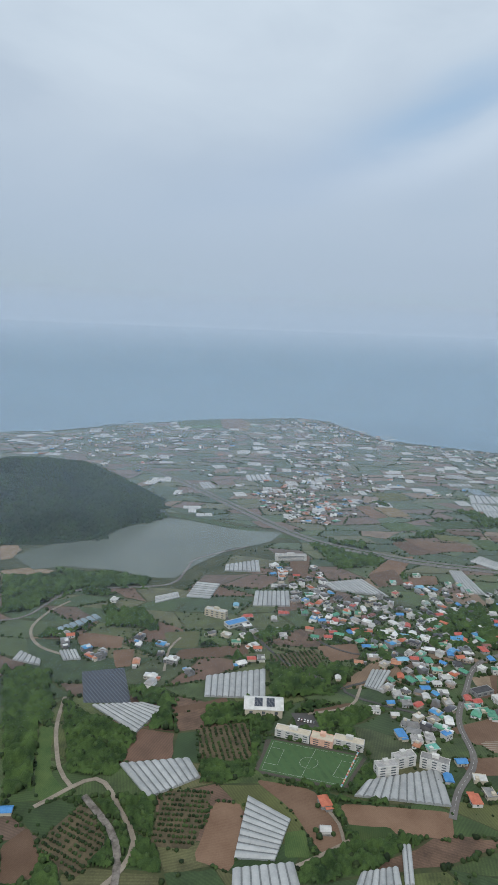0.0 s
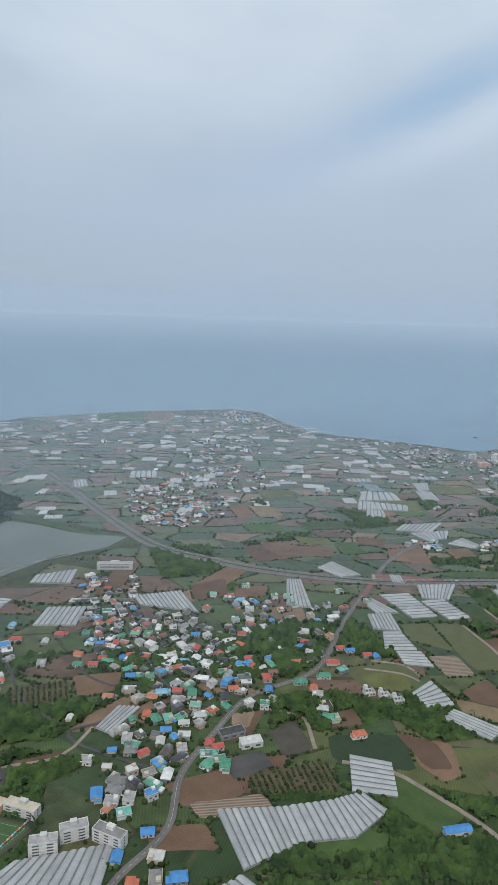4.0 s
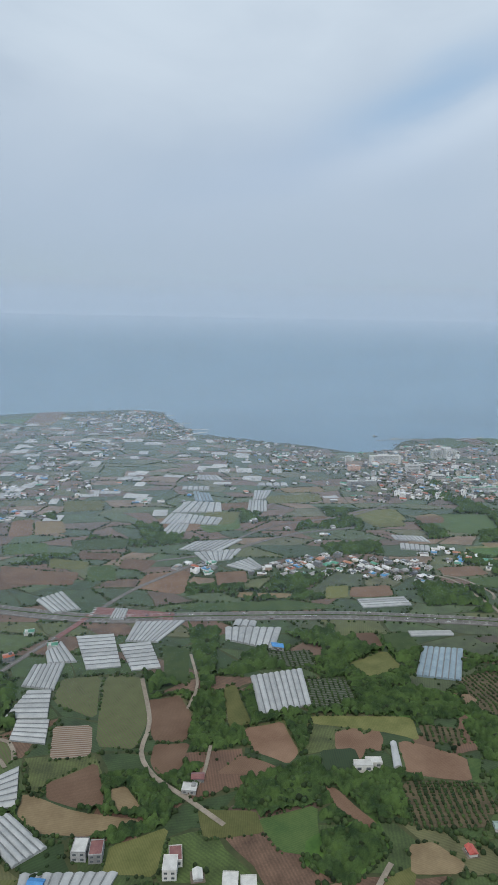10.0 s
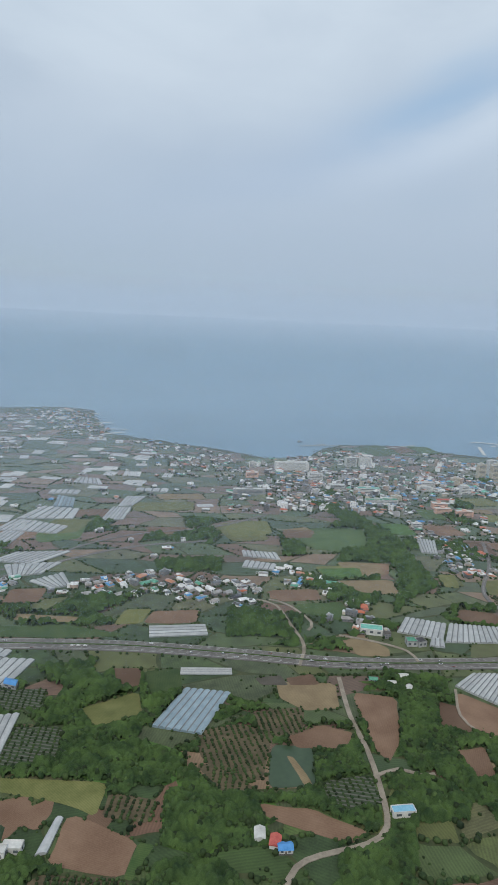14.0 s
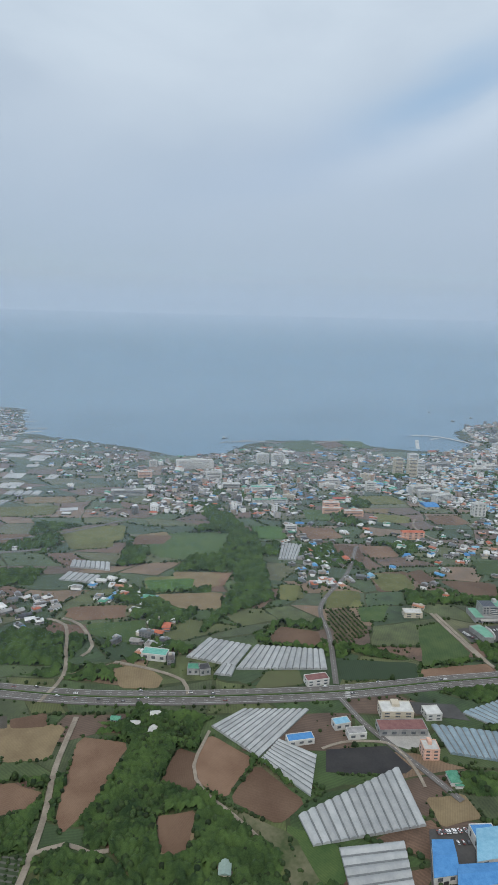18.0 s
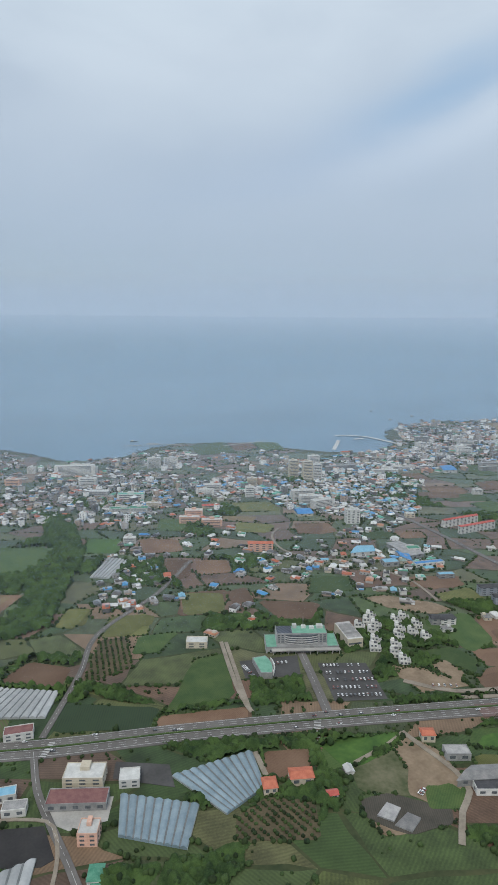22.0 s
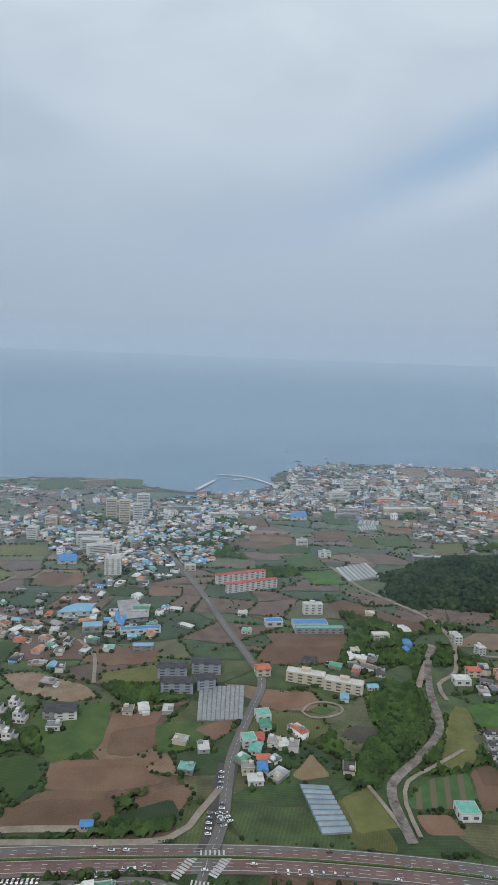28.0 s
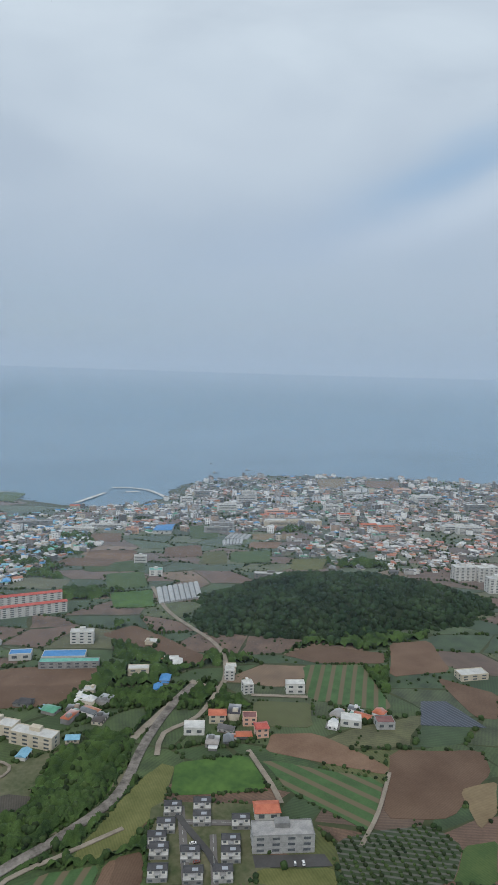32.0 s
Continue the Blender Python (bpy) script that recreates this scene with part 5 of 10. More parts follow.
field("soil", (178.1, 515.0), (208.2, 506.7), (195.7, 488.0), (170.4, 495.1))
field("grass", (209.3, 501.1), (257.6, 496.6), (225.4, 451.1), (180.6, 461.0))
field("olive", (164.3, 420.5), (199.1, 414.0), (183.6, 393.8), (161.0, 398.3))
field("tan", (204.3, 419.0), (222.1, 413.7), (208.6, 392.2), (189.4, 398.0))
field("soil", (110.2, 393.6), (142.7, 385.8), (133.4, 370.8), (105.1, 379.6))
field("crop", (626.1, 183.0), (658.1, 174.6), (655.1, 166.0), (649.7, 157.6), (638.4, 151.0), (612.4, 159.6))
field("soil", (657.8, 166.4), (667.9, 164.5), (654.8, 145.6), (643.3, 149.4))
field("allotment", (-77.5, 288.5), (-48.2, 279.4), (-53.0, 257.5), (-78.4, 258.5))
field("allotment", (-78.2, 320.8), (-52.9, 314.0), (-56.8, 295.8), (-76.6, 302.5))
field("tan", (44.5, 225.8), (47.1, 224.0), (47.5, 206.0), (43.7, 205.9))
field("dark", (340.2, 178.0), (352.3, 177.3), (369.5, 162.5), (365.5, 156.0), (348.1, 157.3), (337.4, 169.6))
field("grass", (367.7, 176.2), (382.3, 169.0), (372.4, 161.4), (362.8, 168.7))
field("asphalt", (257.6, 232.3), (277.6, 222.8), (276.4, 209.7), (254.8, 222.9))
field("grass", (166.5, 183.2), (175.1, 174.5), (180.4, 167.1), (175.3, 152.3), (162.8, 156.9))
field("asphalt", (216.3, 162.2), (235.3, 156.7), (236.7, 146.5), (223.8, 132.9), (201.3, 141.2))
field("dark", (-487.2, 267.3), (-445.1, 237.0), (-467.7, 219.3), (-503.4, 244.5))
field("turf", (-485.6, 264.4), (-448.0, 237.1), (-468.1, 221.7), (-500.8, 245.2))
field("dirt", (434.9, 331.4), (451.1, 330.0), (474.3, 308.6), (479.6, 296.0), (465.2, 294.9), (443.0, 311.9))
field("bright", (604.8, 262.3), (636.3, 260.2), (619.5, 227.2), (601.2, 214.7), (584.8, 208.6), (589.6, 227.2))
field("grass", (-456.5, 681.9), (-411.8, 645.6), (-373.1, 597.6), (-328.9, 551.3), (-334.7, 542.0), (-377.2, 586.9), (-416.0, 631.6))
field("soil", (-225.6, 521.3), (-193.1, 496.6), (-167.6, 484.9), (-176.3, 460.3), (-225.6, 483.9))
field("olive", (-186.9, 524.0), (-156.5, 503.4), (-162.9, 489.7), (-190.0, 502.0))
field("grass", (-159.6, 493.7), (-137.9, 490.0), (-143.4, 460.2), (-165.2, 464.4))
field("soil", (-162.3, 529.8), (-127.7, 513.1), (-135.2, 500.0), (-164.2, 513.1))
field("soil", (-130.0, 500.9), (-103.2, 488.6), (-119.1, 470.1), (-136.7, 481.6))
field("grass", (-222.1, 570.8), (-185.4, 562.7), (-187.1, 535.6), (-222.0, 545.1))
field("grass", (-163.3, 561.4), (-114.1, 549.1), (-123.4, 525.1), (-167.1, 536.0))
field("tan", (-190.4, 630.0), (-165.2, 621.3), (-166.0, 584.5), (-194.1, 589.1))
field("soil", (-211.7, 637.4), (-191.8, 636.4), (-197.0, 586.7), (-217.8, 590.5))
field("olive", (-156.8, 689.7), (-114.2, 680.0), (-122.4, 643.8), (-160.3, 650.3))
field("soil", (-65.8, 592.9), (-32.3, 585.4), (-45.6, 551.4), (-74.6, 557.9))
field("olive", (-22.7, 603.2), (13.7, 590.7), (-8.1, 557.2), (-38.7, 558.3))
field("soil", (-66.8, 447.5), (-41.9, 442.4), (-50.0, 420.5), (-73.5, 423.1))
field("tan", (-63.9, 407.2), (-26.4, 390.3), (-30.9, 384.3), (-66.7, 398.4))
field("grass", (-109.7, 402.6), (-32.1, 380.5), (1.2, 356.1), (-40.9, 365.5), (-109.2, 392.5))
field("olive", (4.2, 392.7), (21.6, 388.7), (9.9, 370.5), (-7.7, 373.7))
field("soil", (21.8, 385.2), (51.5, 377.9), (43.2, 360.6), (11.1, 370.1))
field("bright", (164.3, 420.7), (199.8, 412.1), (192.3, 394.1), (163.5, 398.9))
field("tan", (166.5, 395.1), (211.4, 382.9), (201.7, 360.6), (179.8, 364.6), (166.5, 386.7))
field("soil", (106.7, 392.8), (145.3, 384.9), (140.9, 367.1), (109.9, 373.7))
field("grass", (115.8, 366.3), (152.4, 360.8), (150.2, 344.8), (137.5, 335.0), (117.4, 352.4))
field("olive", (253.7, 381.7), (267.2, 377.2), (254.0, 354.5), (244.2, 360.6))
field("olive", (280.6, 359.7), (302.5, 354.4), (284.4, 335.3), (267.0, 338.6))
field("grass", (287.8, 332.4), (311.1, 328.9), (294.6, 310.8), (280.1, 314.1))
field("soil", (122.0, 203.4), (137.3, 201.1), (126.9, 181.8), (119.4, 186.6))
field("rough", (146.7, 202.4), (167.7, 177.4), (167.7, 151.5), (154.9, 140.4), (158.6, 166.2), (149.0, 190.7))
field("allotment", (52.5, 206.1), (74.7, 203.0), (71.3, 186.5), (56.4, 187.7), (48.9, 195.8))
field("orchard", (3.7, 233.9), (18.4, 227.2), (23.8, 208.7), (8.9, 214.7))
field("bright", (-6.9, 235.9), (2.6, 232.7), (8.4, 213.2), (21.1, 204.1), (18.5, 182.0), (-7.0, 191.0))
field("soil", (-101.4, 208.6), (-96.7, 205.7), (-90.9, 182.7), (-94.6, 180.6), (-101.6, 196.1))
field("tan", (-85.3, 169.1), (-75.6, 166.6), (-70.8, 154.1), (-75.6, 151.1), (-92.6, 157.8))
field("darkcrop", (-91.3, 229.7), (-75.0, 225.4), (-78.6, 211.1), (-96.8, 216.4))
field("bright", (401.0, 186.5), (410.3, 191.9), (452.0, 186.5), (449.8, 178.7), (427.7, 174.2))
field("dirt", (405.6, 249.5), (417.7, 250.1), (427.4, 231.0), (432.4, 223.8), (416.6, 226.8), (406.6, 239.2))
field("grass", (571.1, 257.1), (579.6, 259.3), (585.0, 253.6), (576.1, 251.2))
field("asphalt", (-466.4, 281.6), (-455.3, 277.6), (-457.7, 264.6), (-468.3, 269.2))
field("bright", (339.6, 213.6), (347.0, 215.7), (378.2, 206.2), (372.2, 199.4), (352.2, 194.4), (344.0, 194.6))
field("dirt", (368.4, 199.6), (379.3, 203.2), (385.7, 191.0), (384.5, 174.7), (379.6, 168.9), (363.4, 167.7), (358.9, 174.0), (367.3, 186.2))
field("grass", (367.5, 175.7), (377.9, 173.2), (379.9, 165.2), (372.4, 161.1), (361.5, 165.0))
field("dirt", (404.1, 255.3), (416.7, 247.5), (428.8, 225.9), (417.8, 226.4), (402.7, 241.7))
field("crop", (-254.6, 193.4), (-241.6, 193.4), (-235.5, 159.9), (-251.9, 158.4), (-254.9, 172.6))
field("dark", (576.8, 235.8), (586.5, 239.6), (595.3, 235.1), (592.2, 229.2), (580.7, 226.4))

# greenhouses
greenhouse(9, (-568.0, 322.2), (-550.4, 290.9), (-531.4, 307.8), (-540.7, 315.4))
greenhouse(9, (-562.2, 270.1), (-554.4, 244.1), (-528.5, 249.3), (-529.8, 263.4))
greenhouse(9, (-511.7, 230.9), (-499.6, 212.0), (-514.6, 195.0), (-529.4, 201.4))
greenhouse(11, (-455.6, 221.5), (-466.1, 215.2), (-428.1, 195.2), (-417.8, 216.8))
greenhouse(10, (-499.7, 330.6), (-506.9, 311.2), (-474.7, 298.3), (-462.5, 326.7))
greenhouse(8, (-424.1, 437.6), (-435.6, 413.8), (-408.7, 404.6), (-397.8, 429.8))
greenhouse(7, (-462.5, 469.3), (-446.2, 459.6), (-462.7, 435.8), (-479.4, 444.1))
greenhouse(8, (-427.4, 498.6), (-432.8, 486.3), (-403.9, 475.3), (-394.9, 500.9))
greenhouse(4, (-502.4, 451.0), (-483.4, 454.2), (-484.7, 444.6), (-505.0, 440.0))
greenhouse(5, (-399.4, 305.7), (-413.5, 291.6), (-407.4, 284.6), (-388.5, 300.8))
greenhouse(5, (-602.9, 395.3), (-607.5, 385.8), (-592.3, 374.0), (-591.3, 379.9))
greenhouse(5, (-579.5, 387.9), (-578.2, 375.7), (-567.8, 373.9), (-569.2, 386.1))
greenhouse(7, (-578.6, 419.0), (-576.1, 413.1), (-547.1, 426.2), (-549.9, 433.7), film="film_blue")
greenhouse(12, (-362.3, 437.1), (-360.8, 421.6), (-324.6, 396.7), (-326.3, 434.5))
greenhouse(6, (-239.4, 429.1), (-260.2, 386.8), (-244.2, 376.7), (-228.6, 425.4))
greenhouse(6, (-184.3, 451.4), (-175.9, 417.8), (-194.5, 418.4), (-203.5, 442.7))
greenhouse(5, (-153.4, 410.2), (-160.2, 396.6), (-151.6, 391.5), (-145.3, 406.3))
greenhouse(9, (-144.5, 385.4), (-156.0, 363.3), (-137.6, 354.9), (-113.6, 375.9))
greenhouse(9, (-183.8, 380.1), (-161.1, 375.0), (-164.5, 335.1), (-183.7, 338.9))
greenhouse(7, (-160.7, 360.3), (-141.8, 357.3), (-143.2, 325.8), (-159.5, 328.5))
greenhouse(5, (-193.1, 376.3), (-187.5, 349.3), (-203.6, 353.2), (-203.6, 366.3))
greenhouse(7, (-211.3, 354.0), (-219.0, 334.5), (-202.9, 324.7), (-194.3, 349.8))
greenhouse(6, (-215.4, 328.9), (-204.0, 325.2), (-208.4, 300.6), (-228.4, 307.6))
greenhouse(5, (-222.4, 304.3), (-207.5, 298.7), (-211.2, 280.6), (-226.7, 289.3))
greenhouse(6, (-242.2, 261.9), (-223.3, 269.0), (-225.6, 244.2), (-241.9, 247.9))
greenhouse(5, (-240.4, 237.7), (-228.5, 213.7), (-215.7, 218.4), (-228.5, 241.4))
greenhouse(9, (-225.9, 209.6), (-231.0, 188.3), (-211.6, 174.2), (-192.8, 197.4))
greenhouse(8, (-91.3, 357.9), (-96.7, 343.0), (-73.2, 320.8), (-56.9, 344.3))
greenhouse(3, (-80.7, 365.6), (-85.9, 358.5), (-72.8, 351.9), (-68.5, 358.4))
greenhouse(9, (-98.0, 298.7), (-107.0, 264.4), (-78.3, 262.4), (-67.1, 295.3))
greenhouse(7, (15.6, 291.0), (-8.7, 265.6), (12.4, 252.2), (37.4, 279.5), film="film_blue")
greenhouse(4, (13.6, 364.5), (48.3, 356.1), (45.9, 342.5), (10.4, 350.7))
greenhouse(3, (19.2, 311.1), (46.2, 301.7), (44.5, 296.0), (17.1, 305.0))
greenhouse(8, (181.9, 325.2), (164.1, 309.6), (186.3, 291.2), (203.0, 308.5))
greenhouse(13, (205.2, 308.3), (185.9, 288.6), (232.8, 272.1), (240.4, 290.6))
greenhouse(3, (180.9, 296.0), (173.1, 287.8), (181.3, 283.2), (186.8, 291.0))
greenhouse(11, (158.3, 246.9), (176.1, 253.8), (206.7, 243.0), (170.9, 220.0))
greenhouse(8, (184.2, 227.7), (195.3, 212.7), (181.9, 192.2), (171.1, 218.2))
greenhouse(13, (172.8, 184.6), (171.7, 170.1), (216.2, 163.9), (224.6, 194.0))
greenhouse(9, (256.1, 213.0), (251.7, 193.6), (272.7, 179.6), (282.4, 197.3), film="film_blue")
greenhouse(10, (276.8, 215.6), (290.5, 189.4), (308.9, 196.9), (311.7, 218.1), film="film_blue")
greenhouse(8, (179.9, 166.1), (203.8, 160.6), (190.6, 131.8), (170.3, 134.7))
greenhouse(6, (291.1, 459.6), (273.0, 426.8), (285.3, 420.2), (305.1, 449.3))
greenhouse(8, (120.1, 473.8), (116.9, 461.3), (144.0, 445.3), (146.5, 460.0))
greenhouse(6, (37.2, 626.4), (17.6, 584.8), (39.3, 582.8), (54.8, 617.8))
greenhouse(8, (-53.5, 606.8), (-65.2, 579.1), (-25.6, 557.3), (-13.1, 575.3))
greenhouse(5, (-67.8, 576.6), (-85.1, 550.7), (-64.0, 543.5), (-51.5, 567.4))
greenhouse(8, (-70.0, 493.5), (-67.3, 469.6), (-45.0, 468.7), (-27.7, 487.5))
greenhouse(6, (-53.5, 456.8), (-40.2, 440.2), (-26.0, 441.2), (-28.5, 466.1))
greenhouse(5, (-16.2, 707.0), (-20.7, 693.6), (8.1, 682.1), (14.7, 697.4))
greenhouse(5, (-11.3, 682.0), (-20.6, 642.8), (-1.7, 636.0), (4.6, 666.8), film="film_blue")
greenhouse(6, (114.7, 451.9), (107.0, 440.0), (128.4, 426.4), (136.1, 436.7))
greenhouse(4, (77.2, 693.0), (72.5, 681.5), (106.1, 668.7), (111.5, 682.5))
greenhouse(10, (-374.1, 218.9), (-374.4, 187.3), (-346.6, 190.9), (-344.5, 209.8))
greenhouse(6, (-344.2, 210.2), (-346.2, 190.6), (-326.0, 185.5), (-324.5, 206.4))
greenhouse(6, (-324.1, 206.6), (-325.6, 185.6), (-304.8, 192.7), (-309.8, 206.0))
greenhouse(8, (-403.0, 179.7), (-399.5, 166.5), (-370.3, 175.4), (-375.7, 185.7))
greenhouse(7, (-302.3, 229.8), (-286.2, 217.9), (-296.4, 198.3), (-313.8, 208.4))
greenhouse(7, (-531.8, 196.6), (-535.8, 187.0), (-511.0, 178.2), (-508.2, 191.3))
greenhouse(6, (-485.3, 178.3), (-490.7, 173.5), (-473.7, 168.0), (-470.1, 175.7))
greenhouse(2, (-462.4, 184.1), (-472.5, 167.6), (-468.7, 166.8), (-458.7, 183.1))
greenhouse(9, (544.9, 209.7), (554.9, 205.6), (552.1, 181.4), (541.6, 183.8), film="film_blue")
greenhouse(8, (683.5, 441.4), (678.7, 410.6), (709.3, 414.9), (715.5, 447.3))
greenhouse(5, (786.1, 581.4), (774.8, 565.0), (794.0, 556.0), (805.3, 572.3))
greenhouse(5, (-282.2, 822.3), (-291.5, 789.1), (-257.3, 783.2), (-248.8, 817.1))
greenhouse(4, (-362.0, 792.5), (-365.5, 759.2), (-348.3, 760.0), (-346.1, 794.3))
greenhouse(6, (19.0, 755.5), (9.5, 733.2), (41.7, 717.9), (41.7, 746.0))
greenhouse(6, (-30.2, 645.1), (-57.1, 610.7), (-6.5, 596.4), (4.0, 627.4))
greenhouse(5, (-59.9, 606.5), (-76.9, 580.6), (-54.0, 571.7), (-38.0, 597.8))
greenhouse(5, (58.4, 661.7), (41.6, 625.3), (57.7, 626.5), (78.3, 656.3))
greenhouse(8, (-61.2, 519.0), (-79.9, 505.6), (-49.0, 488.9), (-17.9, 510.1))
greenhouse(10, (527.9, 291.1), (518.9, 263.0), (539.0, 258.2), (549.8, 286.3), h=0.9, film="endfilm")
greenhouse(1, (-56.8, 222.3), (-65.7, 206.6), (-61.5, 206.3), (-54.1, 221.3))
greenhouse(6, (770.7, 558.2), (765.5, 541.3), (784.0, 541.9), (791.7, 558.7))
greenhouse(4, (1038.9, 795.4), (1022.0, 765.7), (1060.8, 763.1), (1079.4, 793.0))
greenhouse(5, (904.6, 749.6), (894.6, 720.5), (928.2, 721.4), (939.7, 751.0))
greenhouse(4, (955.5, 748.0), (942.5, 718.5), (960.3, 718.9), (974.0, 748.6))

# ---- farmland ----
rng = np.random.default_rng(7)


def on_land(x, y):
    return inside(x, y, LAND) and not inside(x, y, LAKE)


def noisy_ball(level, seed, rough):
    """A lumpy crown: the corners of a subdivided ball pushed in and out."""
    bm = bmesh.new()
    bmesh.ops.create_icosphere(bm, subdivisions=level, radius=1.0)
    r = np.random.default_rng(seed)
    v = np.array([p.co[:] for p in bm.verts]) * (1 + rough * r.uniform(-1, 1, (len(bm.verts), 1)))
    f = np.array([[p.index for p in q.verts] for q in bm.faces])
    bm.free()
    return v, f


def crown(seed, lumps, level):
    """Several lumps, high and low, for one tree's crown of unit radius."""
    r = np.random.default_rng(seed)
    vs, fs, n = [], [], 0
    for i in range(lumps):
        v, f = noisy_ball(level, seed * 10 + i, 0.3)
        a = r.uniform(0, 6.28)
        off = (0.0, 0.0, 0.9) if i == 0 else (0.6 * math.cos(a), 0.6 * math.sin(a), r.uniform(0.45, 1.35))
        vs.append(v * (0.8 if i == 0 else r.uniform(0.4, 0.6)) * (1, 1, 0.9) + off)
        fs.append(f + n)
        n += len(v)
    return np.concatenate(vs), np.concatenate(fs)


CROWNS = {"fine": [crown(s, 3, 2) for s in range(4)], "mid": [crown(s + 9, 2, 2) for s in range(6)], "far": [noisy_ball(1, s, 0.25) for s in range(5)]}
CROWNS["one"] = [noisy_ball(2, s + 50, 0.27) for s in range(6)]


class Grove:
    """Gathers trees and lays them down as one mesh."""

    def __init__(self):
        self.v, self.f, self.n = [], [], 0

    def add(self, x, y, z, r, tall, kind):
        v, f = CROWNS[kind][int(rng.integers(0, len(CROWNS[kind])))]
        a = rng.uniform(0, 6.28)
        c, s = math.cos(a), math.sin(a)
        w = np.stack([(v[:, 0] * c - v[:, 1] * s) * r + x, (v[:, 0] * s + v[:, 1] * c) * r + y, v[:, 2] * r * tall + z + (0.5 * r if kind in ("far", "one") else 0)], 1)
        self.v.append(w)
        self.f.append(f + self.n)
        self.n += len(v)

    def lay(self, name, mat, label, category):
        if self.n:
            tagged(raw(name, np.concatenate(self.v), np.concatenate(self.f), [mat]), label, category, kind="stuff")


def build_parcels():
    """The patchwork of small walled fields, and the hedges along their edges."""
    ux, uy = Vector((0.94, -0.34)), Vector((0.34, 0.94))
    nx, ny, cx, cy = 78, 66, 33.0, 23.0
    grid = {}
    for i in range(nx + 1):
        for j in range(ny + 1):
            jx, jy = rng.uniform(-0.33, 0.33, 2)
            p = Vector((-1050, 330)) + ux * (i + jx + 0.5 * (j % 2)) * cx + uy * (j + jy - 12) * cy
            grid[i, j] = p
    verts, faces, index = [], [], []
    hedge = {"one": Grove(), "far": Grove()}
    for i in range(nx):
        for j in range(ny):
            q = [grid[i, j], grid[i + 1, j], grid[i + 1, j + 1], grid[i, j + 1]]
            m = sum(q, Vector((0, 0))) / 4
            if not all(on_land(*p) for p in q):
                continue
            ring = []
            for a, b in zip(q, q[1:] + q[:1]):
                for k in range(3):
                    p = a.lerp(b, k / 3) + Vector(rng.uniform(-1.4, 1.4, 2)) * (1 if k else 0.4)
                    ring.append(p + (m - p).normalized() * rng.uniform(0.5, 1.3))
            wild = noise.noise(Vector((m.x * 0.012, m.y * 0.016, 8))) + 0.5 * noise.noise(Vector((m.x * 0.04, m.y * 0.04, 2)))
            if wild > (0.16 if m.y < 330 else 0.34) and 105 < m.y < 640 and -700 < m.x < 1000:      # left to scrub and windbreaks
                wood(0, *[tuple(p) for p in q])
            n = len(verts)
            verts += [(p.x, p.y, 0.05) for p in ring] + [(m.x, m.y, 0.06)]
            faces += [(n + k, n + (k + 1) % 12, n + 12) for k in range(12)]
            index += [int(rng.random() < (0.62 if m.y < 400 else 0.18))] * 12
            for a, b in ((q[0], q[1]), (q[0], q[3])):
                if rng.random() < (0.5 if m.y < 650 else 0.3) and m.y > 90:
                    kind = "one" if m.y < 260 else "far"
                    step = 2.2 if kind == "one" else 2.6
                    for k in range(int((b - a).length / step)):
                        p = a.lerp(b, k * step / (b - a).length) + Vector(rng.uniform(-0.9, 0.9, 2))
                        if rng.random() < 0.8 and not taken(p.x, p.y, 0.6, True):
                            hedge[kind].add(p.x, p.y, -0.2, rng.uniform(0.6, 1.5), rng.uniform(0.8, 1.2), kind)
    tagged(raw("farm_parcels", verts, faces, ["parcel", "scrub"], index), "patchwork of small brown and green farm fields", "fields", kind="stuff")
    for ring in BORDERS:                  # bushes along the walls of the fields
        o = sum((Vector(p) for p in ring), Vector((0, 0))) / len(ring)
        for a, b in zip(ring, ring[1:] + ring[:1]):
            a, b = Vector(a), Vector(b)
            for k in range(int((b - a).length / 1.5)):
                p = a.lerp(b, (k + rng.random()) * 1.5 / (b - a).length)
                p += (p - o).normalized() * rng.uniform(-0.5, 1.2)
                if noise.noise(Vector((p.x * 0.05, p.y * 0.05, 9))) > -0.1 and on_land(p.x, p.y) and not taken(p.x, p.y, 0.25):
                    hedge["far"].add(p.x, p.y, -0.1, rng.uniform(0.4, 1.1), rng.uniform(0.7, 1.1), "one" if p.y < 190 else "far")
    for _ in range(17000):                # bushes and weeds in loose drifts
        x, y = rng.uniform(-760, 1050), 110 + 420 * rng.random() ** 1.3
        if noise.noise(Vector((x * 0.035, y * 0.035, 5))) > 0.12 and on_land(x, y) and not taken(x, y, 0.7, True):
            hedge["far"].add(x, y, -0.15, rng.uniform(0.35, 1.1), rng.uniform(0.7, 1.1), "one" if y < 170 else "far")
    for g in hedge.values():
        g.lay("hedgerow", "leaf", "dark green hedges and windbreak bushes between fields", "hedge")


# ---- houses ----
HOUSES = {}
ROOF_WORDS = {"green": "green-painted", "teal": "teal-painted", "blue": "bright blue", "sky": "pale blue", "red": "red", "orange": "orange", "grey": "grey", "charcoal": "charcoal", "pale": "whitish", "maroon": "dark maroon", "sage": "sage-green", "wall_cream": "cream"}
WALL_WORDS = {"wall_white": "white-rendered", "wall_cream": "cream-rendered", "wall_grey": "grey-rendered", "wall_blue": "slate-blue", "wall_pink": "pink-rendered"}


def pane_mesh(w, h):
    key = ("pane", round(w, 1), round(h, 1))
    if key not in HOUSES:
        bm = bmesh.new()
        box(bm, -w / 2, w / 2, -0.03, 0.05, -h / 2, h / 2)
        me = bpy.data.meshes.new("window")
        bm.to_mesh(me)
        bm.free()
        me.materials.append(M["glass"])
        HOUSES[key] = me
    return HOUSES[key]


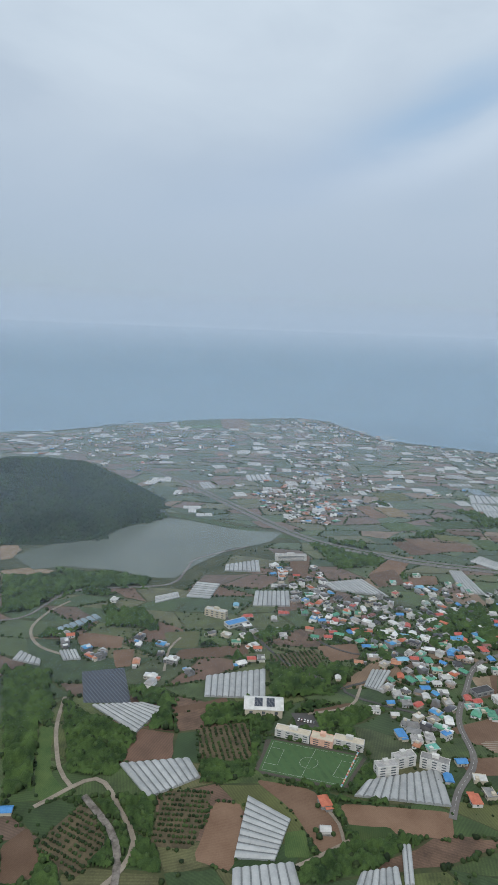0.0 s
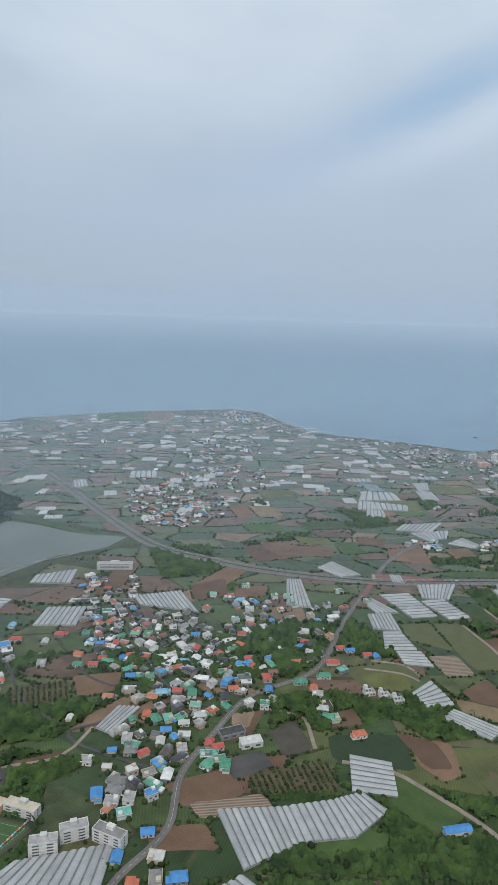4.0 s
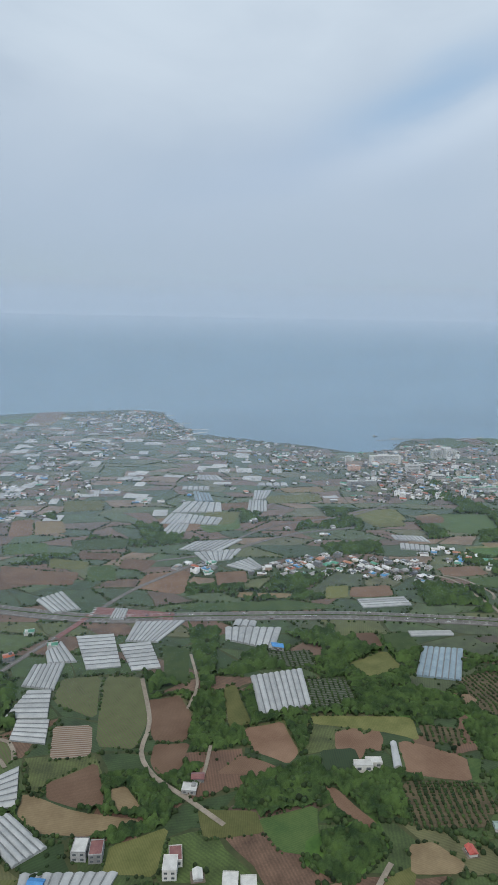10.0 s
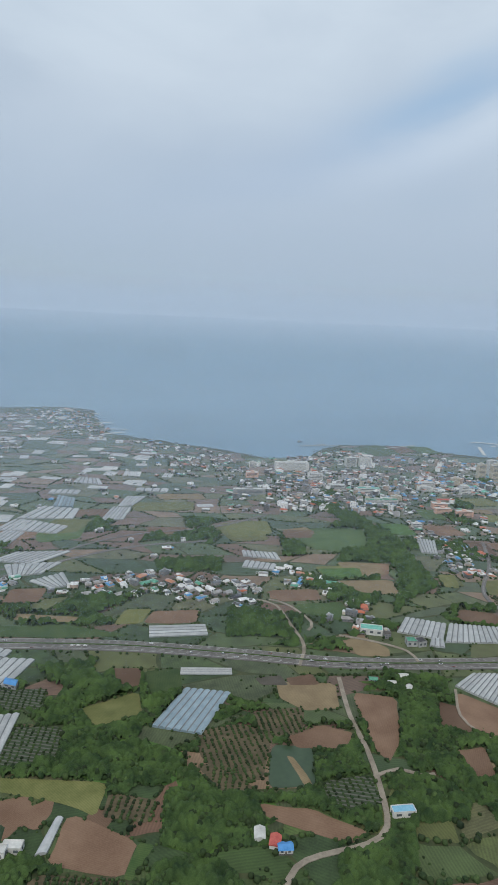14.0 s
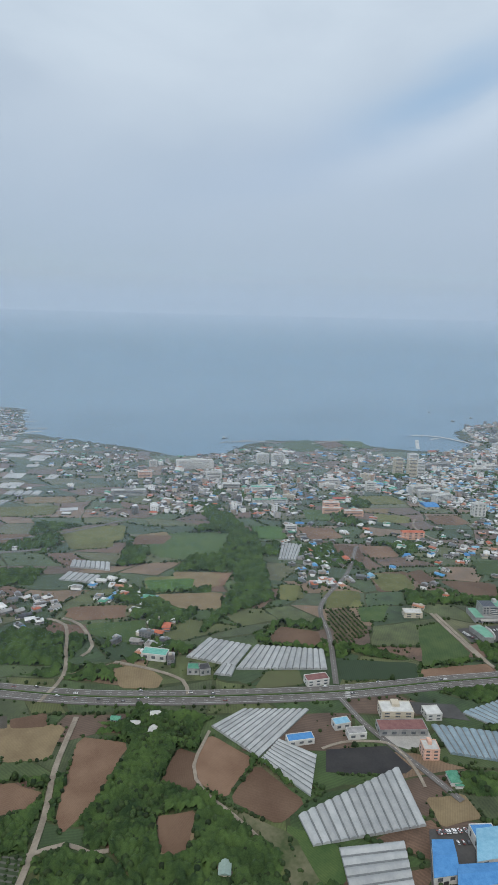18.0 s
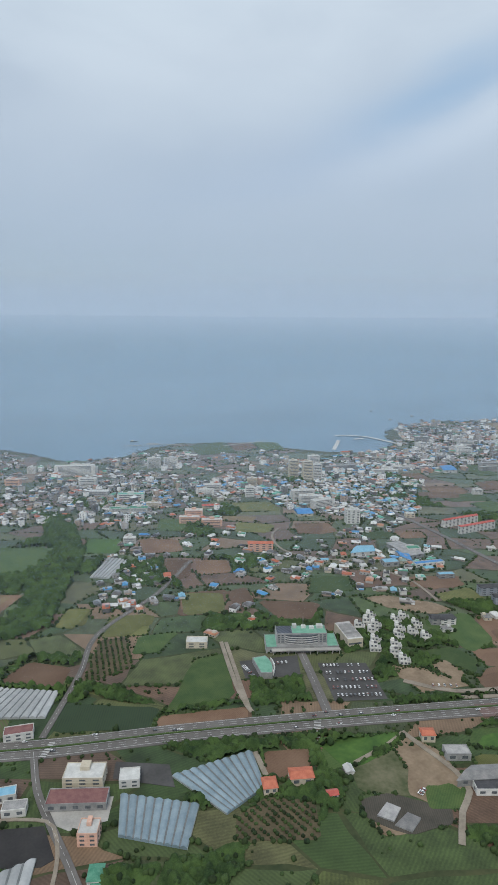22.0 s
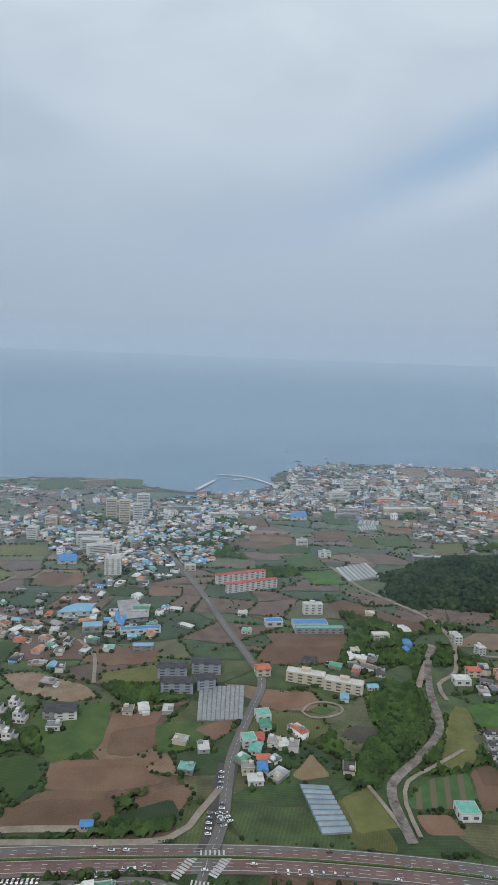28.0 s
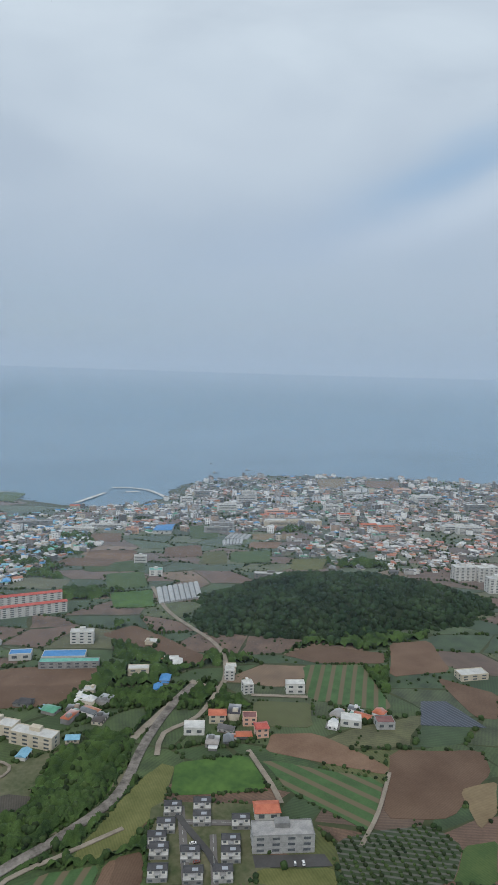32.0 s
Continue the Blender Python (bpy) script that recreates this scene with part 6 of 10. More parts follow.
def gable(bm, x0, x1, y0, y1, z, rise, hip=0.0):
    v = [bm.verts.new(p) for p in ((x0, y0, z), (x1, y0, z), (x1, y1, z), (x0, y1, z), (x0 + hip, (y0 + y1) / 2, z + rise), (x1 - hip, (y0 + y1) / 2, z + rise))]
    for q in ((0, 1, 5, 4), (2, 3, 4, 5), (1, 2, 5), (3, 0, 4), (3, 2, 1, 0)):
        bm.faces.new([v[i] for i in q])


def house_at(m, kind, roof, wall):
    """A small house; the first of its sort is built, the rest are copies."""
    key = (kind, roof, wall)
    if key in HOUSES:
        return copy_thing(HOUSES[key], m)
    w, d, h = ((5.4, 3.9, 1.6), (6.0, 4.7, 1.8), (4.8, 4.2, 3.0), (6.4, 4.7, 1.9), (4.2, 3.2, 1.4))[kind]
    thing = new("house")
    shape = "flat-roofed" if kind in (1, 2) else "pitched-roof"
    tagged(thing, "small %s %s house with %s roof" % (WALL_WORDS[wall], shape, ROOF_WORDS[roof]), "house", "village houses")
    bm = bmesh.new()
    box(bm, -w / 2, w / 2, -d / 2, d / 2, -0.2, h)
    if kind == 3:
        box(bm, -w / 2 - 1.6, -w / 2, -d / 2, d / 5, -0.2, h - 0.5)
    part("wall", bm, wall, thing)
    bm = bmesh.new()
    if kind in (1, 2):
        box(bm, -w / 2 - 0.2, w / 2 + 0.2, -d / 2 - 0.2, d / 2 + 0.2, h, h + 0.14)
    else:
        gable(bm, -w / 2 - 0.3, w / 2 + 0.3, -d / 2 - 0.3, d / 2 + 0.3, h, 0.95, 0.9 if kind == 3 else 0.0)
        if kind == 3:
            box(bm, -w / 2 - 1.8, -w / 2 - 0.32, -d / 2 - 0.2, d / 5 + 0.2, h - 0.5, h - 0.38)
    part("roof", bm, roof, thing)
    if kind in (1, 2):
        for x0, x1, y0, y1 in ((-w / 2 - 0.2, w / 2 + 0.2, -d / 2 - 0.2, -d / 2), (-w / 2 - 0.2, w / 2 + 0.2, d / 2, d / 2 + 0.2)):
            bm = bmesh.new()
            box(bm, x0, x1, y0, y1, h + 0.14, h + 0.42)
            part("parapet", bm, wall, thing)
        bm = bmesh.new()
        box(bm, w / 8, w / 2 - 0.5, 0.1, d / 2 - 0.3, h + 0.14, h + 1.1)
        part("stair_hut", bm, wall, thing)
    for x in (-w * 0.28, w * 0.24):
        share("window", pane_mesh(1.0, 0.8), thing, pose(x, -d / 2 - 0.02, h * 0.58))
    if kind in (1, 3):
        share("window", pane_mesh(1.0, 0.8), thing, pose(-w / 2 - 0.02, 0, h * 0.58, 0, 0, 90) if kind != 3 else pose(w / 2 + 0.02, 0, h * 0.58, 0, 0, 90))
    bm = bmesh.new()
    box(bm, -0.3, 0.25, -d / 2 - 0.06, -d / 2, 0, 1.05)
    part("door", bm, "bark", thing)
    thing.matrix_basis = m
    HOUSES[key] = thing
    return thing


YARDS = {"v": [], "f": []}
GARDEN = Grove()
VERGE = Grove()


def cottage(x, y, turn, kind, roof, wall):
    house_at(pose(x, y, 0.12, 0, 0, turn), kind, roof, wall)
    reserve([(x - 2, y - 2), (x + 2, y - 2), (x + 2, y + 2), (x - 2, y + 2)], TAKEN)
    k = len(YARDS["v"])
    YARDS["v"] += [(x + 3.8 * math.cos(radians(turn + q + 45)), y + 3.8 * math.sin(radians(turn + q + 45)), 0.12 + 0.00004 * k) for q in (0, 90, 180, 270)]
    YARDS["f"].append((k, k + 1, k + 2, k + 3))
    for _ in range(3):
        ga, gr = rng.uniform(0, 6.28), rng.uniform(3.4, 5.2)
        GARDEN.add(x + gr * math.cos(ga), y + gr * math.sin(ga), 0, rng.uniform(0.6, 1.5), rng.uniform(0.8, 1.2), "one")


FAR = {s: {"v": [], "f": [], "i": [], "n": 0} for s in (0, 1, 2)}
SPOTS = {}
COUNT = [0]
MIXES = (("green", "grey", "charcoal", "red", "grey", "blue", "charcoal", "orange", "charcoal", "grey", "pale", "maroon"), ("blue", "sky", "grey", "green", "pale", "blue", "teal", "orange", "grey"), ("red", "orange", "pale", "grey", "orange", "pale", "red"))


def far_house(x, y, a, w, d, h, style, pitched):
    """One far house: walls, windows and roof, gathered into a town's one mesh."""
    F = FAR[style]
    c, s = math.cos(a), math.sin(a)
    V, Q, I = [], [], []

    def quad(pts, mat):
        n = F["n"] + len(V)
        V.extend((x + px * c - py * s, y + px * s + py * c, pz) for px, py, pz in pts)
        Q.append((n, n + 1, n + 2, n + 3))
        I.append(mat)

    def prism(x0, x1, y0, y1, z0, z1, mat):
        n = F["n"] + len(V)
        V.extend((x + px * c - py * s, y + px * s + py * c, pz) for px, py, pz in ((x0, y0, z0), (x1, y0, z0), (x1, y1, z0), (x0, y1, z0), (x0, y0, z1), (x1, y0, z1), (x1, y1, z1), (x0, y1, z1)))
        for q in ((4, 5, 6, 7), (0, 1, 5, 4), (1, 2, 6, 5), (2, 3, 7, 6), (3, 0, 4, 7)):
            Q.append(tuple(n + k for k in q))
            I.append(mat)

    prism(-w / 2, w / 2, -d / 2, d / 2, -0.2, h, 0)
    if pitched:
        n = F["n"] + len(V)
        o = 0.25
        V.extend((x + px * c - py * s, y + px * s + py * c, pz) for px, py, pz in ((-w / 2 - o, -d / 2 - o, h), (w / 2 + o, -d / 2 - o, h), (w / 2 + o, d / 2 + o, h), (-w / 2 - o, d / 2 + o, h), (-w / 2 - o, 0, h + 1.0), (w / 2 + o, 0, h + 1.0)))
        V.extend((x + px * c, y + px * s, h) for px in (w / 2 + o, -w / 2 - o))
        for q in ((0, 1, 5, 4), (2, 3, 4, 5), (1, 6, 2, 5), (3, 7, 0, 4)):
            Q.append(tuple(n + k for k in q))
            I.append(1)
    else:
        prism(-w / 2 - 0.15, w / 2 + 0.15, -d / 2 - 0.15, d / 2 + 0.15, h, h + 0.25, 1)
        if w > 4:
            prism(w * 0.05, w * 0.35, -d * 0.1, d * 0.35, h + 0.25, h + 1.2, 0)
    if w > 4.5 and (x * 7.3 + y * 3.1) % 1 < 0.55:          # a lower wing or lean-to
        side = 1 if (x * 3.7) % 1 < 0.5 else -1
        prism(side * w / 2 - 0.6, side * w / 2 + 1.6 * side + 0.6, -d * 0.45, d * 0.2, -0.2, h * 0.72, 0) if side > 0 else prism(-w / 2 - 2.2, -w / 2 + 0.6, -d * 0.45, d * 0.2, -0.2, h * 0.72, 0)
        prism(*((w / 2 + 0.02, w / 2 + 2.35) if side > 0 else (-w / 2 - 2.35, -w / 2 - 0.02)), -d * 0.48, d * 0.23, h * 0.72, h * 0.72 + 0.2, 1)
    for fl in range(max(1, int(h / 1.6))):
        z = 0.55 + fl * 1.6
        for k in range(max(2, int(w / 1.9))):
            u = -w / 2 + (k + 0.5) * w / max(2, int(w / 1.9))
            quad(((u - 0.45, -d / 2 - 0.03, z), (u + 0.45, -d / 2 - 0.03, z), (u + 0.45, -d / 2 - 0.03, z + 0.75), (u - 0.45, -d / 2 - 0.03, z + 0.75)), 2)
        for k in (-1, 1):
            quad(((-w / 2 - 0.03, k * d / 4 + 0.4, z), (-w / 2 - 0.03, k * d / 4 - 0.4, z), (-w / 2 - 0.03, k * d / 4 - 0.4, z + 0.75), (-w / 2 - 0.03, k * d / 4 + 0.4, z + 0.75)), 2)
    F["v"] += V
    F["f"] += Q
    F["i"] += I
    F["n"] += len(V)




def village(n, style, *poly):
    xs, ys = [p[0] for p in poly], [p[1] for p in poly]
    base = rng.uniform(0, 90)
    made, tries = 0, 0
    while made < n and tries < n * 14:
        tries += 1
        x, y = rng.uniform(min(xs), max(xs)), rng.uniform(min(ys), max(ys))
        far = y > 520
        gap = 6.6 if y < 480 else 5.6 if n < 180 else 6.2
        cell = (int(x // gap), int(y // gap))
        if not inside(x, y, poly) or not on_land(x, y) or any((cell[0] + i, cell[1] + j) in SPOTS and math.hypot(SPOTS[cell[0] + i, cell[1] + j][0] - x, SPOTS[cell[0] + i, cell[1] + j][1] - y) < gap for i in (-1, 0, 1) for j in (-1, 0, 1)) or taken(x, y, 2.6):
            continue
        if n >= 180 and noise.noise(Vector((x * 0.022, y * 0.022, 3))) < -0.22:
            if rng.random() < 0.5:
                GARDEN.add(x, y, 0, rng.uniform(0.9, 2.0), rng.uniform(0.8, 1.2), "far")
            continue
        SPOTS[cell] = (x, y)
        made += 1
        a = base + rng.choice((0, 90, 180, 270)) + rng.normal(0, 9) + 12 * math.sin(x * 0.03)
        mix = MIXES[style]
        if y < 470 and COUNT[0] < 52:
            COUNT[0] += 1
            wall = ("wall_white", "wall_grey", "wall_cream", "wall_white")[int(rng.integers(0, 4))]
            house_at(pose(x, y, 0.1, 0, 0, a), int(rng.integers(0, 5)), mix[int(rng.integers(0, len(mix)))], wall)
        else:
            tall = rng.random() ** 4 * (6 if far and n > 100 else 2)
            far_house(x, y, radians(a), rng.uniform(4.0, 8.0 if n < 180 else 8.5), rng.uniform(3.4, 5.4 if n < 180 else 6.5), 1.5 + tall, style, rng.random() < 0.45 and tall < 1.2)
        k = len(YARDS["v"])
        r = rng.uniform(3.2, 4.6) if n < 180 else rng.uniform(4.5, 7.0)
        YARDS["v"] += [(x + r * math.cos(radians(a + q + 45)), y + r * math.sin(radians(a + q + 45)), 0.09 + 0.00004 * k) for q in (0, 90, 180, 270)]
        YARDS["f"].append((k, k + 1, k + 2, k + 3))
        for _ in range(int(rng.integers(3, 8)) if n < 180 else int(rng.integers(0, 3))):
            ga, gr = rng.uniform(0, 6.28), rng.uniform(3.4, 5.0)
            if not taken(x + gr * math.cos(ga), y + gr * math.sin(ga), 0.5):
                GARDEN.add(x + gr * math.cos(ga), y + gr * math.sin(ga), 0, rng.uniform(0.6, 1.5), rng.uniform(0.8, 1.2), "one" if y < 300 else "far")


def block(a, b, depth, height, wall, roof, floors):
    """A larger building on a front edge a-b: walls, roof, parapet, windows floor by floor, roof hut."""
    a, b = Vector(a), Vector(b)
    w = (b - a).length
    ang = math.degrees(math.atan2(b.y - a.y, b.x - a.x))
    thing = new("apartment_building" if floors > 3 else "building")
    shape = "pitched" if roof in ("orange", "red") or (roof == "charcoal" and floors > 1 and (a.y + b.y) / 2 + depth / 2 < 480) else "flat"
    tagged(thing, "%s %d-storey building with %s %s roof" % (WALL_WORDS[wall], floors, shape, ROOF_WORDS[roof]), "building", "larger buildings")
    mid = (a + b) / 2 + Vector((-(b - a).y, (b - a).x)).normalized() * depth / 2
    reserve([tuple(mid + Vector((u * (b - a).x - v * (b - a).y, u * (b - a).y + v * (b - a).x)) / w) for u, v in ((-w / 2, -depth / 2), (w / 2, -depth / 2), (w / 2, depth / 2), (-w / 2, depth / 2))], TAKEN)
    thing.matrix_basis = pose(mid.x, mid.y, 0.15, 0, 0, ang)
    d, height, far = depth, height * 0.82, mid.y > 480
    bm = bmesh.new()
    box(bm, -w / 2, w / 2, -d / 2, d / 2, -0.3, height)
    part("wall", bm, wall, thing)
    bm = bmesh.new()
    if shape == "pitched" or (roof == "charcoal" and floors > 1 and not far):
        gable(bm, -w / 2 - 0.4, w / 2 + 0.4, -d / 2 - 0.4, d / 2 + 0.4, height, 1.0, 0.8)
        part("roof", bm, roof, thing)
    else:
        box(bm, -w / 2 + 0.15, w / 2 - 0.15, -d / 2 + 0.15, d / 2 - 0.15, height, height + 0.08)
        part("roof", bm, roof, thing)
        for x0, x1, y0, y1 in ((-w / 2, w / 2, -d / 2, -d / 2 + 0.2), (-w / 2, w / 2, d / 2 - 0.2, d / 2), (-w / 2, -w / 2 + 0.2, -d / 2 + 0.2, d / 2 - 0.2), (w / 2 - 0.2, w / 2, -d / 2 + 0.2, d / 2 - 0.2))[:2 if far else 4]:
            bm = bmesh.new()
            box(bm, x0, x1, y0, y1, height - 0.01, height + 0.4)
            part("parapet", bm, wall, thing)
        if floors > 2:
            bm = bmesh.new()
            box(bm, -w * 0.12, w * 0.12, 0, d / 2 - 0.4, height + 0.08, height + 1.6)
            part("roof_hut", bm, wall, thing)
    fh = height / floors
    nb = 1 if far else max(2, int(w / 4.0))
    me = pane_mesh((0.82 if far else 0.46) * w / nb, fh * (0.34 if far else 0.42))
    side = pane_mesh(0.9, fh * 0.46)
    for fl in range(floors):
        z = fh * (fl + 0.55)
        for k in range(nb):
            share("window", me, thing, pose(-w / 2 + (k + 0.5) * w / nb, -d / 2 - 0.02, z))
        for y in () if far else (0,) if d < 7 else (-d / 4, d / 4):
            share("window", side, thing, pose(-w / 2 - 0.02, y, z, 0, 0, 90))
            share("window", side, thing, pose(w / 2 + 0.02, y, z, 0, 0, 90))
        if floors > 2 and fl and not far:
            bm = bmesh.new()
            box(bm, -w / 2 - 0.03, w / 2 + 0.03, -d / 2 - 0.1, -d / 2, fh * fl - 0.05, fh * fl + 0.05)
            part("floor_band", bm, wall, thing)


def gymnasium():
    """School hall: cream walls under a white barrel roof with two banks of solar panels."""
    a, b, c, d = (-491.9, 286.6), (-473.0, 278.7), (-468.2, 290.2), (-487.1, 298.1)
    shed(a, b, c, d, 4.6, "wall_cream", "pale", arch=True)
    turn = math.degrees(math.atan2(b[1] - a[1], b[0] - a[0]))
    for side in (0.36, 0.68):
        bank = tagged(new("solar_bank"), "dark solar panels lying on a white barrel roof", "solar panels")
        p = Vector(a).lerp(Vector(b), side).lerp(Vector(d).lerp(Vector(c), side), 0.3)
        bank.matrix_basis = pose(p.x, p.y, 6.98, 0, 0, turn) @ pose(0, 0, 0, 21, 0, 0)
        for i in range(3):
            for k in range(2):
                bm = bmesh.new()
                box(bm, -0.72, 0.72, -1.3, 1.3, -0.1, 0.02)
                part("solar_panel", bm, "solar", bank).matrix_basis = pose(-1.5 + 1.5 * i, -1.35 + 2.7 * k, 0)


# ---- woods ----
WOODS = Grove()


CANOPY = {}


def in_poly(gx, gy, P):
    """Which points of a grid lie inside a polygon."""
    into = np.zeros(gx.shape, bool)
    for (ax, ay), (bx, by) in zip(P, list(P[1:]) + list(P[:1])):
        into ^= ((ay > gy) != (by > gy)) & (gx < (bx - ax) * (gy - ay) / (by - ay if by != ay else 1e-9) + ax)
    return into


def wood(n, *poly):
    """A close wood: a canopy of many overlapping crowns, and single trees standing out of it. n: a wish for its number of trees."""
    P = np.array(poly)
    lo, hi = P.min(0) - 1, P.max(0) + 1
    near = P[:, 1].mean() < 300
    step = 0.62 if near else 1.1
    gx, gy = np.meshgrid(np.arange(lo[0], hi[0], step), np.arange(lo[1], hi[1], step), indexing="ij")
    gx, gy = gx + rng.uniform(-0.2, 0.2, gx.shape) * step, gy + rng.uniform(-0.2, 0.2, gx.shape) * step
    wob = 1.6 * np.sin(gx * 0.31 + 1.3 * np.sin(gy * 0.23)) + 1.1 * np.sin(gy * 0.57 + gx * 0.2)
    rim = np.full(gx.shape, 99.0)
    for (ax, ay), (bx, by) in zip(P, np.roll(P, -1, 0)):
        t = np.clip(((gx - ax) * (bx - ax) + (gy - ay) * (by - ay)) / ((bx - ax) ** 2 + (by - ay) ** 2), 0, 1)
        rim = np.minimum(rim, np.hypot(gx - ax - t * (bx - ax), gy - ay - t * (by - ay)))
    inner = np.where(in_poly(gx, gy, [tuple(p) for p in poly]), rim, -rim) + wob * 0.5
    for b, other in TAKEN if n else TAKEN + BARE:
        if b[0] < hi[0] and b[1] > lo[0] and b[2] < hi[1] and b[3] > lo[1]:
            inner[in_poly(gx, gy, other)] = -9.0
    area = step * step * (inner > 0).sum()
    z = 0.14 + 0.12 * rng.random(gx.shape)
    spots = np.argwhere(inner > 0.4)
    if len(spots) < 6:
        return
    for i, j in spots[rng.integers(0, len(spots), int(area / (3.0 if near else 7.0)))]:
        x, y = gx[i, j], gy[i, j]
        r = rng.uniform(0.8, 2.1) * (1 if near else 1.4)
        top = r * rng.uniform(0.8, 1.9)
        if noise.noise(Vector((x * 0.06, y * 0.06, 1))) < -0.28:
            top *= 0.35
        k = int(r / step) + 1
        a, b, c, d = max(i - k, 0), i + k + 1, max(j - k, 0), j + k + 1
        q = ((gx[a:b, c:d] - x) ** 2 + (gy[a:b, c:d] - y) ** 2) / (r * r)
        z[a:b, c:d] = np.maximum(z[a:b, c:d], top * np.sqrt(np.clip(1 - q, 0, 1)))
        if rng.random() < 0.14:
            WOODS.add(x, y, top * 0.3, r * 0.7, rng.uniform(0.9, 1.4), "one" if near else "far")
    z = np.where(z > 0.3, z + rng.uniform(-0.3, 0.3, z.shape), z) * np.clip(0.35 + inner * 0.4, 0.1, 1)
    keep = inner > 0
    num = np.arange(gx.size).reshape(gx.shape)
    full = keep[:-1, :-1] & keep[1:, :-1] & keep[1:, 1:] & keep[:-1, 1:]
    f = np.stack([num[:-1, :-1][full], num[1:, :-1][full], num[1:, 1:][full], num[:-1, 1:][full]], 1)
    if not len(f):
        return
    used, back = np.unique(f, return_inverse=True)
    C = CANOPY.setdefault(int(P[:, 0].mean() // 120), [[], [], 0])
    C[0].append(np.stack([gx.ravel(), gy.ravel(), z.ravel()], 1)[used])
    C[1].append(back.reshape(-1, 4) + C[2])
    C[2] += len(used)


def build_orchards():
    for kind, poly in ORCHARDS:
        g = Grove()
        o, u = Vector(poly[0]), (Vector(poly[1]) - Vector(poly[0])).normalized()
        v = Vector((-u.y, u.x))
        xs, ys = [p[0] for p in poly], [p[1] for p in poly]
        for i in range(-40, 41):
            for j in range(-60, 61):
                p = o + u * i * 2.9 + v * j * 1.7 + Vector(rng.uniform(-0.25, 0.25, 2))
                if min(xs) < p.x < max(xs) and min(ys) < p.y < max(ys) and inside(p.x, p.y, poly) and rng.random() < 0.93:
                    g.add(p.x, p.y, 0, rng.uniform(0.55, 0.85), rng.uniform(0.8, 1.0), "one" if kind == "orchard" else "far")
        g.lay("orchard_trees", "leaf", "rows of small dark green orchard trees", "orchard")


def hill(cx, cy, rx, ry, h, turn, n, label):
    """A wooded hill: a mound under a close cover of trees."""
    c, s = math.cos(radians(turn)), math.sin(radians(turn))

    def edge(t):
        return 0.9 + 0.09 * math.sin(2 * t + cx) + 0.07 * math.sin(3 * t + 1.7 * cx) + 0.05 * math.sin(7 * t + cx)

    def top(u, v):
        r = math.hypot(u, v) / edge(math.atan2(v, u))
        e = max(0.0, 1 - r * r)
        return h * e ** 1.25 * (1 + 0.22 * noise.noise(Vector((u * 2.2, v * 2.2, cx)))) - 0.5

    verts, faces = [], []
    m = 34
    for i in range(m + 1):
        for j in range(m + 1):
            u, v = -1.1 + 2.2 * i / m, -1.1 + 2.2 * j / m
            verts.append((cx + u * rx * c - v * ry * s, cy + u * rx * s + v * ry * c, top(u, v)))
    for i in range(m):
        for j in range(m):
            a = i * (m + 1) + j
            faces.append((a, a + m + 1, a + m + 2, a + 1))
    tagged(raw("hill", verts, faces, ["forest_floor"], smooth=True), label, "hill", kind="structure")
    g = Grove()
    while n:
        u, v = rng.uniform(-1, 1, 2)
        if math.hypot(u, v) > edge(math.atan2(v, u)) + 0.12 * noise.noise(Vector((u * 6, v * 6, 0))):
            continue
        n -= 1
        g.add(cx + u * rx * c - v * ry * s, cy + u * rx * s + v * ry * c, top(u, v) - 0.4, rng.uniform(0.9, 2.4) if h > 40 else 0.7 + 1.9 * rng.random() ** 2.2, rng.uniform(0.8, 1.35), "one" if h < 40 and rng.random() < 0.5 else "far")
    g.lay("hill_trees", "leaf_dark", "dense dark green pines covering the hill", "forest")


# ---- cars ----
def car_at(m):
    if "car" in HOUSES:
        return copy_thing(HOUSES["car"], m)
    thing = new("car")
    tagged(thing, "small parked passenger car on asphalt", "car", "cars")
    bm = bmesh.new()
    box(bm, -1.1, 1.1, -0.43, 0.43, 0.13, 0.44)
    bmesh.ops.bevel(bm, geom=bm.edges[:], offset=0.07, segments=1, affect="EDGES")
    part("body", bm, "car_paint", thing)
    bm = bmesh.new()
    v = [bm.verts.new(p) for p in ((-0.85, -0.4, 0.43), (0.6, -0.4, 0.43), (0.6, 0.4, 0.43), (-0.85, 0.4, 0.43), (-0.6, -0.33, 0.68), (0.25, -0.33, 0.68), (0.25, 0.33, 0.68), (-0.6, 0.33, 0.68))]
    for q in ((0, 1, 5, 4), (1, 2, 6, 5), (2, 3, 7, 6), (3, 0, 4, 7)):
        bm.faces.new([v[i] for i in q])
    part("windows", bm, "glass", thing, "dark window glass")
    bm = bmesh.new()
    box(bm, -0.6, 0.25, -0.33, 0.33, 0.675, 0.71)
    part("roof", bm, "car_paint", thing)
    wheel = bmesh.new()
    bmesh.ops.create_cone(wheel, cap_ends=True, segments=10, radius1=0.16, radius2=0.16, depth=0.1, matrix=Matrix.Rotation(radians(90), 4, "X"))
    me = bpy.data.meshes.new("wheel")
    wheel.to_mesh(me)
    wheel.free()
    me.materials.append(M["tyre"])
    for x in (-0.68, 0.68):
        for y in (-0.4, 0.4):
            share("wheel", me, thing, pose(x, y, 0.16))
    thing.matrix_basis = m
    HOUSES["car"] = thing
    return thing


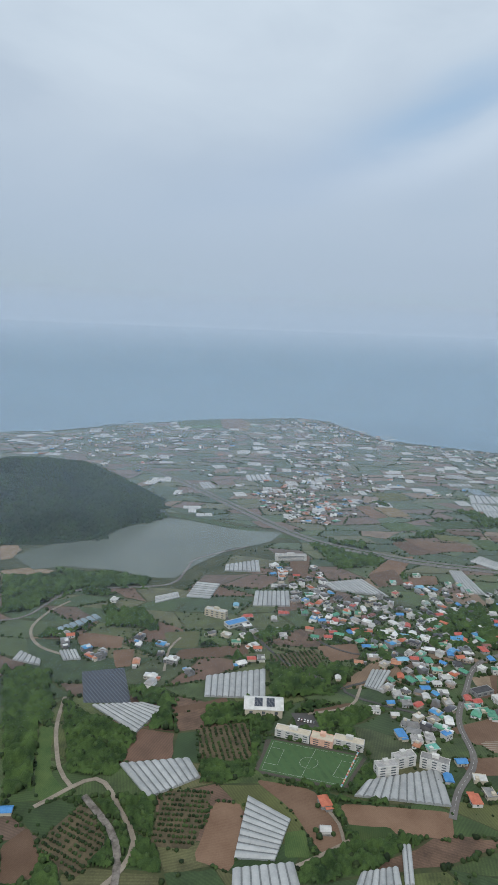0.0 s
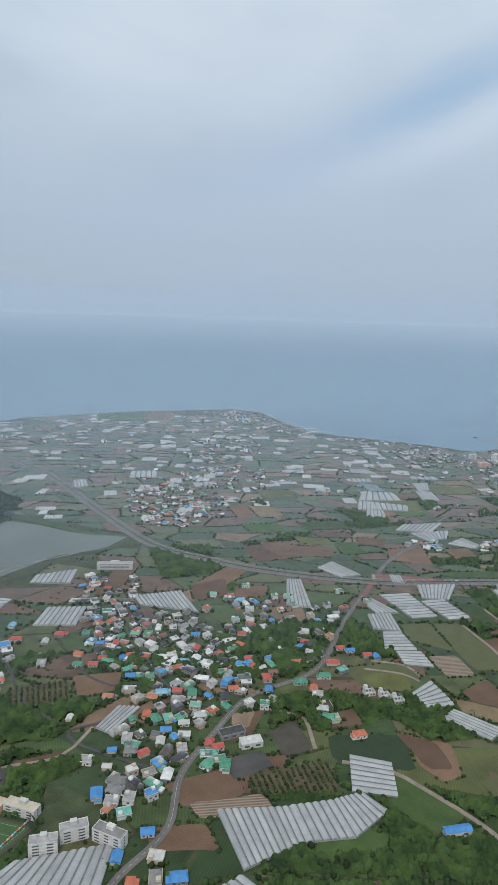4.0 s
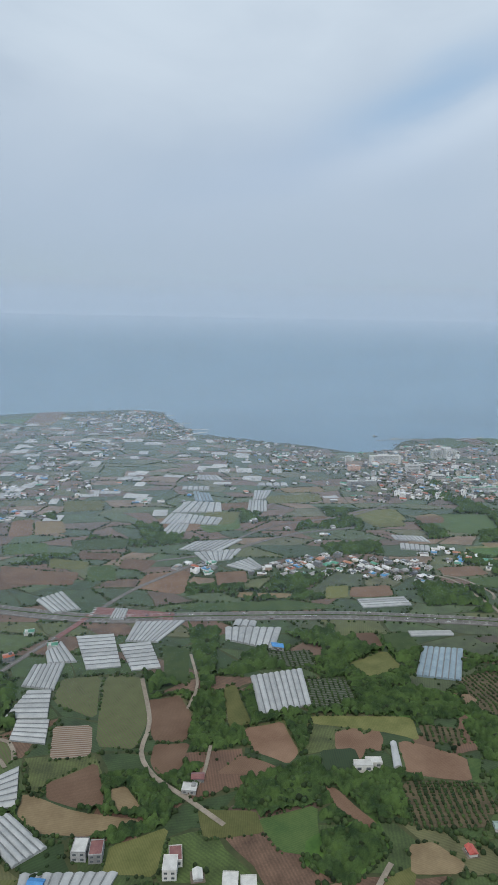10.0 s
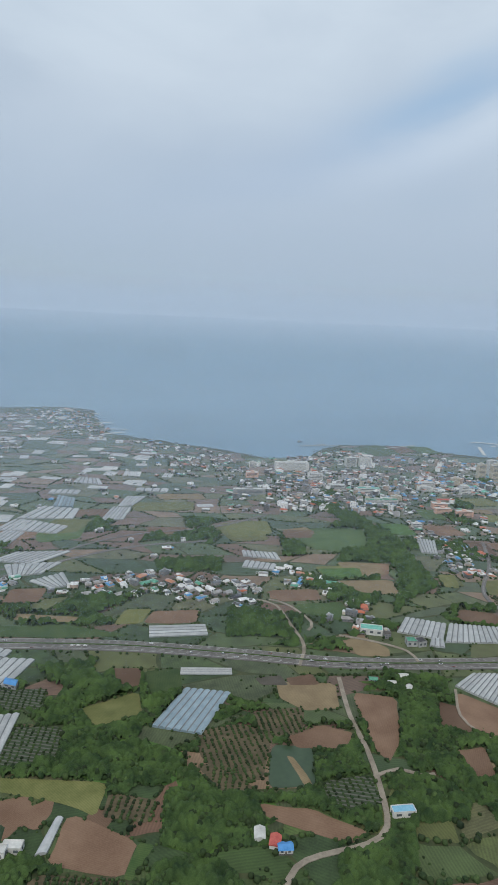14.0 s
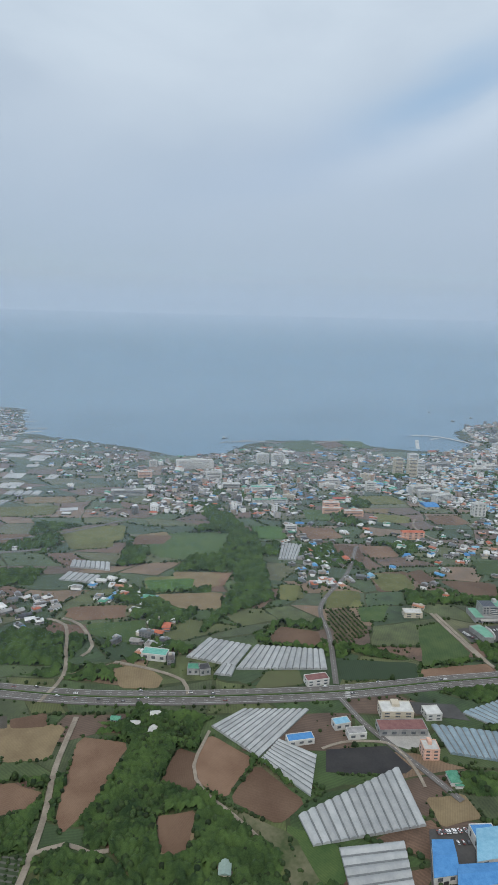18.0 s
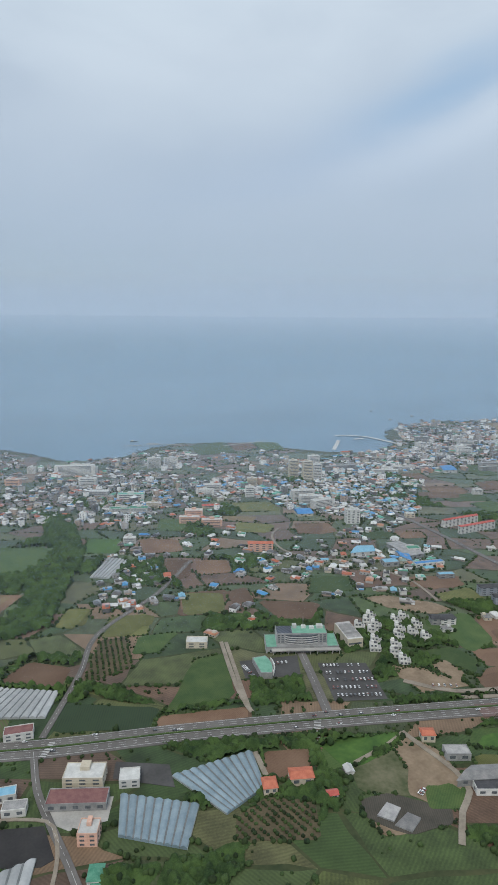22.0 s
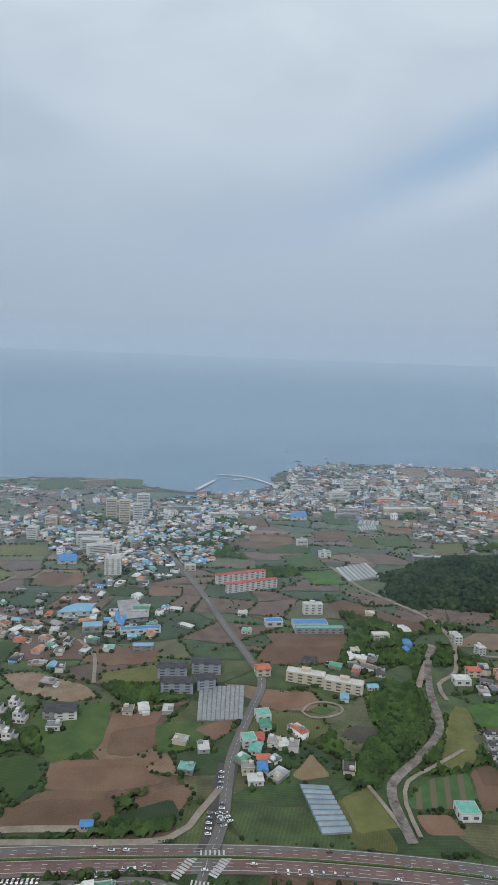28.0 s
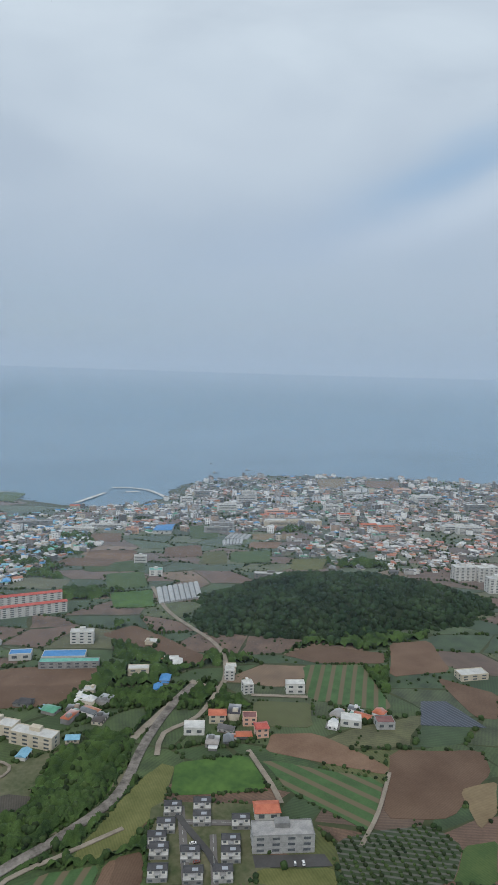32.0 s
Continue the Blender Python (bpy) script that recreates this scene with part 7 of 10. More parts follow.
def cars(n, a, b):
    a, b = Vector(a), Vector(b)
    ang = math.degrees(math.atan2((b - a).y, (b - a).x)) + 90
    for i in range(n):
        if rng.random() < 0.86:
            p = a.lerp(b, (i + 0.5) / n)
            car_at(pose(p.x, p.y, 0.62, 0, 0, ang + rng.normal(0, 3)))


def shed(a, b, c, d, h, wall, roof, arch=False):
    """A low hall on four corners, its ridge along a-b, under a shallow gable or a barrel roof."""
    a, b, c, d = (Vector((*p, 0)) for p in (a, b, c, d))
    mid = (a + b + c + d) / 4
    low = h < 1
    thing = new("foundation" if low else "sports_hall" if arch else "warehouse")
    tagged(thing, "grey concrete building foundation on bare dirt" if low else "%s hall with %s %s roof" % (WALL_WORDS[wall], ROOF_WORDS[roof], "rounded" if arch else "shallow pitched"), "foundation" if low else "building", "halls and sheds")
    thing.location = mid + Vector((0, 0, 0.1))
    reserve([(p.x, p.y) for p in (a, b, c, d)], TAKEN)
    a, b, c, d = (p - mid for p in (a, b, c, d))
    bm = bmesh.new()
    slab(bm, [p.xy for p in (a, b, c, d)], -0.3, h)
    part("wall", bm, wall, thing)
    n = 10 if arch else 2
    rise = 0.04 if low else 2.6 if arch else 0.9
    bm = bmesh.new()
    o = 0.0 if low else 0.03
    rows = []
    for i in range(n + 1):
        f = -o + (1 + 2 * o) * i / n
        p, q = a.lerp(d, f), b.lerp(c, f)
        z = h + 0.05 + rise * math.sin(math.pi * i / n)
        rows.append([bm.verts.new((*p.lerp(q, -o).xy, z)), bm.verts.new((*p.lerp(q, 1 + o).xy, z))])
    for r, t in zip(rows, rows[1:]):
        bm.faces.new((r[0], r[1], t[1], t[0]))
    bm.faces.new([r[0] for r in rows])
    bm.faces.new([r[1] for r in rows])
    bm.faces.new((rows[0][0], rows[0][1], rows[-1][1], rows[-1][0]))
    bmesh.ops.recalc_face_normals(bm, faces=bm.faces)
    part("roof", bm, roof, thing)
    if not low:
        ang = math.degrees(math.atan2((b - a).y, (b - a).x))
        w = (b - a).length
        for k in range(max(2, int(w / 6))):
            p = a.lerp(b, (k + 0.5) / max(2, int(w / 6)))
            share("window", pane_mesh(1.8, h * 0.35), thing, Matrix.Translation((p.x, p.y, h * 0.62)) @ Matrix.Rotation(radians(ang), 4, "Z"))
        p = a.lerp(b, 0.5)
        bm = bmesh.new()
        box(bm, -0.9, 0.9, -0.05, 0.02, 0, h * 0.4)
        part("door", bm, "charcoal", thing).matrix_basis = Matrix.Translation((p.x, p.y, 0)) @ Matrix.Rotation(radians(ang), 4, "Z")


def tyre_row(a, b, n):
    """Half-buried painted tyres along the edge of the school pitch."""
    a, b = Vector(a), Vector(b)
    meshes = []
    for colour in ("orange", "wall_white", "sky", "red", "wall_cream"):
        bm = bmesh.new()
        ring = []
        for k in range(10):
            t = math.pi * k / 9
            ring.append([bm.verts.new((r * math.cos(t), y, 0.15 + r * math.sin(t))) for r, y in ((0.65, -0.3), (0.65, 0.3), (0.35, 0.3), (0.35, -0.3))])
        for r, q in zip(ring, ring[1:]):
            for i in range(4):
                bm.faces.new((r[i], r[(i + 1) % 4], q[(i + 1) % 4], q[i]))
        bmesh.ops.recalc_face_normals(bm, faces=bm.faces)
        me = bpy.data.meshes.new("painted_tyre")
        bm.to_mesh(me)
        bm.free()
        me.materials.append(M[colour])
        meshes.append((me, colour))
    ang = math.atan2((b - a).y, (b - a).x)
    for i in range(n):
        me, colour = meshes[i % 5]
        p = a.lerp(b, i / n)
        ob = new("painted_tyre", me)
        word = {"orange": "orange", "wall_white": "white", "sky": "pale blue", "red": "red", "wall_cream": "cream"}[colour]
        tagged(ob, "half-buried %s painted tyre beside the pitch" % word, "tyre", "painted tyres")
        ob.matrix_basis = Matrix.Translation((p.x, p.y, 0.1)) @ Matrix.Rotation(ang, 4, "Z")


# larger buildings
gymnasium()
block((-483.0, 266.5), (-469.0, 255.0), 5, 4.6, "wall_white", "wall_cream", 3)
block((-468.5, 254.8), (-459.6, 247.4), 6, 4.2, "wall_pink", "wall_cream", 3)
block((-457.9, 249.5), (-446.3, 239.9), 5, 4.6, "wall_white", "wall_cream", 3)
block((-449.7, 221.9), (-439.0, 220.0), 5, 6.5, "wall_white", "grey", 4)
block((-437.7, 223.9), (-426.5, 223.5), 5, 6.5, "wall_white", "grey", 4)
block((-425.7, 221.9), (-416.2, 212.1), 5, 6.5, "wall_white", "grey", 4)
block((-380.0, 496.9), (-352.5, 488.0), 5, 6, "wall_white", "grey", 4)
block((-475.4, 410.2), (-463.6, 398.9), 5, 6, "wall_cream", "pale", 3)
block((-465.9, 384.2), (-449.8, 387.2), 7, 3, "wall_white", "blue", 1)
block((-208.2, 208.8), (-203.0, 206.7), 7, 5, "wall_grey", "pale", 2)
block((-202.2, 205.5), (-197.4, 204.0), 7, 4.5, "wall_grey", "maroon", 2)
block((-178.7, 188.6), (-173.8, 186.7), 7, 5, "wall_white", "pale", 2)
block((-174.9, 192.9), (-170.1, 191.6), 7, 3.5, "wall_white", "maroon", 1)
block((-160.7, 175.1), (-155.5, 172.8), 6, 5, "wall_white", "pale", 2)
block((-155.1, 171.0), (-149.7, 169.0), 6, 5, "wall_white", "pale", 2)
block((-77.2, 211.6), (-70.3, 208.9), 4, 3, "wall_white", "pale", 1)
block((-83.8, 211.0), (-76.0, 208.1), 4, 4, "wall_white", "pale", 1)
block((69.5, 178.1), (78.9, 175.7), 4, 3, "wall_white", "sky", 1)
block((235.8, 224.0), (250.3, 218.7), 9, 5.5, "wall_cream", "pale", 3)
block((256.1, 216.6), (263.7, 214.6), 7, 4, "wall_white", "pale", 2)
block((228.7, 214.6), (249.9, 207.5), 8, 3.5, "wall_grey", "maroon", 1)
block((237.9, 194.4), (244.4, 192.0), 7, 6, "wall_pink", "pale", 3)
block((211.3, 224.9), (219.1, 224.0), 5, 3.5, "wall_white", "sky", 1)
block((213.8, 217.0), (222.2, 215.1), 5, 3.5, "wall_white", "grey", 1)
block((186.1, 222.1), (198.1, 220.2), 5, 3, "wall_white", "blue", 1)
block((215.0, 260.8), (227.1, 259.4), 6, 4, "wall_white", "maroon", 2)
block((159.6, 292.3), (165.5, 290.1), 6, 4, "wall_grey", "green", 1)
block((165.8, 289.0), (171.5, 288.5), 6, 4, "wall_grey", "charcoal", 1)
block((225.8, 146.9), (234.1, 144.3), 9, 5, "wall_white", "blue", 1)
block((139.9, 315.5), (152.0, 308.2), 7, 4.5, "wall_white", "teal", 1)
block((509.9, 305.9), (524.4, 302.0), 6, 7, "wall_blue", "charcoal", 4)
block((527.9, 306.1), (542.0, 300.9), 6, 7, "wall_blue", "charcoal", 4)
block((508.2, 290.5), (523.3, 286.2), 6, 7, "wall_blue", "charcoal", 4)
block((526.1, 288.3), (535.0, 287.0), 6, 7, "wall_blue", "charcoal", 4)
block((580.1, 430.3), (619.2, 432.7), 4, 8, "wall_white", "red", 5)
block((581.9, 410.8), (620.8, 413.4), 4, 8, "wall_white", "red", 5)
block((572.1, 285.7), (588.4, 274.5), 6, 6, "wall_cream", "pale", 3)
block((587.2, 272.5), (602.9, 261.1), 6, 6, "wall_cream", "pale", 3)
block((602.4, 343.4), (623.5, 338.0), 8, 3.5, "wall_white", "blue", 1)
block((600.7, 336.1), (629.4, 328.6), 5, 4, "wall_grey", "teal", 2)
block((586.7, 350.0), (597.6, 348.1), 6, 4, "wall_white", "blue", 1)
block((478.7, 371.0), (490.1, 368.9), 8, 4, "wall_grey", "sky", 1)
block((499.8, 362.2), (523.4, 359.4), 5, 3, "wall_white", "blue", 1)
block((502.6, 339.0), (513.9, 336.0), 5, 3.5, "wall_grey", "sky", 2)
block((511.0, 387.5), (521.1, 385.0), 7, 5, "wall_white", "green", 2)
block((504.2, 469.7), (516.2, 466.9), 8, 15, "wall_white", "pale", 8)
block((496.9, 519.0), (518.4, 519.2), 8, 10, "wall_white", "pale", 6)
block((527.3, 639.3), (537.9, 637.4), 7, 25, "wall_cream", "pale", 12)
block((538.1, 625.6), (549.2, 623.6), 7, 26, "wall_cream", "pale", 12)
block((552.3, 627.7), (562.5, 625.9), 7, 20, "wall_white", "pale", 9)
block((562.0, 658.1), (575.1, 655.9), 7, 24, "wall_white", "pale", 12)
shed((472.7, 504.5), (486.9, 501.1), (487.4, 517.4), (475.2, 518.7), 2.5, "wall_cream", "blue", arch=True)
block((618.2, 362.6), (630.5, 359.5), 5, 8, "wall_white", "pale", 4)
block((559.2, 293.1), (566.7, 292.3), 6, 5, "wall_cream", "orange", 2)
block((275.0, 743.1), (319.8, 733.3), 8, 13, "wall_white", "pale", 8)
block((384.3, 743.8), (400.2, 740.4), 8, 15, "wall_white", "pale", 9)
block((403.1, 736.2), (420.0, 732.5), 8, 15, "wall_white", "pale", 9)
block((177.4, 644.5), (213.3, 635.6), 8, 7, "wall_grey", "pale", 4)
block((490.5, 553.4), (513.1, 549.3), 8, 12, "wall_white", "pale", 7)
block((363.6, 522.2), (380.6, 516.0), 6, 7, "wall_pink", "pale", 4)
block((380.1, 508.0), (397.3, 501.7), 6, 7, "wall_pink", "pale", 4)
block((395.8, 435.8), (414.3, 429.0), 6, 8, "wall_pink", "orange", 4)
block((307.3, 486.9), (316.8, 483.4), 5, 6, "wall_white", "pale", 3)
block((453.6, 283.7), (461.1, 280.9), 6, 5, "wall_grey", "charcoal", 2)
block((428.0, 167.7), (440.8, 163.5), 7, 6.5, "wall_white", "charcoal", 4)
block((446.7, 166.4), (454.2, 164.4), 7, 6.5, "wall_white", "charcoal", 4)
block((455.3, 176.5), (469.1, 174.8), 6, 6, "wall_white", "green", 3)
block((465.7, 167.3), (473.7, 164.7), 6, 6, "wall_grey", "blue", 3)
block((467.1, 157.4), (482.5, 153.4), 9, 6, "wall_white", "green", 2)
block((454.5, 150.6), (472.4, 144.8), 7, 5.5, "wall_white", "charcoal", 3)
block((488.6, 152.1), (495.9, 150.5), 8, 6, "wall_white", "green", 2)
block((382.3, 197.4), (387.6, 195.3), 5, 4, "wall_cream", "orange", 1)
block((384.4, 184.1), (394.0, 180.5), 6, 3.5, "wall_grey", "grey", 1)
block((382.6, 164.1), (394.9, 159.4), 9, 3, "wall_white", "charcoal", 1)
block((396.2, 158.9), (402.8, 157.0), 6, 3, "wall_white", "green", 1)
block((388.7, 148.5), (395.7, 146.2), 7, 4, "wall_white", "pale", 1)
block((318.4, 194.0), (327.2, 191.5), 6, 4, "wall_cream", "orange", 1)
block((306.9, 193.4), (312.0, 192.2), 6, 3.5, "wall_cream", "orange", 1)
block((309.3, 309.7), (320.3, 305.5), 7, 4, "wall_cream", "pale", 2)
block((658.4, 186.1), (677.3, 180.8), 7, 7, "wall_grey", "grey", 3)
block((664.6, 199.5), (672.7, 197.4), 6, 3.5, "wall_white", "orange", 1)
block((905.7, 399.0), (921.8, 394.7), 8, 13, "wall_white", "pale", 9)
block((922.5, 391.7), (939.4, 390.0), 8, 13, "wall_white", "pale", 9)
block((911.2, 368.0), (927.3, 363.6), 8, 13, "wall_white", "pale", 9)
block((667.5, 262.3), (674.5, 260.1), 5, 4.5, "wall_cream", "orange", 2)
block((680.7, 255.8), (686.4, 254.0), 5, 4.5, "wall_pink", "maroon", 2)
block((682.8, 245.3), (688.0, 244.5), 5, 5, "wall_pink", "red", 2)
block((654.9, 256.8), (663.1, 254.2), 6, 3.5, "wall_white", "pale", 1)
block((690.5, 281.4), (695.3, 281.0), 5, 5.5, "wall_white", "pale", 3)
block((709.9, 276.0), (718.4, 273.3), 5, 5.5, "wall_white", "pale", 2)
block((686.3, 297.4), (690.9, 296.0), 5, 6, "wall_white", "pale", 3)
block((720.9, 243.2), (728.7, 238.9), 6, 3.5, "wall_white", "pale", 1)
block((734.7, 236.0), (742.2, 233.7), 6, 3.5, "wall_grey", "maroon", 1)
block((757.4, 441.8), (781.0, 432.6), 6, 6, "wall_grey", "pale", 3)
block((799.7, 261.5), (814.9, 259.4), 7, 3.5, "wall_cream", "pale", 2)
block((592.1, 174.5), (599.6, 172.1), 7, 3.5, "wall_white", "teal", 1)
block((544.7, 254.5), (551.3, 253.7), 6, 3.5, "wall_white", "teal", 1)
block((532.0, 237.6), (538.0, 237.1), 6, 4, "wall_white", "teal", 2)
block((-356.6, 260.5), (-343.6, 260.6), 6, 2.8, "wall_grey", "charcoal", 1)
block((-349.7, 251.0), (-338.9, 249.9), 6, 3, "wall_white", "pale", 1)
block((458.5, 280.5), (468.0, 279.3), 6, 5, "wall_white", "charcoal", 3)
block((459.5, 178.1), (469.4, 175.5), 6, 4.5, "wall_white", "green", 2)
# taller buildings of the coastal town
block((771.8, 600.7), (795.3, 595.2), 8, 9, "wall_grey", "grey", 4)
block((847.9, 642.4), (872.5, 637.0), 8, 10, "wall_pink", "pale", 4)
block((834.4, 609.1), (891.3, 596.1), 8, 6.5, "wall_grey", "pale", 3)
block((807.3, 688.1), (829.6, 683.4), 8, 9, "wall_white", "pale", 4)
block((846.7, 731.7), (870.8, 726.9), 8, 10, "wall_white", "grey", 4)
block((1073.5, 686.0), (1103.9, 679.9), 8, 8, "wall_white", "pale", 3)
block((1002.4, 539.2), (1042.6, 529.8), 8, 7, "wall_white", "pale", 3)
block((930.7, 661.9), (948.8, 658.1), 8, 8, "wall_white", "pale", 4)
block((923.2, 614.0), (936.9, 611.0), 8, 8, "wall_white", "orange", 3)
block((922.7, 565.4), (939.0, 561.6), 8, 7, "wall_pink", "orange", 3)
block((935.9, 552.4), (952.1, 548.6), 8, 7, "wall_pink", "orange", 3)
block((1105.7, 624.7), (1130.2, 619.5), 8, 9, "wall_grey", "pale", 4)
block((777.2, 738.5), (791.8, 735.5), 8, 9, "wall_white", "pale", 4)
block((805.9, 778.3), (825.1, 774.6), 8, 9, "wall_grey", "pale", 4)
block((1003.1, 744.4), (1026.4, 739.9), 8, 7, "wall_white", "pale", 3)
block((1086.6, 750.4), (1109.6, 746.0), 8, 7, "wall_pink", "pale", 3)
block((492.7, 542.4), (515.1, 534.4), 8, 9, "wall_white", "pale", 5)
block((324.9, 615.7), (350.0, 606.8), 8, 7, "wall_white", "teal", 3)
block((416.8, 619.3), (434.6, 613.1), 8, 8, "wall_white", "pale", 4)
block((373.7, 539.2), (389.1, 533.7), 8, 7, "wall_pink", "pale", 3)
block((328.2, 567.4), (343.9, 561.8), 8, 6, "wall_white", "green", 3)
block((295.8, 688.2), (313.9, 681.9), 8, 9, "wall_white", "pale", 4)
block((220.7, 714.7), (235.7, 709.4), 8, 8, "wall_pink", "pale", 4)
block((450.7, 582.7), (459.4, 579.6), 8, 12, "wall_white", "pale", 5)


def town_house(x, y, turn, first=[]):
    """A white terraced house, half built: two shifted storeys, roof terraces and open windows."""
    m = pose(x, y, 0.12, 0, 0, turn)
    reserve([(x - 3, y - 2.6), (x + 3, y - 2.6), (x + 3, y + 2.6), (x - 3, y + 2.6)], TAKEN)
    if first:
        return copy_thing(first[0], m)
    thing = tagged(new("town_house"), "white-rendered two-storey terraced house with roof terraces", "house", "new terraced houses")
    for name, b, mat in (("lower_storey", (-3.0, 3.0, -2.3, 2.3, -0.2, 1.9), "wall_white"), ("upper_storey", (-3.0, 1.0, -1.2, 2.3, 1.9, 3.9), "wall_white"), ("stair_hut", (-2.6, -0.9, 0.4, 2.2, 3.9, 4.9), "wall_white"), ("terrace", (1.05, 2.85, -2.15, 2.15, 1.9, 1.96), "grey"), ("roof", (-0.85, 0.85, -1.05, 2.15, 3.9, 3.96), "charcoal")):
        bm = bmesh.new()
        box(bm, *b)
        part(name, bm, mat, thing)
    for x0, x1, y0, y1, z in ((1.0, 3.0, -2.3, -2.15, 1.9), (2.85, 3.0, -2.15, 2.3, 1.9), (-3.0, 1.0, -2.3, -2.15, 1.9), (-3.0, 1.0, -1.2, -1.05, 3.9)):
        bm = bmesh.new()
        box(bm, x0, x1, y0, y1, z, z + 0.4)
        part("parapet", bm, "wall_white", thing)
    for px, py, pz in ((-1.9, -2.32, 0.95), (0.3, -2.32, 0.95), (2.0, -2.32, 0.95), (-1.9, -1.22, 2.9), (0.0, -1.22, 2.9)):
        share("window", pane_mesh(1.1, 1.0), thing, pose(px, py, pz))
    thing.matrix_basis = m
    first.append(thing)
    return thing


for x, y in ((411.2, 295.7), (419.2, 299.2), (424.6, 304.2), (421.2, 293.4), (415.3, 287.8), (410.9, 277.4), (406.4, 271.4), (418.5, 269.4), (413.5, 262.2), (413.5, 254.2), (435.6, 294.1), (442.6, 296.4), (444.3, 285.6), (431.7, 284.6), (426.2, 277.8), (436.3, 278.4), (440.1, 270.9)):
    town_house(x, y, -24)
for x, y in ((-264.5, 270.5), (-258.0, 265.0), (-253.5, 258.5)):
    town_house(x, y, -8)


def estate_house(x, y, turn, first=[]):
    """A two-storey house of a small estate: white and grey floors, pale terrace, dark grey roof with solar panels."""
    m = pose(x, y, 0.12, 0, 0, turn)
    reserve([(x - 3.2, y - 3), (x + 3.2, y - 3), (x + 3.2, y + 3), (x - 3.2, y + 3)], TAKEN)
    if first:
        return copy_thing(first[0], m)
    thing = tagged(new("estate_house"), "white and grey two-storey estate house with dark grey roof", "house", "estate houses")
    for name, b, mat in (("lower_storey", (-3.0, 3.0, -2.2, 2.0, -0.2, 1.4), "wall_grey"), ("upper_storey", (-2.9, 2.9, -0.8, 2.0, 1.4, 2.8), "wall_white"), ("terrace", (-2.9, 2.9, -2.1, -0.82, 1.4, 1.46), "pale"), ("bay", (-0.9, 0.7, -2.2, -0.8, 1.46, 2.5), "wall_white"), ("bay_roof", (-1.0, 0.8, -2.3, -0.8, 2.5, 2.58), "grey")):
        bm = bmesh.new()
        box(bm, *b)
        part(name, bm, mat, thing)
    bm = bmesh.new()
    gable(bm, -3.1, 3.1, -1.05, 2.2, 2.8, 0.75, 0.3)
    part("roof", bm, "charcoal", thing)
    bm = bmesh.new()
    box(bm, -0.9, 0.9, -0.45, 0.45, 0.0, 0.06)
    part("solar_panel", bm, "wall_blue", thing).matrix_basis = pose(0.6, -0.2, 3.26, 25, 0, 0)
    for px, py, pz, w in ((-1.9, -2.22, 0.7, 1.2), (1.7, -2.22, 0.7, 1.2), (-2.0, -0.82, 2.1, 0.9), (1.8, -0.82, 2.1, 0.9), (-0.1, -2.22, 1.95, 1.0)):
        share("window", pane_mesh(w, 0.7), thing, pose(px, py, pz))
    thing.matrix_basis = m
    first.append(thing)
    return thing


for x, y in ((639.6, 212.7), (635.5, 205.3), (631.3, 200.1), (630.9, 195.1), (628.6, 186.6), (649.6, 211.4), (647.6, 204.9), (659.4, 199.4), (639.7, 190.7), (638.3, 182.5), (653.2, 191.5), (651.5, 186.7), (646.8, 180.2)):
    estate_house(x, y, -17)
road("asphalt", 2.2, (640.5, 215.0), (641.5, 206.0), (645.6, 190.5), (646.0, 180.0), name="estate_lane", label="dark asphalt lane between estate houses")


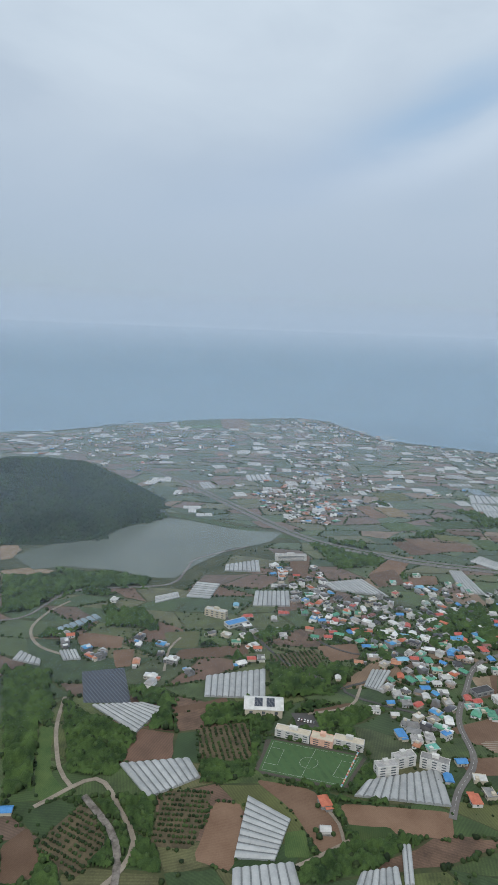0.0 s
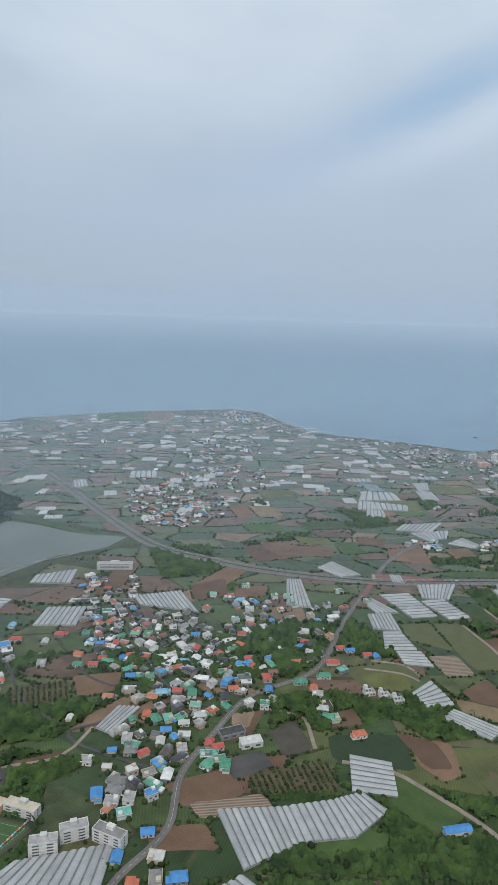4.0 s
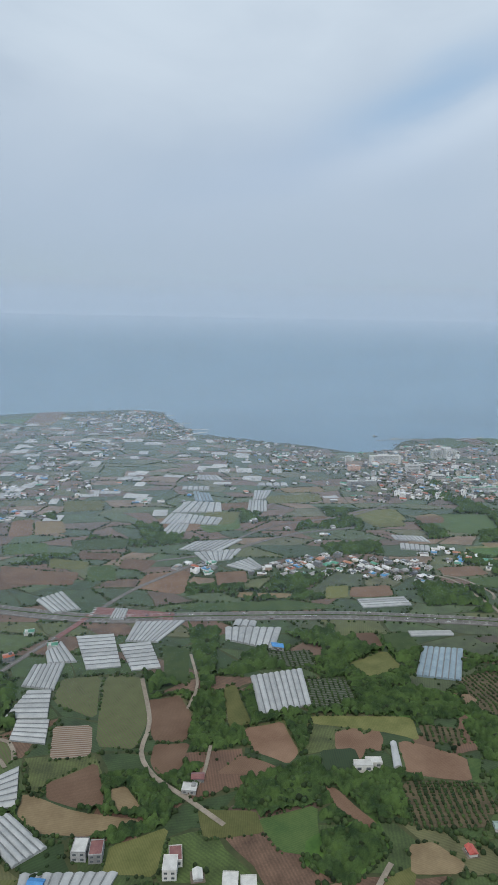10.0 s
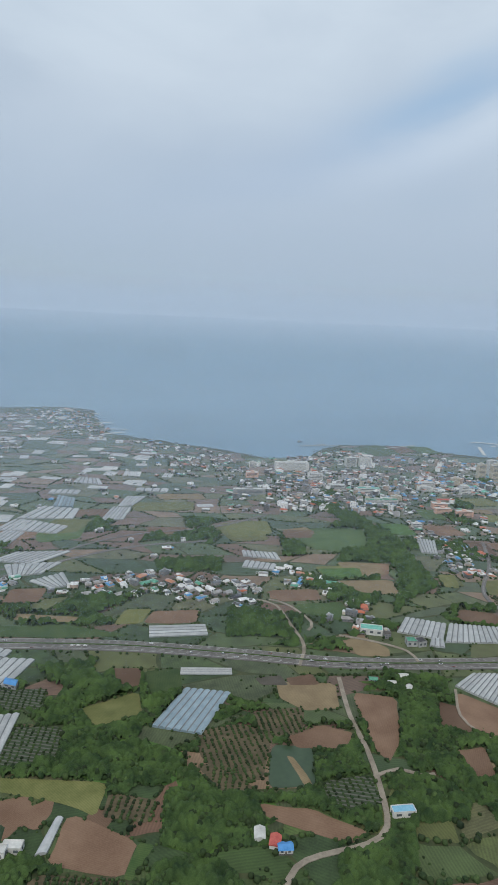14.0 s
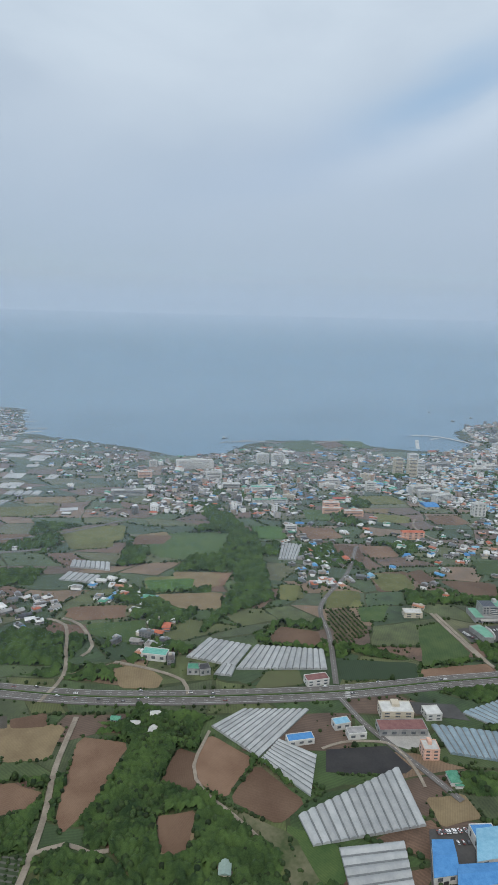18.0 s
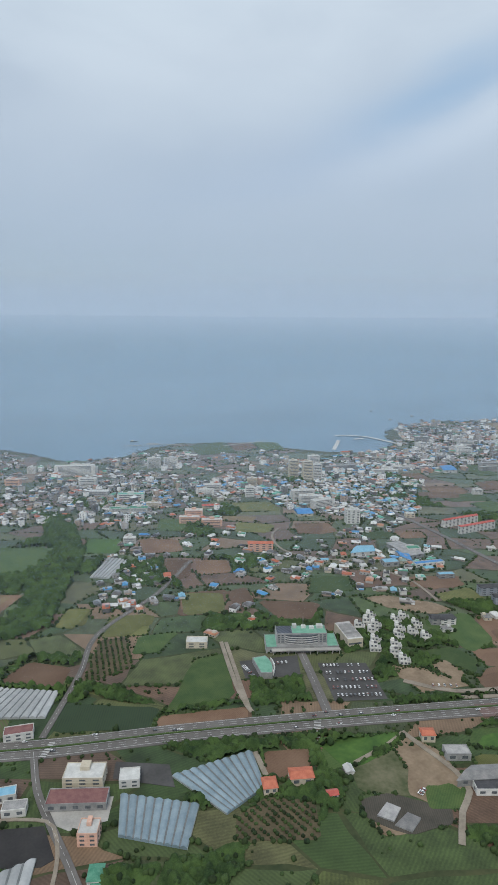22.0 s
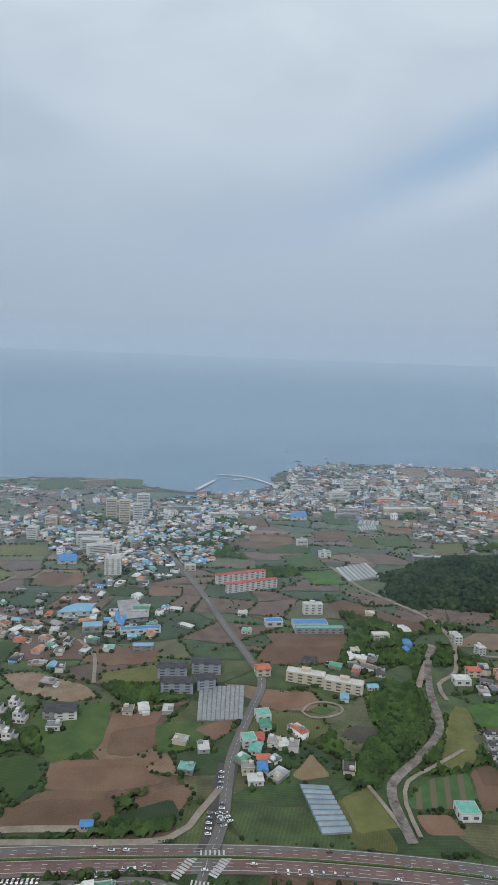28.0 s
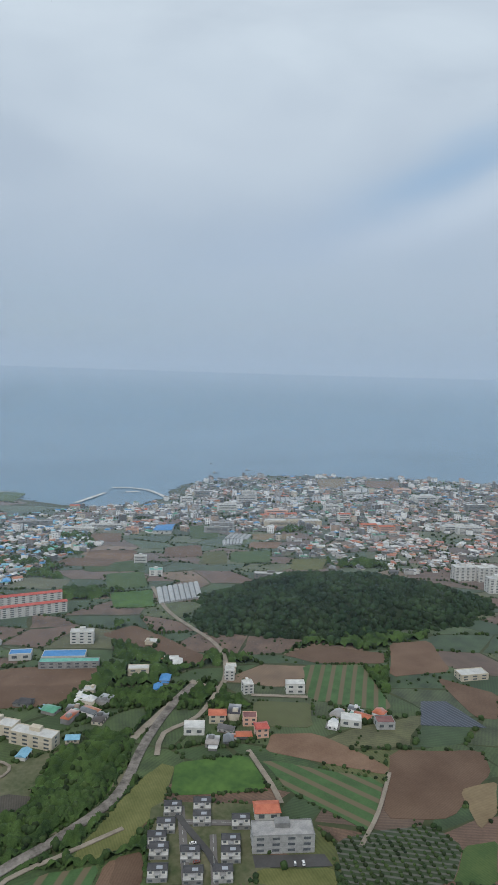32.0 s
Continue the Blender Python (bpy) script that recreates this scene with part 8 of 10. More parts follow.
def office():
    """County office: green-roofed podium, five-storey slab with a bowed glass front, mast and roof plant."""
    thing = tagged(new("office_building"), "grey office building with bowed glass front and green roofs", "building", "larger buildings")
    thing.matrix_basis = pose(367.6, 283.0, 0.15, 0, 0, -18.5)

    def slabs(name, mat, *boxes, label=""):
        for b in boxes:
            bm = bmesh.new()
            box(bm, *b)
            part(name, bm, mat, thing, label)

    slabs("podium", "wall_grey", (-20, 20, 0, 15, -0.3, 3.0))
    slabs("podium_roof", "sage_green", (-19.7, -14.05, 0.3, 14.7, 3.0, 3.08), (14.05, 19.7, 0.3, 14.7, 3.0, 3.08), label="green painted flat roof")
    slabs("podium_parapet", "wall_grey", (-20, 20, 0, 0.3, 3.0, 3.5), (-20, -19.7, 0.3, 15, 3.0, 3.5), (19.7, 20, 0.3, 15, 3.0, 3.5))
    slabs("canopy", "concrete", (-17, 20.5, -2.4, 0, 2.0, 2.6), label="long pale entrance canopy")
    slabs("column", "concrete", *[(x - 0.15, x + 0.15, -2.2, -1.9, -0.2, 2.0) for x in range(-16, 21, 4)])
    slabs("wall", "wall_grey", (-14, 14, 4, 14, 3.0, 8.6))
    slabs("roof", "sage_green", (-5, 13.7, 4.3, 13.7, 8.6, 8.68), label="green painted flat roof")
    slabs("solar_array", "solar", (-13.6, -5.2, 4.4, 13.5, 8.62, 8.9), label="dark solar panels in rows")
    slabs("parapet", "wall_grey", (-14, 14, 4, 4.3, 8.6, 9.1), (-14, -13.7, 4.3, 14, 8.6, 9.1), (13.7, 14, 4.3, 14, 8.6, 9.1))
    slabs("roof_plant", "pale", (0.5, 3.0, 10.5, 12.5, 8.68, 10.0), (5.0, 7.5, 9.5, 12.0, 8.68, 9.8), (9.0, 12.5, 10.0, 12.8, 8.68, 10.4), (-4.5, -2.2, 10.6, 13.2, 8.68, 10.6))
    slabs("mast", "wall_grey", (1.6, 1.9, 12.8, 13.1, 8.6, 14.5))
    for k in range(4):
        for name, mat, z0, z1, out in (("floor_band", "wall_white", 3.4 + k * 1.25, 3.85 + k * 1.25, 1.9), ("glass_band", "glass", 3.85 + k * 1.25, 4.65 + k * 1.25, 1.75)):
            bm = bmesh.new()
            arc = [(-9 + 18 * i / 14, 4.0 - out * (1 - (i / 7 - 1) ** 2)) for i in range(15)]
            slab(bm, arc + [(9, 4.02), (-9, 4.02)], z0, z1)
            part(name, bm, mat, thing)
        for x in (-12.6, -10.6, 10.6, 12.6):
            share("window", pane_mesh(1.3, 0.7), thing, pose(x, 3.98, 4.2 + k * 1.25))
    for x in range(-17, 19, 3):
        share("window", pane_mesh(2.0, 1.2), thing, pose(x, -0.02, 1.2))
    reserve([(348, 291), (387, 278), (392, 293), (353, 306)], TAKEN)
    wing = tagged(new("council_wing"), "low curved grey wing with a green flat roof", "building", "larger buildings")
    wing.location = (340.5, 273.8, 0.1)
    pts = [(-3.9, -6.5), (1.4, -8.4), (3.6, -4.4), (4.8, 0.2), (5.2, 4.4), (4.6, 8.4), (-2.6, 8.8)]
    bm = bmesh.new()
    slab(bm, pts, -0.2, 3.2)
    part("wall", bm, "wall_grey", wing)
    bm = bmesh.new()
    slab(bm, [(x * 0.92, y * 0.92) for x, y in pts], 3.2, 3.28)
    part("roof", bm, "sage_green", wing, "green painted flat roof")
    bm = bmesh.new()
    slab(bm, [(2.0, -8.6), (4.6, -4.6), (5.9, 0.2), (6.2, 4.6), (5.9, 4.6), (5.5, 0.3), (4.2, -4.4), (1.7, -8.4)], 1.6, 3.9)
    part("fin", bm, "wall_white", wing, "white curved fin")
    reserve([(336, 266), (347, 265), (347, 283), (337, 283)], TAKEN)
    hall = tagged(new("assembly_hall"), "beige hall with rows of panels on its roof", "building", "larger buildings")
    hall.matrix_basis = pose(398.4, 286.8, 0.1, 0, 0, -8)
    for name, mat, b in (("wall", "wall_cream", (-4.6, 4.6, -10, 10, -0.3, 5.6)), ("roof", "pale", (-4.4, 4.4, -9.8, 9.8, 5.6, 5.7)), ("front_band", "glass", (-3.8, 3.8, -10.05, -9.9, 2.2, 3.2))):
        bm = bmesh.new()
        box(bm, *b)
        part(name, bm, mat, hall)
    for k in range(9):
        bm = bmesh.new()
        box(bm, -4.1, 4.1, -0.75, 0.75, -0.04, 0.04)
        part("roof_panel", bm, "grey", hall).matrix_basis = pose(0, -8.0 + 2.05 * k, 5.98, 14, 0, 0)
    reserve([(393, 277), (403, 276), (404, 297), (394, 298)], TAKEN)


office()

shed((341.3, 169.0), (345.4, 164.3), (351.5, 168.8), (348.2, 173.1), 0.7, "wall_grey", "grey")
shed((344.9, 162.9), (348.8, 158.1), (355.5, 162.1), (352.5, 166.1), 0.7, "wall_grey", "grey")
shed((202.3, 141.5), (211.1, 139.6), (218.2, 151.8), (211.2, 154.3), 4, "wall_white", "blue")
shed((220.4, 141.2), (233.3, 138.9), (240.1, 150.2), (229.5, 152.4), 4.5, "wall_white", "sky")
shed((207.4, 135.1), (225.7, 131.0), (229.7, 137.7), (213.1, 142.6), 4, "wall_white", "blue")
shed((714.4, 599.7), (731.2, 596.3), (740.5, 620.3), (724.4, 620.7), 3.5, "wall_white", "blue")
shed((-73.9, 321.5), (-68.2, 317.4), (-66.6, 322.5), (-72.6, 326.8), 2.5, "wall_grey", "blue")
shed((502.9, 378.2), (519.2, 378.3), (516.7, 407.7), (504.8, 407.7), 3, "wall_grey", "grey")
shed((466.5, 398.7), (485.7, 395.4), (491.0, 407.3), (478.9, 410.5), 3, "wall_white", "sky")
shed((499.2, 379.6), (502.0, 369.6), (510.3, 390.1), (501.7, 392.0), 2.5, "wall_grey", "blue")
shed((378.6, 170.4), (397.2, 164.9), (403.1, 171.0), (389.6, 175.2), 3, "wall_grey", "grey")
block((405.4, 607.5), (422.3, 601.2), 7, 6, "wall_white", "pale", 4)
block((467.7, 621.8), (478.4, 617.8), 6, 11, "wall_cream", "pale", 7)
block((300.5, 642.3), (319.3, 635.2), 10, 5, "wall_grey", "pale", 2)
block((310.9, 576.1), (335.2, 566.9), 7, 4.5, "wall_white", "green", 3)
block((397.0, 559.6), (413.4, 555.5), 6, 3, "wall_cream", "red", 1)
block((346.4, 578.7), (357.9, 574.4), 6, 6, "wall_cream", "pale", 4)
block((290.5, 747.8), (322.1, 736.0), 7, 9, "wall_white", "pale", 6)
block((245.7, 764.5), (254.5, 761.2), 6, 9, "wall_white", "pale", 6)
block((631.3, 626.9), (660.6, 616.0), 6, 5, "wall_white", "pale", 3)
block((564.9, 465.8), (573.4, 463.8), 5, 4.5, "wall_cream", "pale", 2)
block((679.6, 507.6), (689.3, 505.4), 5, 6.5, "wall_white", "pale", 4)
block((684.6, 472.2), (694.3, 470.0), 6, 5, "wall_white", "teal", 3)
block((830.7, 603.2), (890.8, 591.8), 5, 6.5, "wall_cream", "pale", 4)
block((841.0, 635.5), (882.3, 634.1), 7, 6, "wall_pink", "orange", 4)
block((763.6, 592.5), (787.8, 587.8), 5, 6, "wall_grey", "pale", 4)
block((651.8, 637.1), (694.4, 629.0), 5, 4, "wall_white", "pale", 3)
block((585.2, 657.5), (625.9, 655.2), 6, 6, "wall_grey", "grey", 4)
block((689.6, 607.0), (701.6, 604.6), 5, 6, "wall_pink", "maroon", 4)
block((752.4, 711.3), (773.9, 707.7), 8, 5, "wall_white", "pale", 3)
block((809.8, 708.6), (843.3, 703.1), 8, 5, "wall_white", "grey", 3)
block((648.1, 728.6), (659.0, 726.8), 6, 6, "wall_cream", "orange", 4)
block((1074.4, 689.7), (1104.9, 683.6), 9, 9, "wall_white", "pale", 6)
block((1011.8, 527.1), (1040.2, 520.3), 6, 8, "wall_white", "pale", 5)
block((961.1, 796.4), (985.1, 792.0), 7, 5, "wall_white", "pale", 3)
block((868.1, 770.3), (884.2, 767.3), 7, 8, "wall_white", "pale", 5)
block((641.9, 316.0), (651.9, 313.3), 5, 4, "wall_cream", "pale", 2)
shed((-291.7, 172.2), (-280.2, 169.8), (-279.3, 173.8), (-290.4, 176.0), 2.5, "wall_white", "blue")

# single houses
cottage(-448.2, 417.0, 65, 0, "sky", "wall_white")
cottage(-446.3, 396.7, -10, 3, "red", "wall_white")
cottage(-419.8, 394.1, 157, 3, "red", "wall_grey")
cottage(-429.6, 387.9, 250, 0, "pale", "wall_grey")
cottage(-403.8, 390.2, 73, 1, "green", "wall_grey")
cottage(-397.6, 374.7, -13, 0, "blue", "wall_grey")
cottage(-388.0, 371.4, 73, 0, "red", "wall_white")
cottage(-373.9, 379.3, -29, 1, "teal", "wall_cream")
cottage(-366.1, 376.6, 237, 1, "green", "wall_cream")
cottage(-365.4, 368.3, 242, 0, "maroon", "wall_grey")
cottage(-348.3, 379.0, 256, 1, "pale", "wall_grey")
cottage(-336.7, 365.8, -19, 0, "blue", "wall_cream")
cottage(-382.2, 438.0, 66, 1, "pale", "wall_white")
cottage(-378.2, 456.9, 162, 0, "red", "wall_grey")
cottage(-405.4, 441.6, 243, 1, "pale", "wall_grey")
cottage(-367.2, 355.9, 68, 3, "pale", "wall_grey")
cottage(-358.1, 345.4, -3, 1, "pale", "wall_cream")
cottage(-348.9, 348.1, 143, 1, "grey", "wall_white")
cottage(-341.8, 348.7, 56, 0, "red", "wall_white")
cottage(-411.8, 366.1, 144, 0, "orange", "wall_cream")
cottage(-413.9, 354.2, -29, 0, "green", "wall_white")
cottage(-398.7, 355.9, -17, 0, "red", "wall_grey")
cottage(-405.3, 351.2, -22, 0, "red", "wall_cream")
cottage(-387.6, 352.0, 254, 0, "blue", "wall_cream")
cottage(-382.0, 354.4, -7, 0, "orange", "wall_grey")
cottage(-433.9, 362.5, 255, 1, "grey", "wall_white")
cottage(-471.0, 375.3, 133, 1, "pale", "wall_cream")
cottage(-468.2, 363.1, -19, 1, "green", "wall_cream")
cottage(-457.4, 351.7, -20, 0, "orange", "wall_white")
cottage(-460.3, 339.0, 251, 1, "grey", "wall_white")
cottage(-466.2, 340.5, 163, 0, "red", "wall_cream")
cottage(-387.2, 331.7, 164, 0, "blue", "wall_cream")
cottage(-376.9, 326.8, 78, 1, "green", "wall_cream")
cottage(-364.2, 330.2, 247, 1, "pale", "wall_grey")
cottage(-353.0, 336.6, 150, 0, "sky", "wall_white")
cottage(-374.4, 309.3, 167, 3, "sky", "wall_white")
cottage(-365.7, 308.1, 152, 0, "red", "wall_grey")
cottage(-358.8, 302.7, 251, 3, "green", "wall_white")
cottage(-360.6, 291.4, -26, 1, "teal", "wall_cream")
cottage(-360.8, 282.3, -11, 1, "pale", "wall_white")
cottage(-386.9, 292.6, 241, 0, "orange", "wall_cream")
cottage(-377.1, 286.0, 266, 1, "teal", "wall_cream")
cottage(-370.5, 279.5, -16, 0, "pale", "wall_white")
cottage(-380.6, 277.2, 162, 0, "blue", "wall_cream")
cottage(-373.3, 269.8, 156, 1, "pale", "wall_grey")
cottage(-385.5, 269.4, 68, 0, "pale", "wall_cream")
cottage(-408.7, 271.4, 165, 4, "blue", "wall_cream")
cottage(-400.7, 267.2, -23, 1, "grey", "wall_grey")
cottage(-400.2, 277.5, 70, 1, "grey", "wall_white")
cottage(-377.1, 260.9, 77, 1, "grey", "wall_cream")
cottage(-424.5, 303.4, 67, 4, "pale", "wall_cream")
cottage(-421.3, 268.1, -28, 1, "grey", "wall_white")
cottage(-412.9, 260.9, 159, 4, "pale", "wall_cream")
cottage(-409.6, 249.3, -23, 3, "grey", "wall_white")
cottage(-420.2, 245.2, 79, 3, "blue", "wall_cream")
cottage(-414.9, 238.6, -24, 1, "grey", "wall_white")
cottage(-407.4, 238.0, 66, 1, "grey", "wall_white")
cottage(-411.3, 230.3, 176, 1, "teal", "wall_white")
cottage(-404.3, 217.2, -15, 0, "blue", "wall_cream")
cottage(-418.3, 209.4, 245, 0, "blue", "wall_white")
cottage(-404.1, 204.3, 151, 1, "pale", "wall_cream")
cottage(-406.6, 195.2, 254, 1, "grey", "wall_cream")
cottage(-398.5, 192.2, -14, 3, "blue", "wall_grey")
cottage(-415.9, 194.0, 250, 3, "orange", "wall_white")
cottage(-481.2, 215.5, 81, 3, "orange", "wall_grey")
cottage(-613.1, 255.9, 164, 0, "blue", "wall_cream")
cottage(-570.6, 405.9, -5, 0, "orange", "wall_white")
cottage(-533.3, 453.0, 55, 1, "pale", "wall_white")
cottage(-289.5, 404.3, -8, 3, "sky", "wall_white")
cottage(-305.4, 420.0, 245, 1, "teal", "wall_white")
cottage(-276.1, 427.1, -22, 1, "green", "wall_white")
cottage(-254.4, 398.0, 72, 1, "teal", "wall_cream")
cottage(-254.8, 384.7, 269, 1, "green", "wall_white")
cottage(-211.1, 394.6, 168, 1, "green", "wall_white")
cottage(-198.9, 372.3, 172, 1, "green", "wall_white")
cottage(-288.6, 389.0, 160, 1, "pale", "wall_white")
cottage(-304.4, 376.5, 84, 1, "sage", "wall_white")
cottage(-295.3, 372.5, 84, 1, "pale", "wall_white")
cottage(-307.6, 356.8, 175, 0, "red", "wall_white")
cottage(-266.2, 345.2, 245, 1, "pale", "wall_white")
cottage(-241.4, 352.6, -18, 1, "pale", "wall_grey")
cottage(-272.8, 333.6, -24, 0, "red", "wall_grey")
cottage(-277.5, 329.0, 162, 0, "blue", "wall_grey")
cottage(-276.6, 319.6, 72, 1, "pale", "wall_white")
cottage(-254.7, 318.8, -9, 0, "red", "wall_white")
cottage(-250.3, 314.3, -15, 0, "blue", "wall_white")
cottage(-243.1, 305.8, 164, 0, "red", "wall_grey")
cottage(-238.5, 302.0, 255, 0, "blue", "wall_grey")
cottage(-268.7, 305.3, 160, 3, "red", "wall_cream")
cottage(-266.7, 295.7, 6, 1, "teal", "wall_grey")
cottage(-280.0, 293.7, -20, 3, "green", "wall_white")
cottage(-292.4, 284.1, 64, 0, "orange", "wall_white")
cottage(-293.2, 278.4, 151, 1, "grey", "wall_white")
cottage(-296.0, 292.8, -15, 3, "green", "wall_grey")
cottage(-297.3, 265.7, -25, 3, "pale", "wall_grey")
cottage(-295.0, 256.3, 259, 1, "teal", "wall_cream")
cottage(-313.4, 302.7, 258, 3, "red", "wall_grey")
cottage(-307.4, 307.1, -17, 0, "maroon", "wall_cream")
cottage(-317.0, 317.2, 57, 0, "orange", "wall_grey")
cottage(-315.1, 327.0, 169, 0, "red", "wall_cream")
cottage(-335.5, 316.9, -22, 1, "green", "wall_cream")
cottage(-326.5, 302.3, -17, 1, "pale", "wall_grey")
cottage(-335.5, 299.9, -13, 0, "orange", "wall_cream")
cottage(-338.9, 305.3, 60, 0, "blue", "wall_grey")
cottage(-343.3, 292.6, 255, 3, "charcoal", "wall_white")
cottage(-317.1, 291.6, 253, 0, "blue", "wall_white")
cottage(-325.6, 278.4, -27, 2, "green", "wall_white")
cottage(-360.3, 256.2, -5, 0, "red", "wall_white")
cottage(-365.0, 252.1, 149, 1, "teal", "wall_grey")
cottage(-361.4, 243.1, 65, 3, "green", "wall_white")
cottage(465.5, 211.6, -15, 4, "blue", "wall_white")
cottage(490.8, 279.2, 71, 1, "grey", "wall_cream")
cottage(497.8, 278.8, 84, 3, "pale", "wall_white")
cottage(508.3, 274.8, 252, 1, "pale", "wall_grey")
cottage(508.0, 249.8, 147, 1, "grey", "wall_cream")
cottage(505.7, 230.9, -29, 1, "teal", "wall_grey")
cottage(515.9, 242.3, 80, 1, "pale", "wall_grey")
cottage(463.8, 327.4, 251, 2, "charcoal", "wall_white")
cottage(460.0, 332.3, 61, 0, "sky", "wall_grey")
cottage(470.3, 356.5, 59, 2, "charcoal", "wall_white")
cottage(464.6, 347.6, 252, 1, "grey", "wall_white")
cottage(478.1, 344.7, 54, 1, "pale", "wall_grey")
cottage(490.7, 344.3, 162, 1, "teal", "wall_white")
cottage(497.0, 374.8, 67, 1, "sage", "wall_cream")
cottage(435.6, 378.9, 243, 1, "grey", "wall_cream")
cottage(423.2, 384.5, 66, 0, "blue", "wall_cream")
cottage(442.7, 397.4, -20, 0, "sky", "wall_cream")
cottage(434.5, 400.4, 86, 1, "pale", "wall_white")
cottage(461.7, 401.8, 66, 0, "orange", "wall_cream")
cottage(456.2, 406.9, 264, 2, "charcoal", "wall_white")
cottage(454.3, 381.4, 57, 1, "pale", "wall_grey")
cottage(463.7, 376.5, 255, 1, "pale", "wall_white")
cottage(546.8, 249.9, 255, 3, "green", "wall_white")
cottage(536.5, 235.0, 236, 3, "teal", "wall_white")
cottage(540.8, 241.6, 64, 0, "red", "wall_white")
cottage(545.7, 237.5, 61, 1, "grey", "wall_white")
cottage(548.6, 234.9, 83, 1, "pale", "wall_cream")
cottage(552.2, 231.3, 63, 2, "grey", "wall_white")
cottage(537.3, 228.2, 163, 0, "orange", "wall_white")
cottage(534.6, 222.3, 254, 0, "blue", "wall_white")
cottage(529.4, 216.4, -13, 1, "pale", "wall_white")
cottage(528.6, 223.0, -14, 2, "grey", "wall_cream")
cottage(567.9, 212.1, 241, 1, "charcoal", "wall_cream")
cottage(579.5, 372.3, -24, 1, "pale", "wall_white")
cottage(660.9, 350.9, 154, 1, "pale", "wall_cream")
cottage(668.6, 321.1, 256, 3, "pale", "wall_white")
cottage(658.4, 305.4, 68, 3, "blue", "wall_grey")
cottage(622.1, 302.7, -19, 2, "pale", "wall_cream")
cottage(594.0, 301.6, -27, 3, "charcoal", "wall_grey")
cottage(611.4, 266.3, -14, 0, "sky", "wall_cream")
cottage(692.7, 306.2, 162, 2, "pale", "wall_cream")
cottage(572.7, 345.8, -25, 1, "teal", "wall_cream")
cottage(271.2, 579.6, -23, 3, "orange", "wall_cream")
cottage(205.7, 572.1, 154, 3, "orange", "wall_white")
cottage(324.2, 409.3, 79, 3, "orange", "wall_white")
cottage(375.1, 400.0, -3, 3, "blue", "wall_grey")
cottage(324.9, 373.6, 82, 0, "sky", "wall_white")
cottage(326.7, 499.9, 157, 3, "blue", "wall_grey")
cottage(19.3, 182.7, 238, 0, "red", "wall_white")
cottage(21.7, 179.0, -16, 0, "blue", "wall_white")
cottage(15.1, 188.0, 248, 0, "pale", "wall_white")
cottage(136.2, 263.3, -13, 0, "pale", "wall_grey")
cottage(117.5, 266.3, -24, 4, "green", "wall_white")
cottage(125.5, 259.9, 163, 4, "pale", "wall_cream")
cottage(131.8, 252.5, 239, 4, "pale", "wall_grey")
cottage(138.3, 171.3, 248, 0, "sage", "wall_cream")
cottage(242.2, 179.9, 72, 3, "green", "wall_white")
cottage(457.9, 275.5, -14, 1, "grey", "wall_white")
cottage(464.6, 286.6, 61, 3, "charcoal", "wall_white")
cottage(162.0, 345.9, 67, 3, "orange", "wall_grey")
cottage(653.1, 297.5, 255, 0, "blue", "wall_white")
cottage(592.6, 260.8, 62, 0, "sky", "wall_white")
cottage(-488.3, 201.7, 157, 4, "pale", "wall_white")
cottage(-166.2, 185.5, 257, 4, "pale", "wall_grey")
cottage(-221.0, 202.6, 152, 0, "blue", "wall_grey")
cottage(-150.8, 232.8, 159, 0, "maroon", "wall_grey")
cottage(-156.3, 227.4, -28, 1, "pale", "wall_grey")
cottage(-45.8, 161.9, -26, 0, "sage", "wall_white")
cottage(-65.3, 157.2, 257, 4, "red", "wall_white")
cottage(343.7, 193.3, 82, 4, "pale", "wall_white")
cottage(331.0, 184.1, -11, 4, "red", "wall_white")
cottage(-297.8, 258.1, -35, 3, "green", "wall_grey")
cottage(-293.4, 267.7, 81, 1, "charcoal", "wall_cream")
cottage(-289.7, 240.4, -7, 3, "orange", "wall_white")
cottage(-363.3, 259.9, 63, 0, "red", "wall_cream")
cottage(-367.5, 252.4, 162, 1, "teal", "wall_white")
cottage(-362.8, 247.1, 170, 1, "green", "wall_cream")
cottage(-346.8, 253.8, -27, 1, "pale", "wall_white")

# villages and town
village(120, 0, (-404.8, 416.5), (-362.5, 406.9), (-319.4, 407.1), (-274.8, 424.4), (-242.1, 391.8), (-223.7, 365.4), (-262.6, 318.5), (-311.1, 282.4), (-347.7, 263.5), (-380.1, 228.7), (-403.3, 230.1), (-407.7, 285.0), (-391.8, 299.7), (-409.2, 334.9), (-406.9, 383.3))
village(62, 0, (-402.3, 379.6), (-359.9, 402.7), (-320.8, 372.9), (-312.2, 321.2), (-335.5, 290.6), (-371.4, 276.0), (-386.3, 250.6), (-404.4, 250.6))
village(8, 0, (-471.2, 399.4), (-428.8, 405.7), (-427.5, 359.3), (-475.4, 322.6), (-514.3, 322.5), (-512.3, 355.1))
village(25, 0, (-392.3, 491.2), (-354.1, 466.1), (-369.9, 398.2), (-408.2, 399.5))
village(24, 0, (-389.3, 294.6), (-324.2, 310.3), (-377.2, 243.2), (-426.7, 230.7))
village(8, 0, (-537.1, 393.7), (-510.2, 377.2), (-518.9, 318.0), (-545.2, 332.6))
village(6, 0, (-574.9, 418.2), (-549.6, 385.7), (-555.7, 369.0), (-580.9, 391.7))
village(50, 0, (-310.9, 738.4), (-207.7, 745.3), (-267.6, 577.8), (-332.6, 584.9))
village(60, 0, (-149.3, 1034.4), (-20.4, 1011.8), (-117.8, 758.8), (-236.0, 691.4))
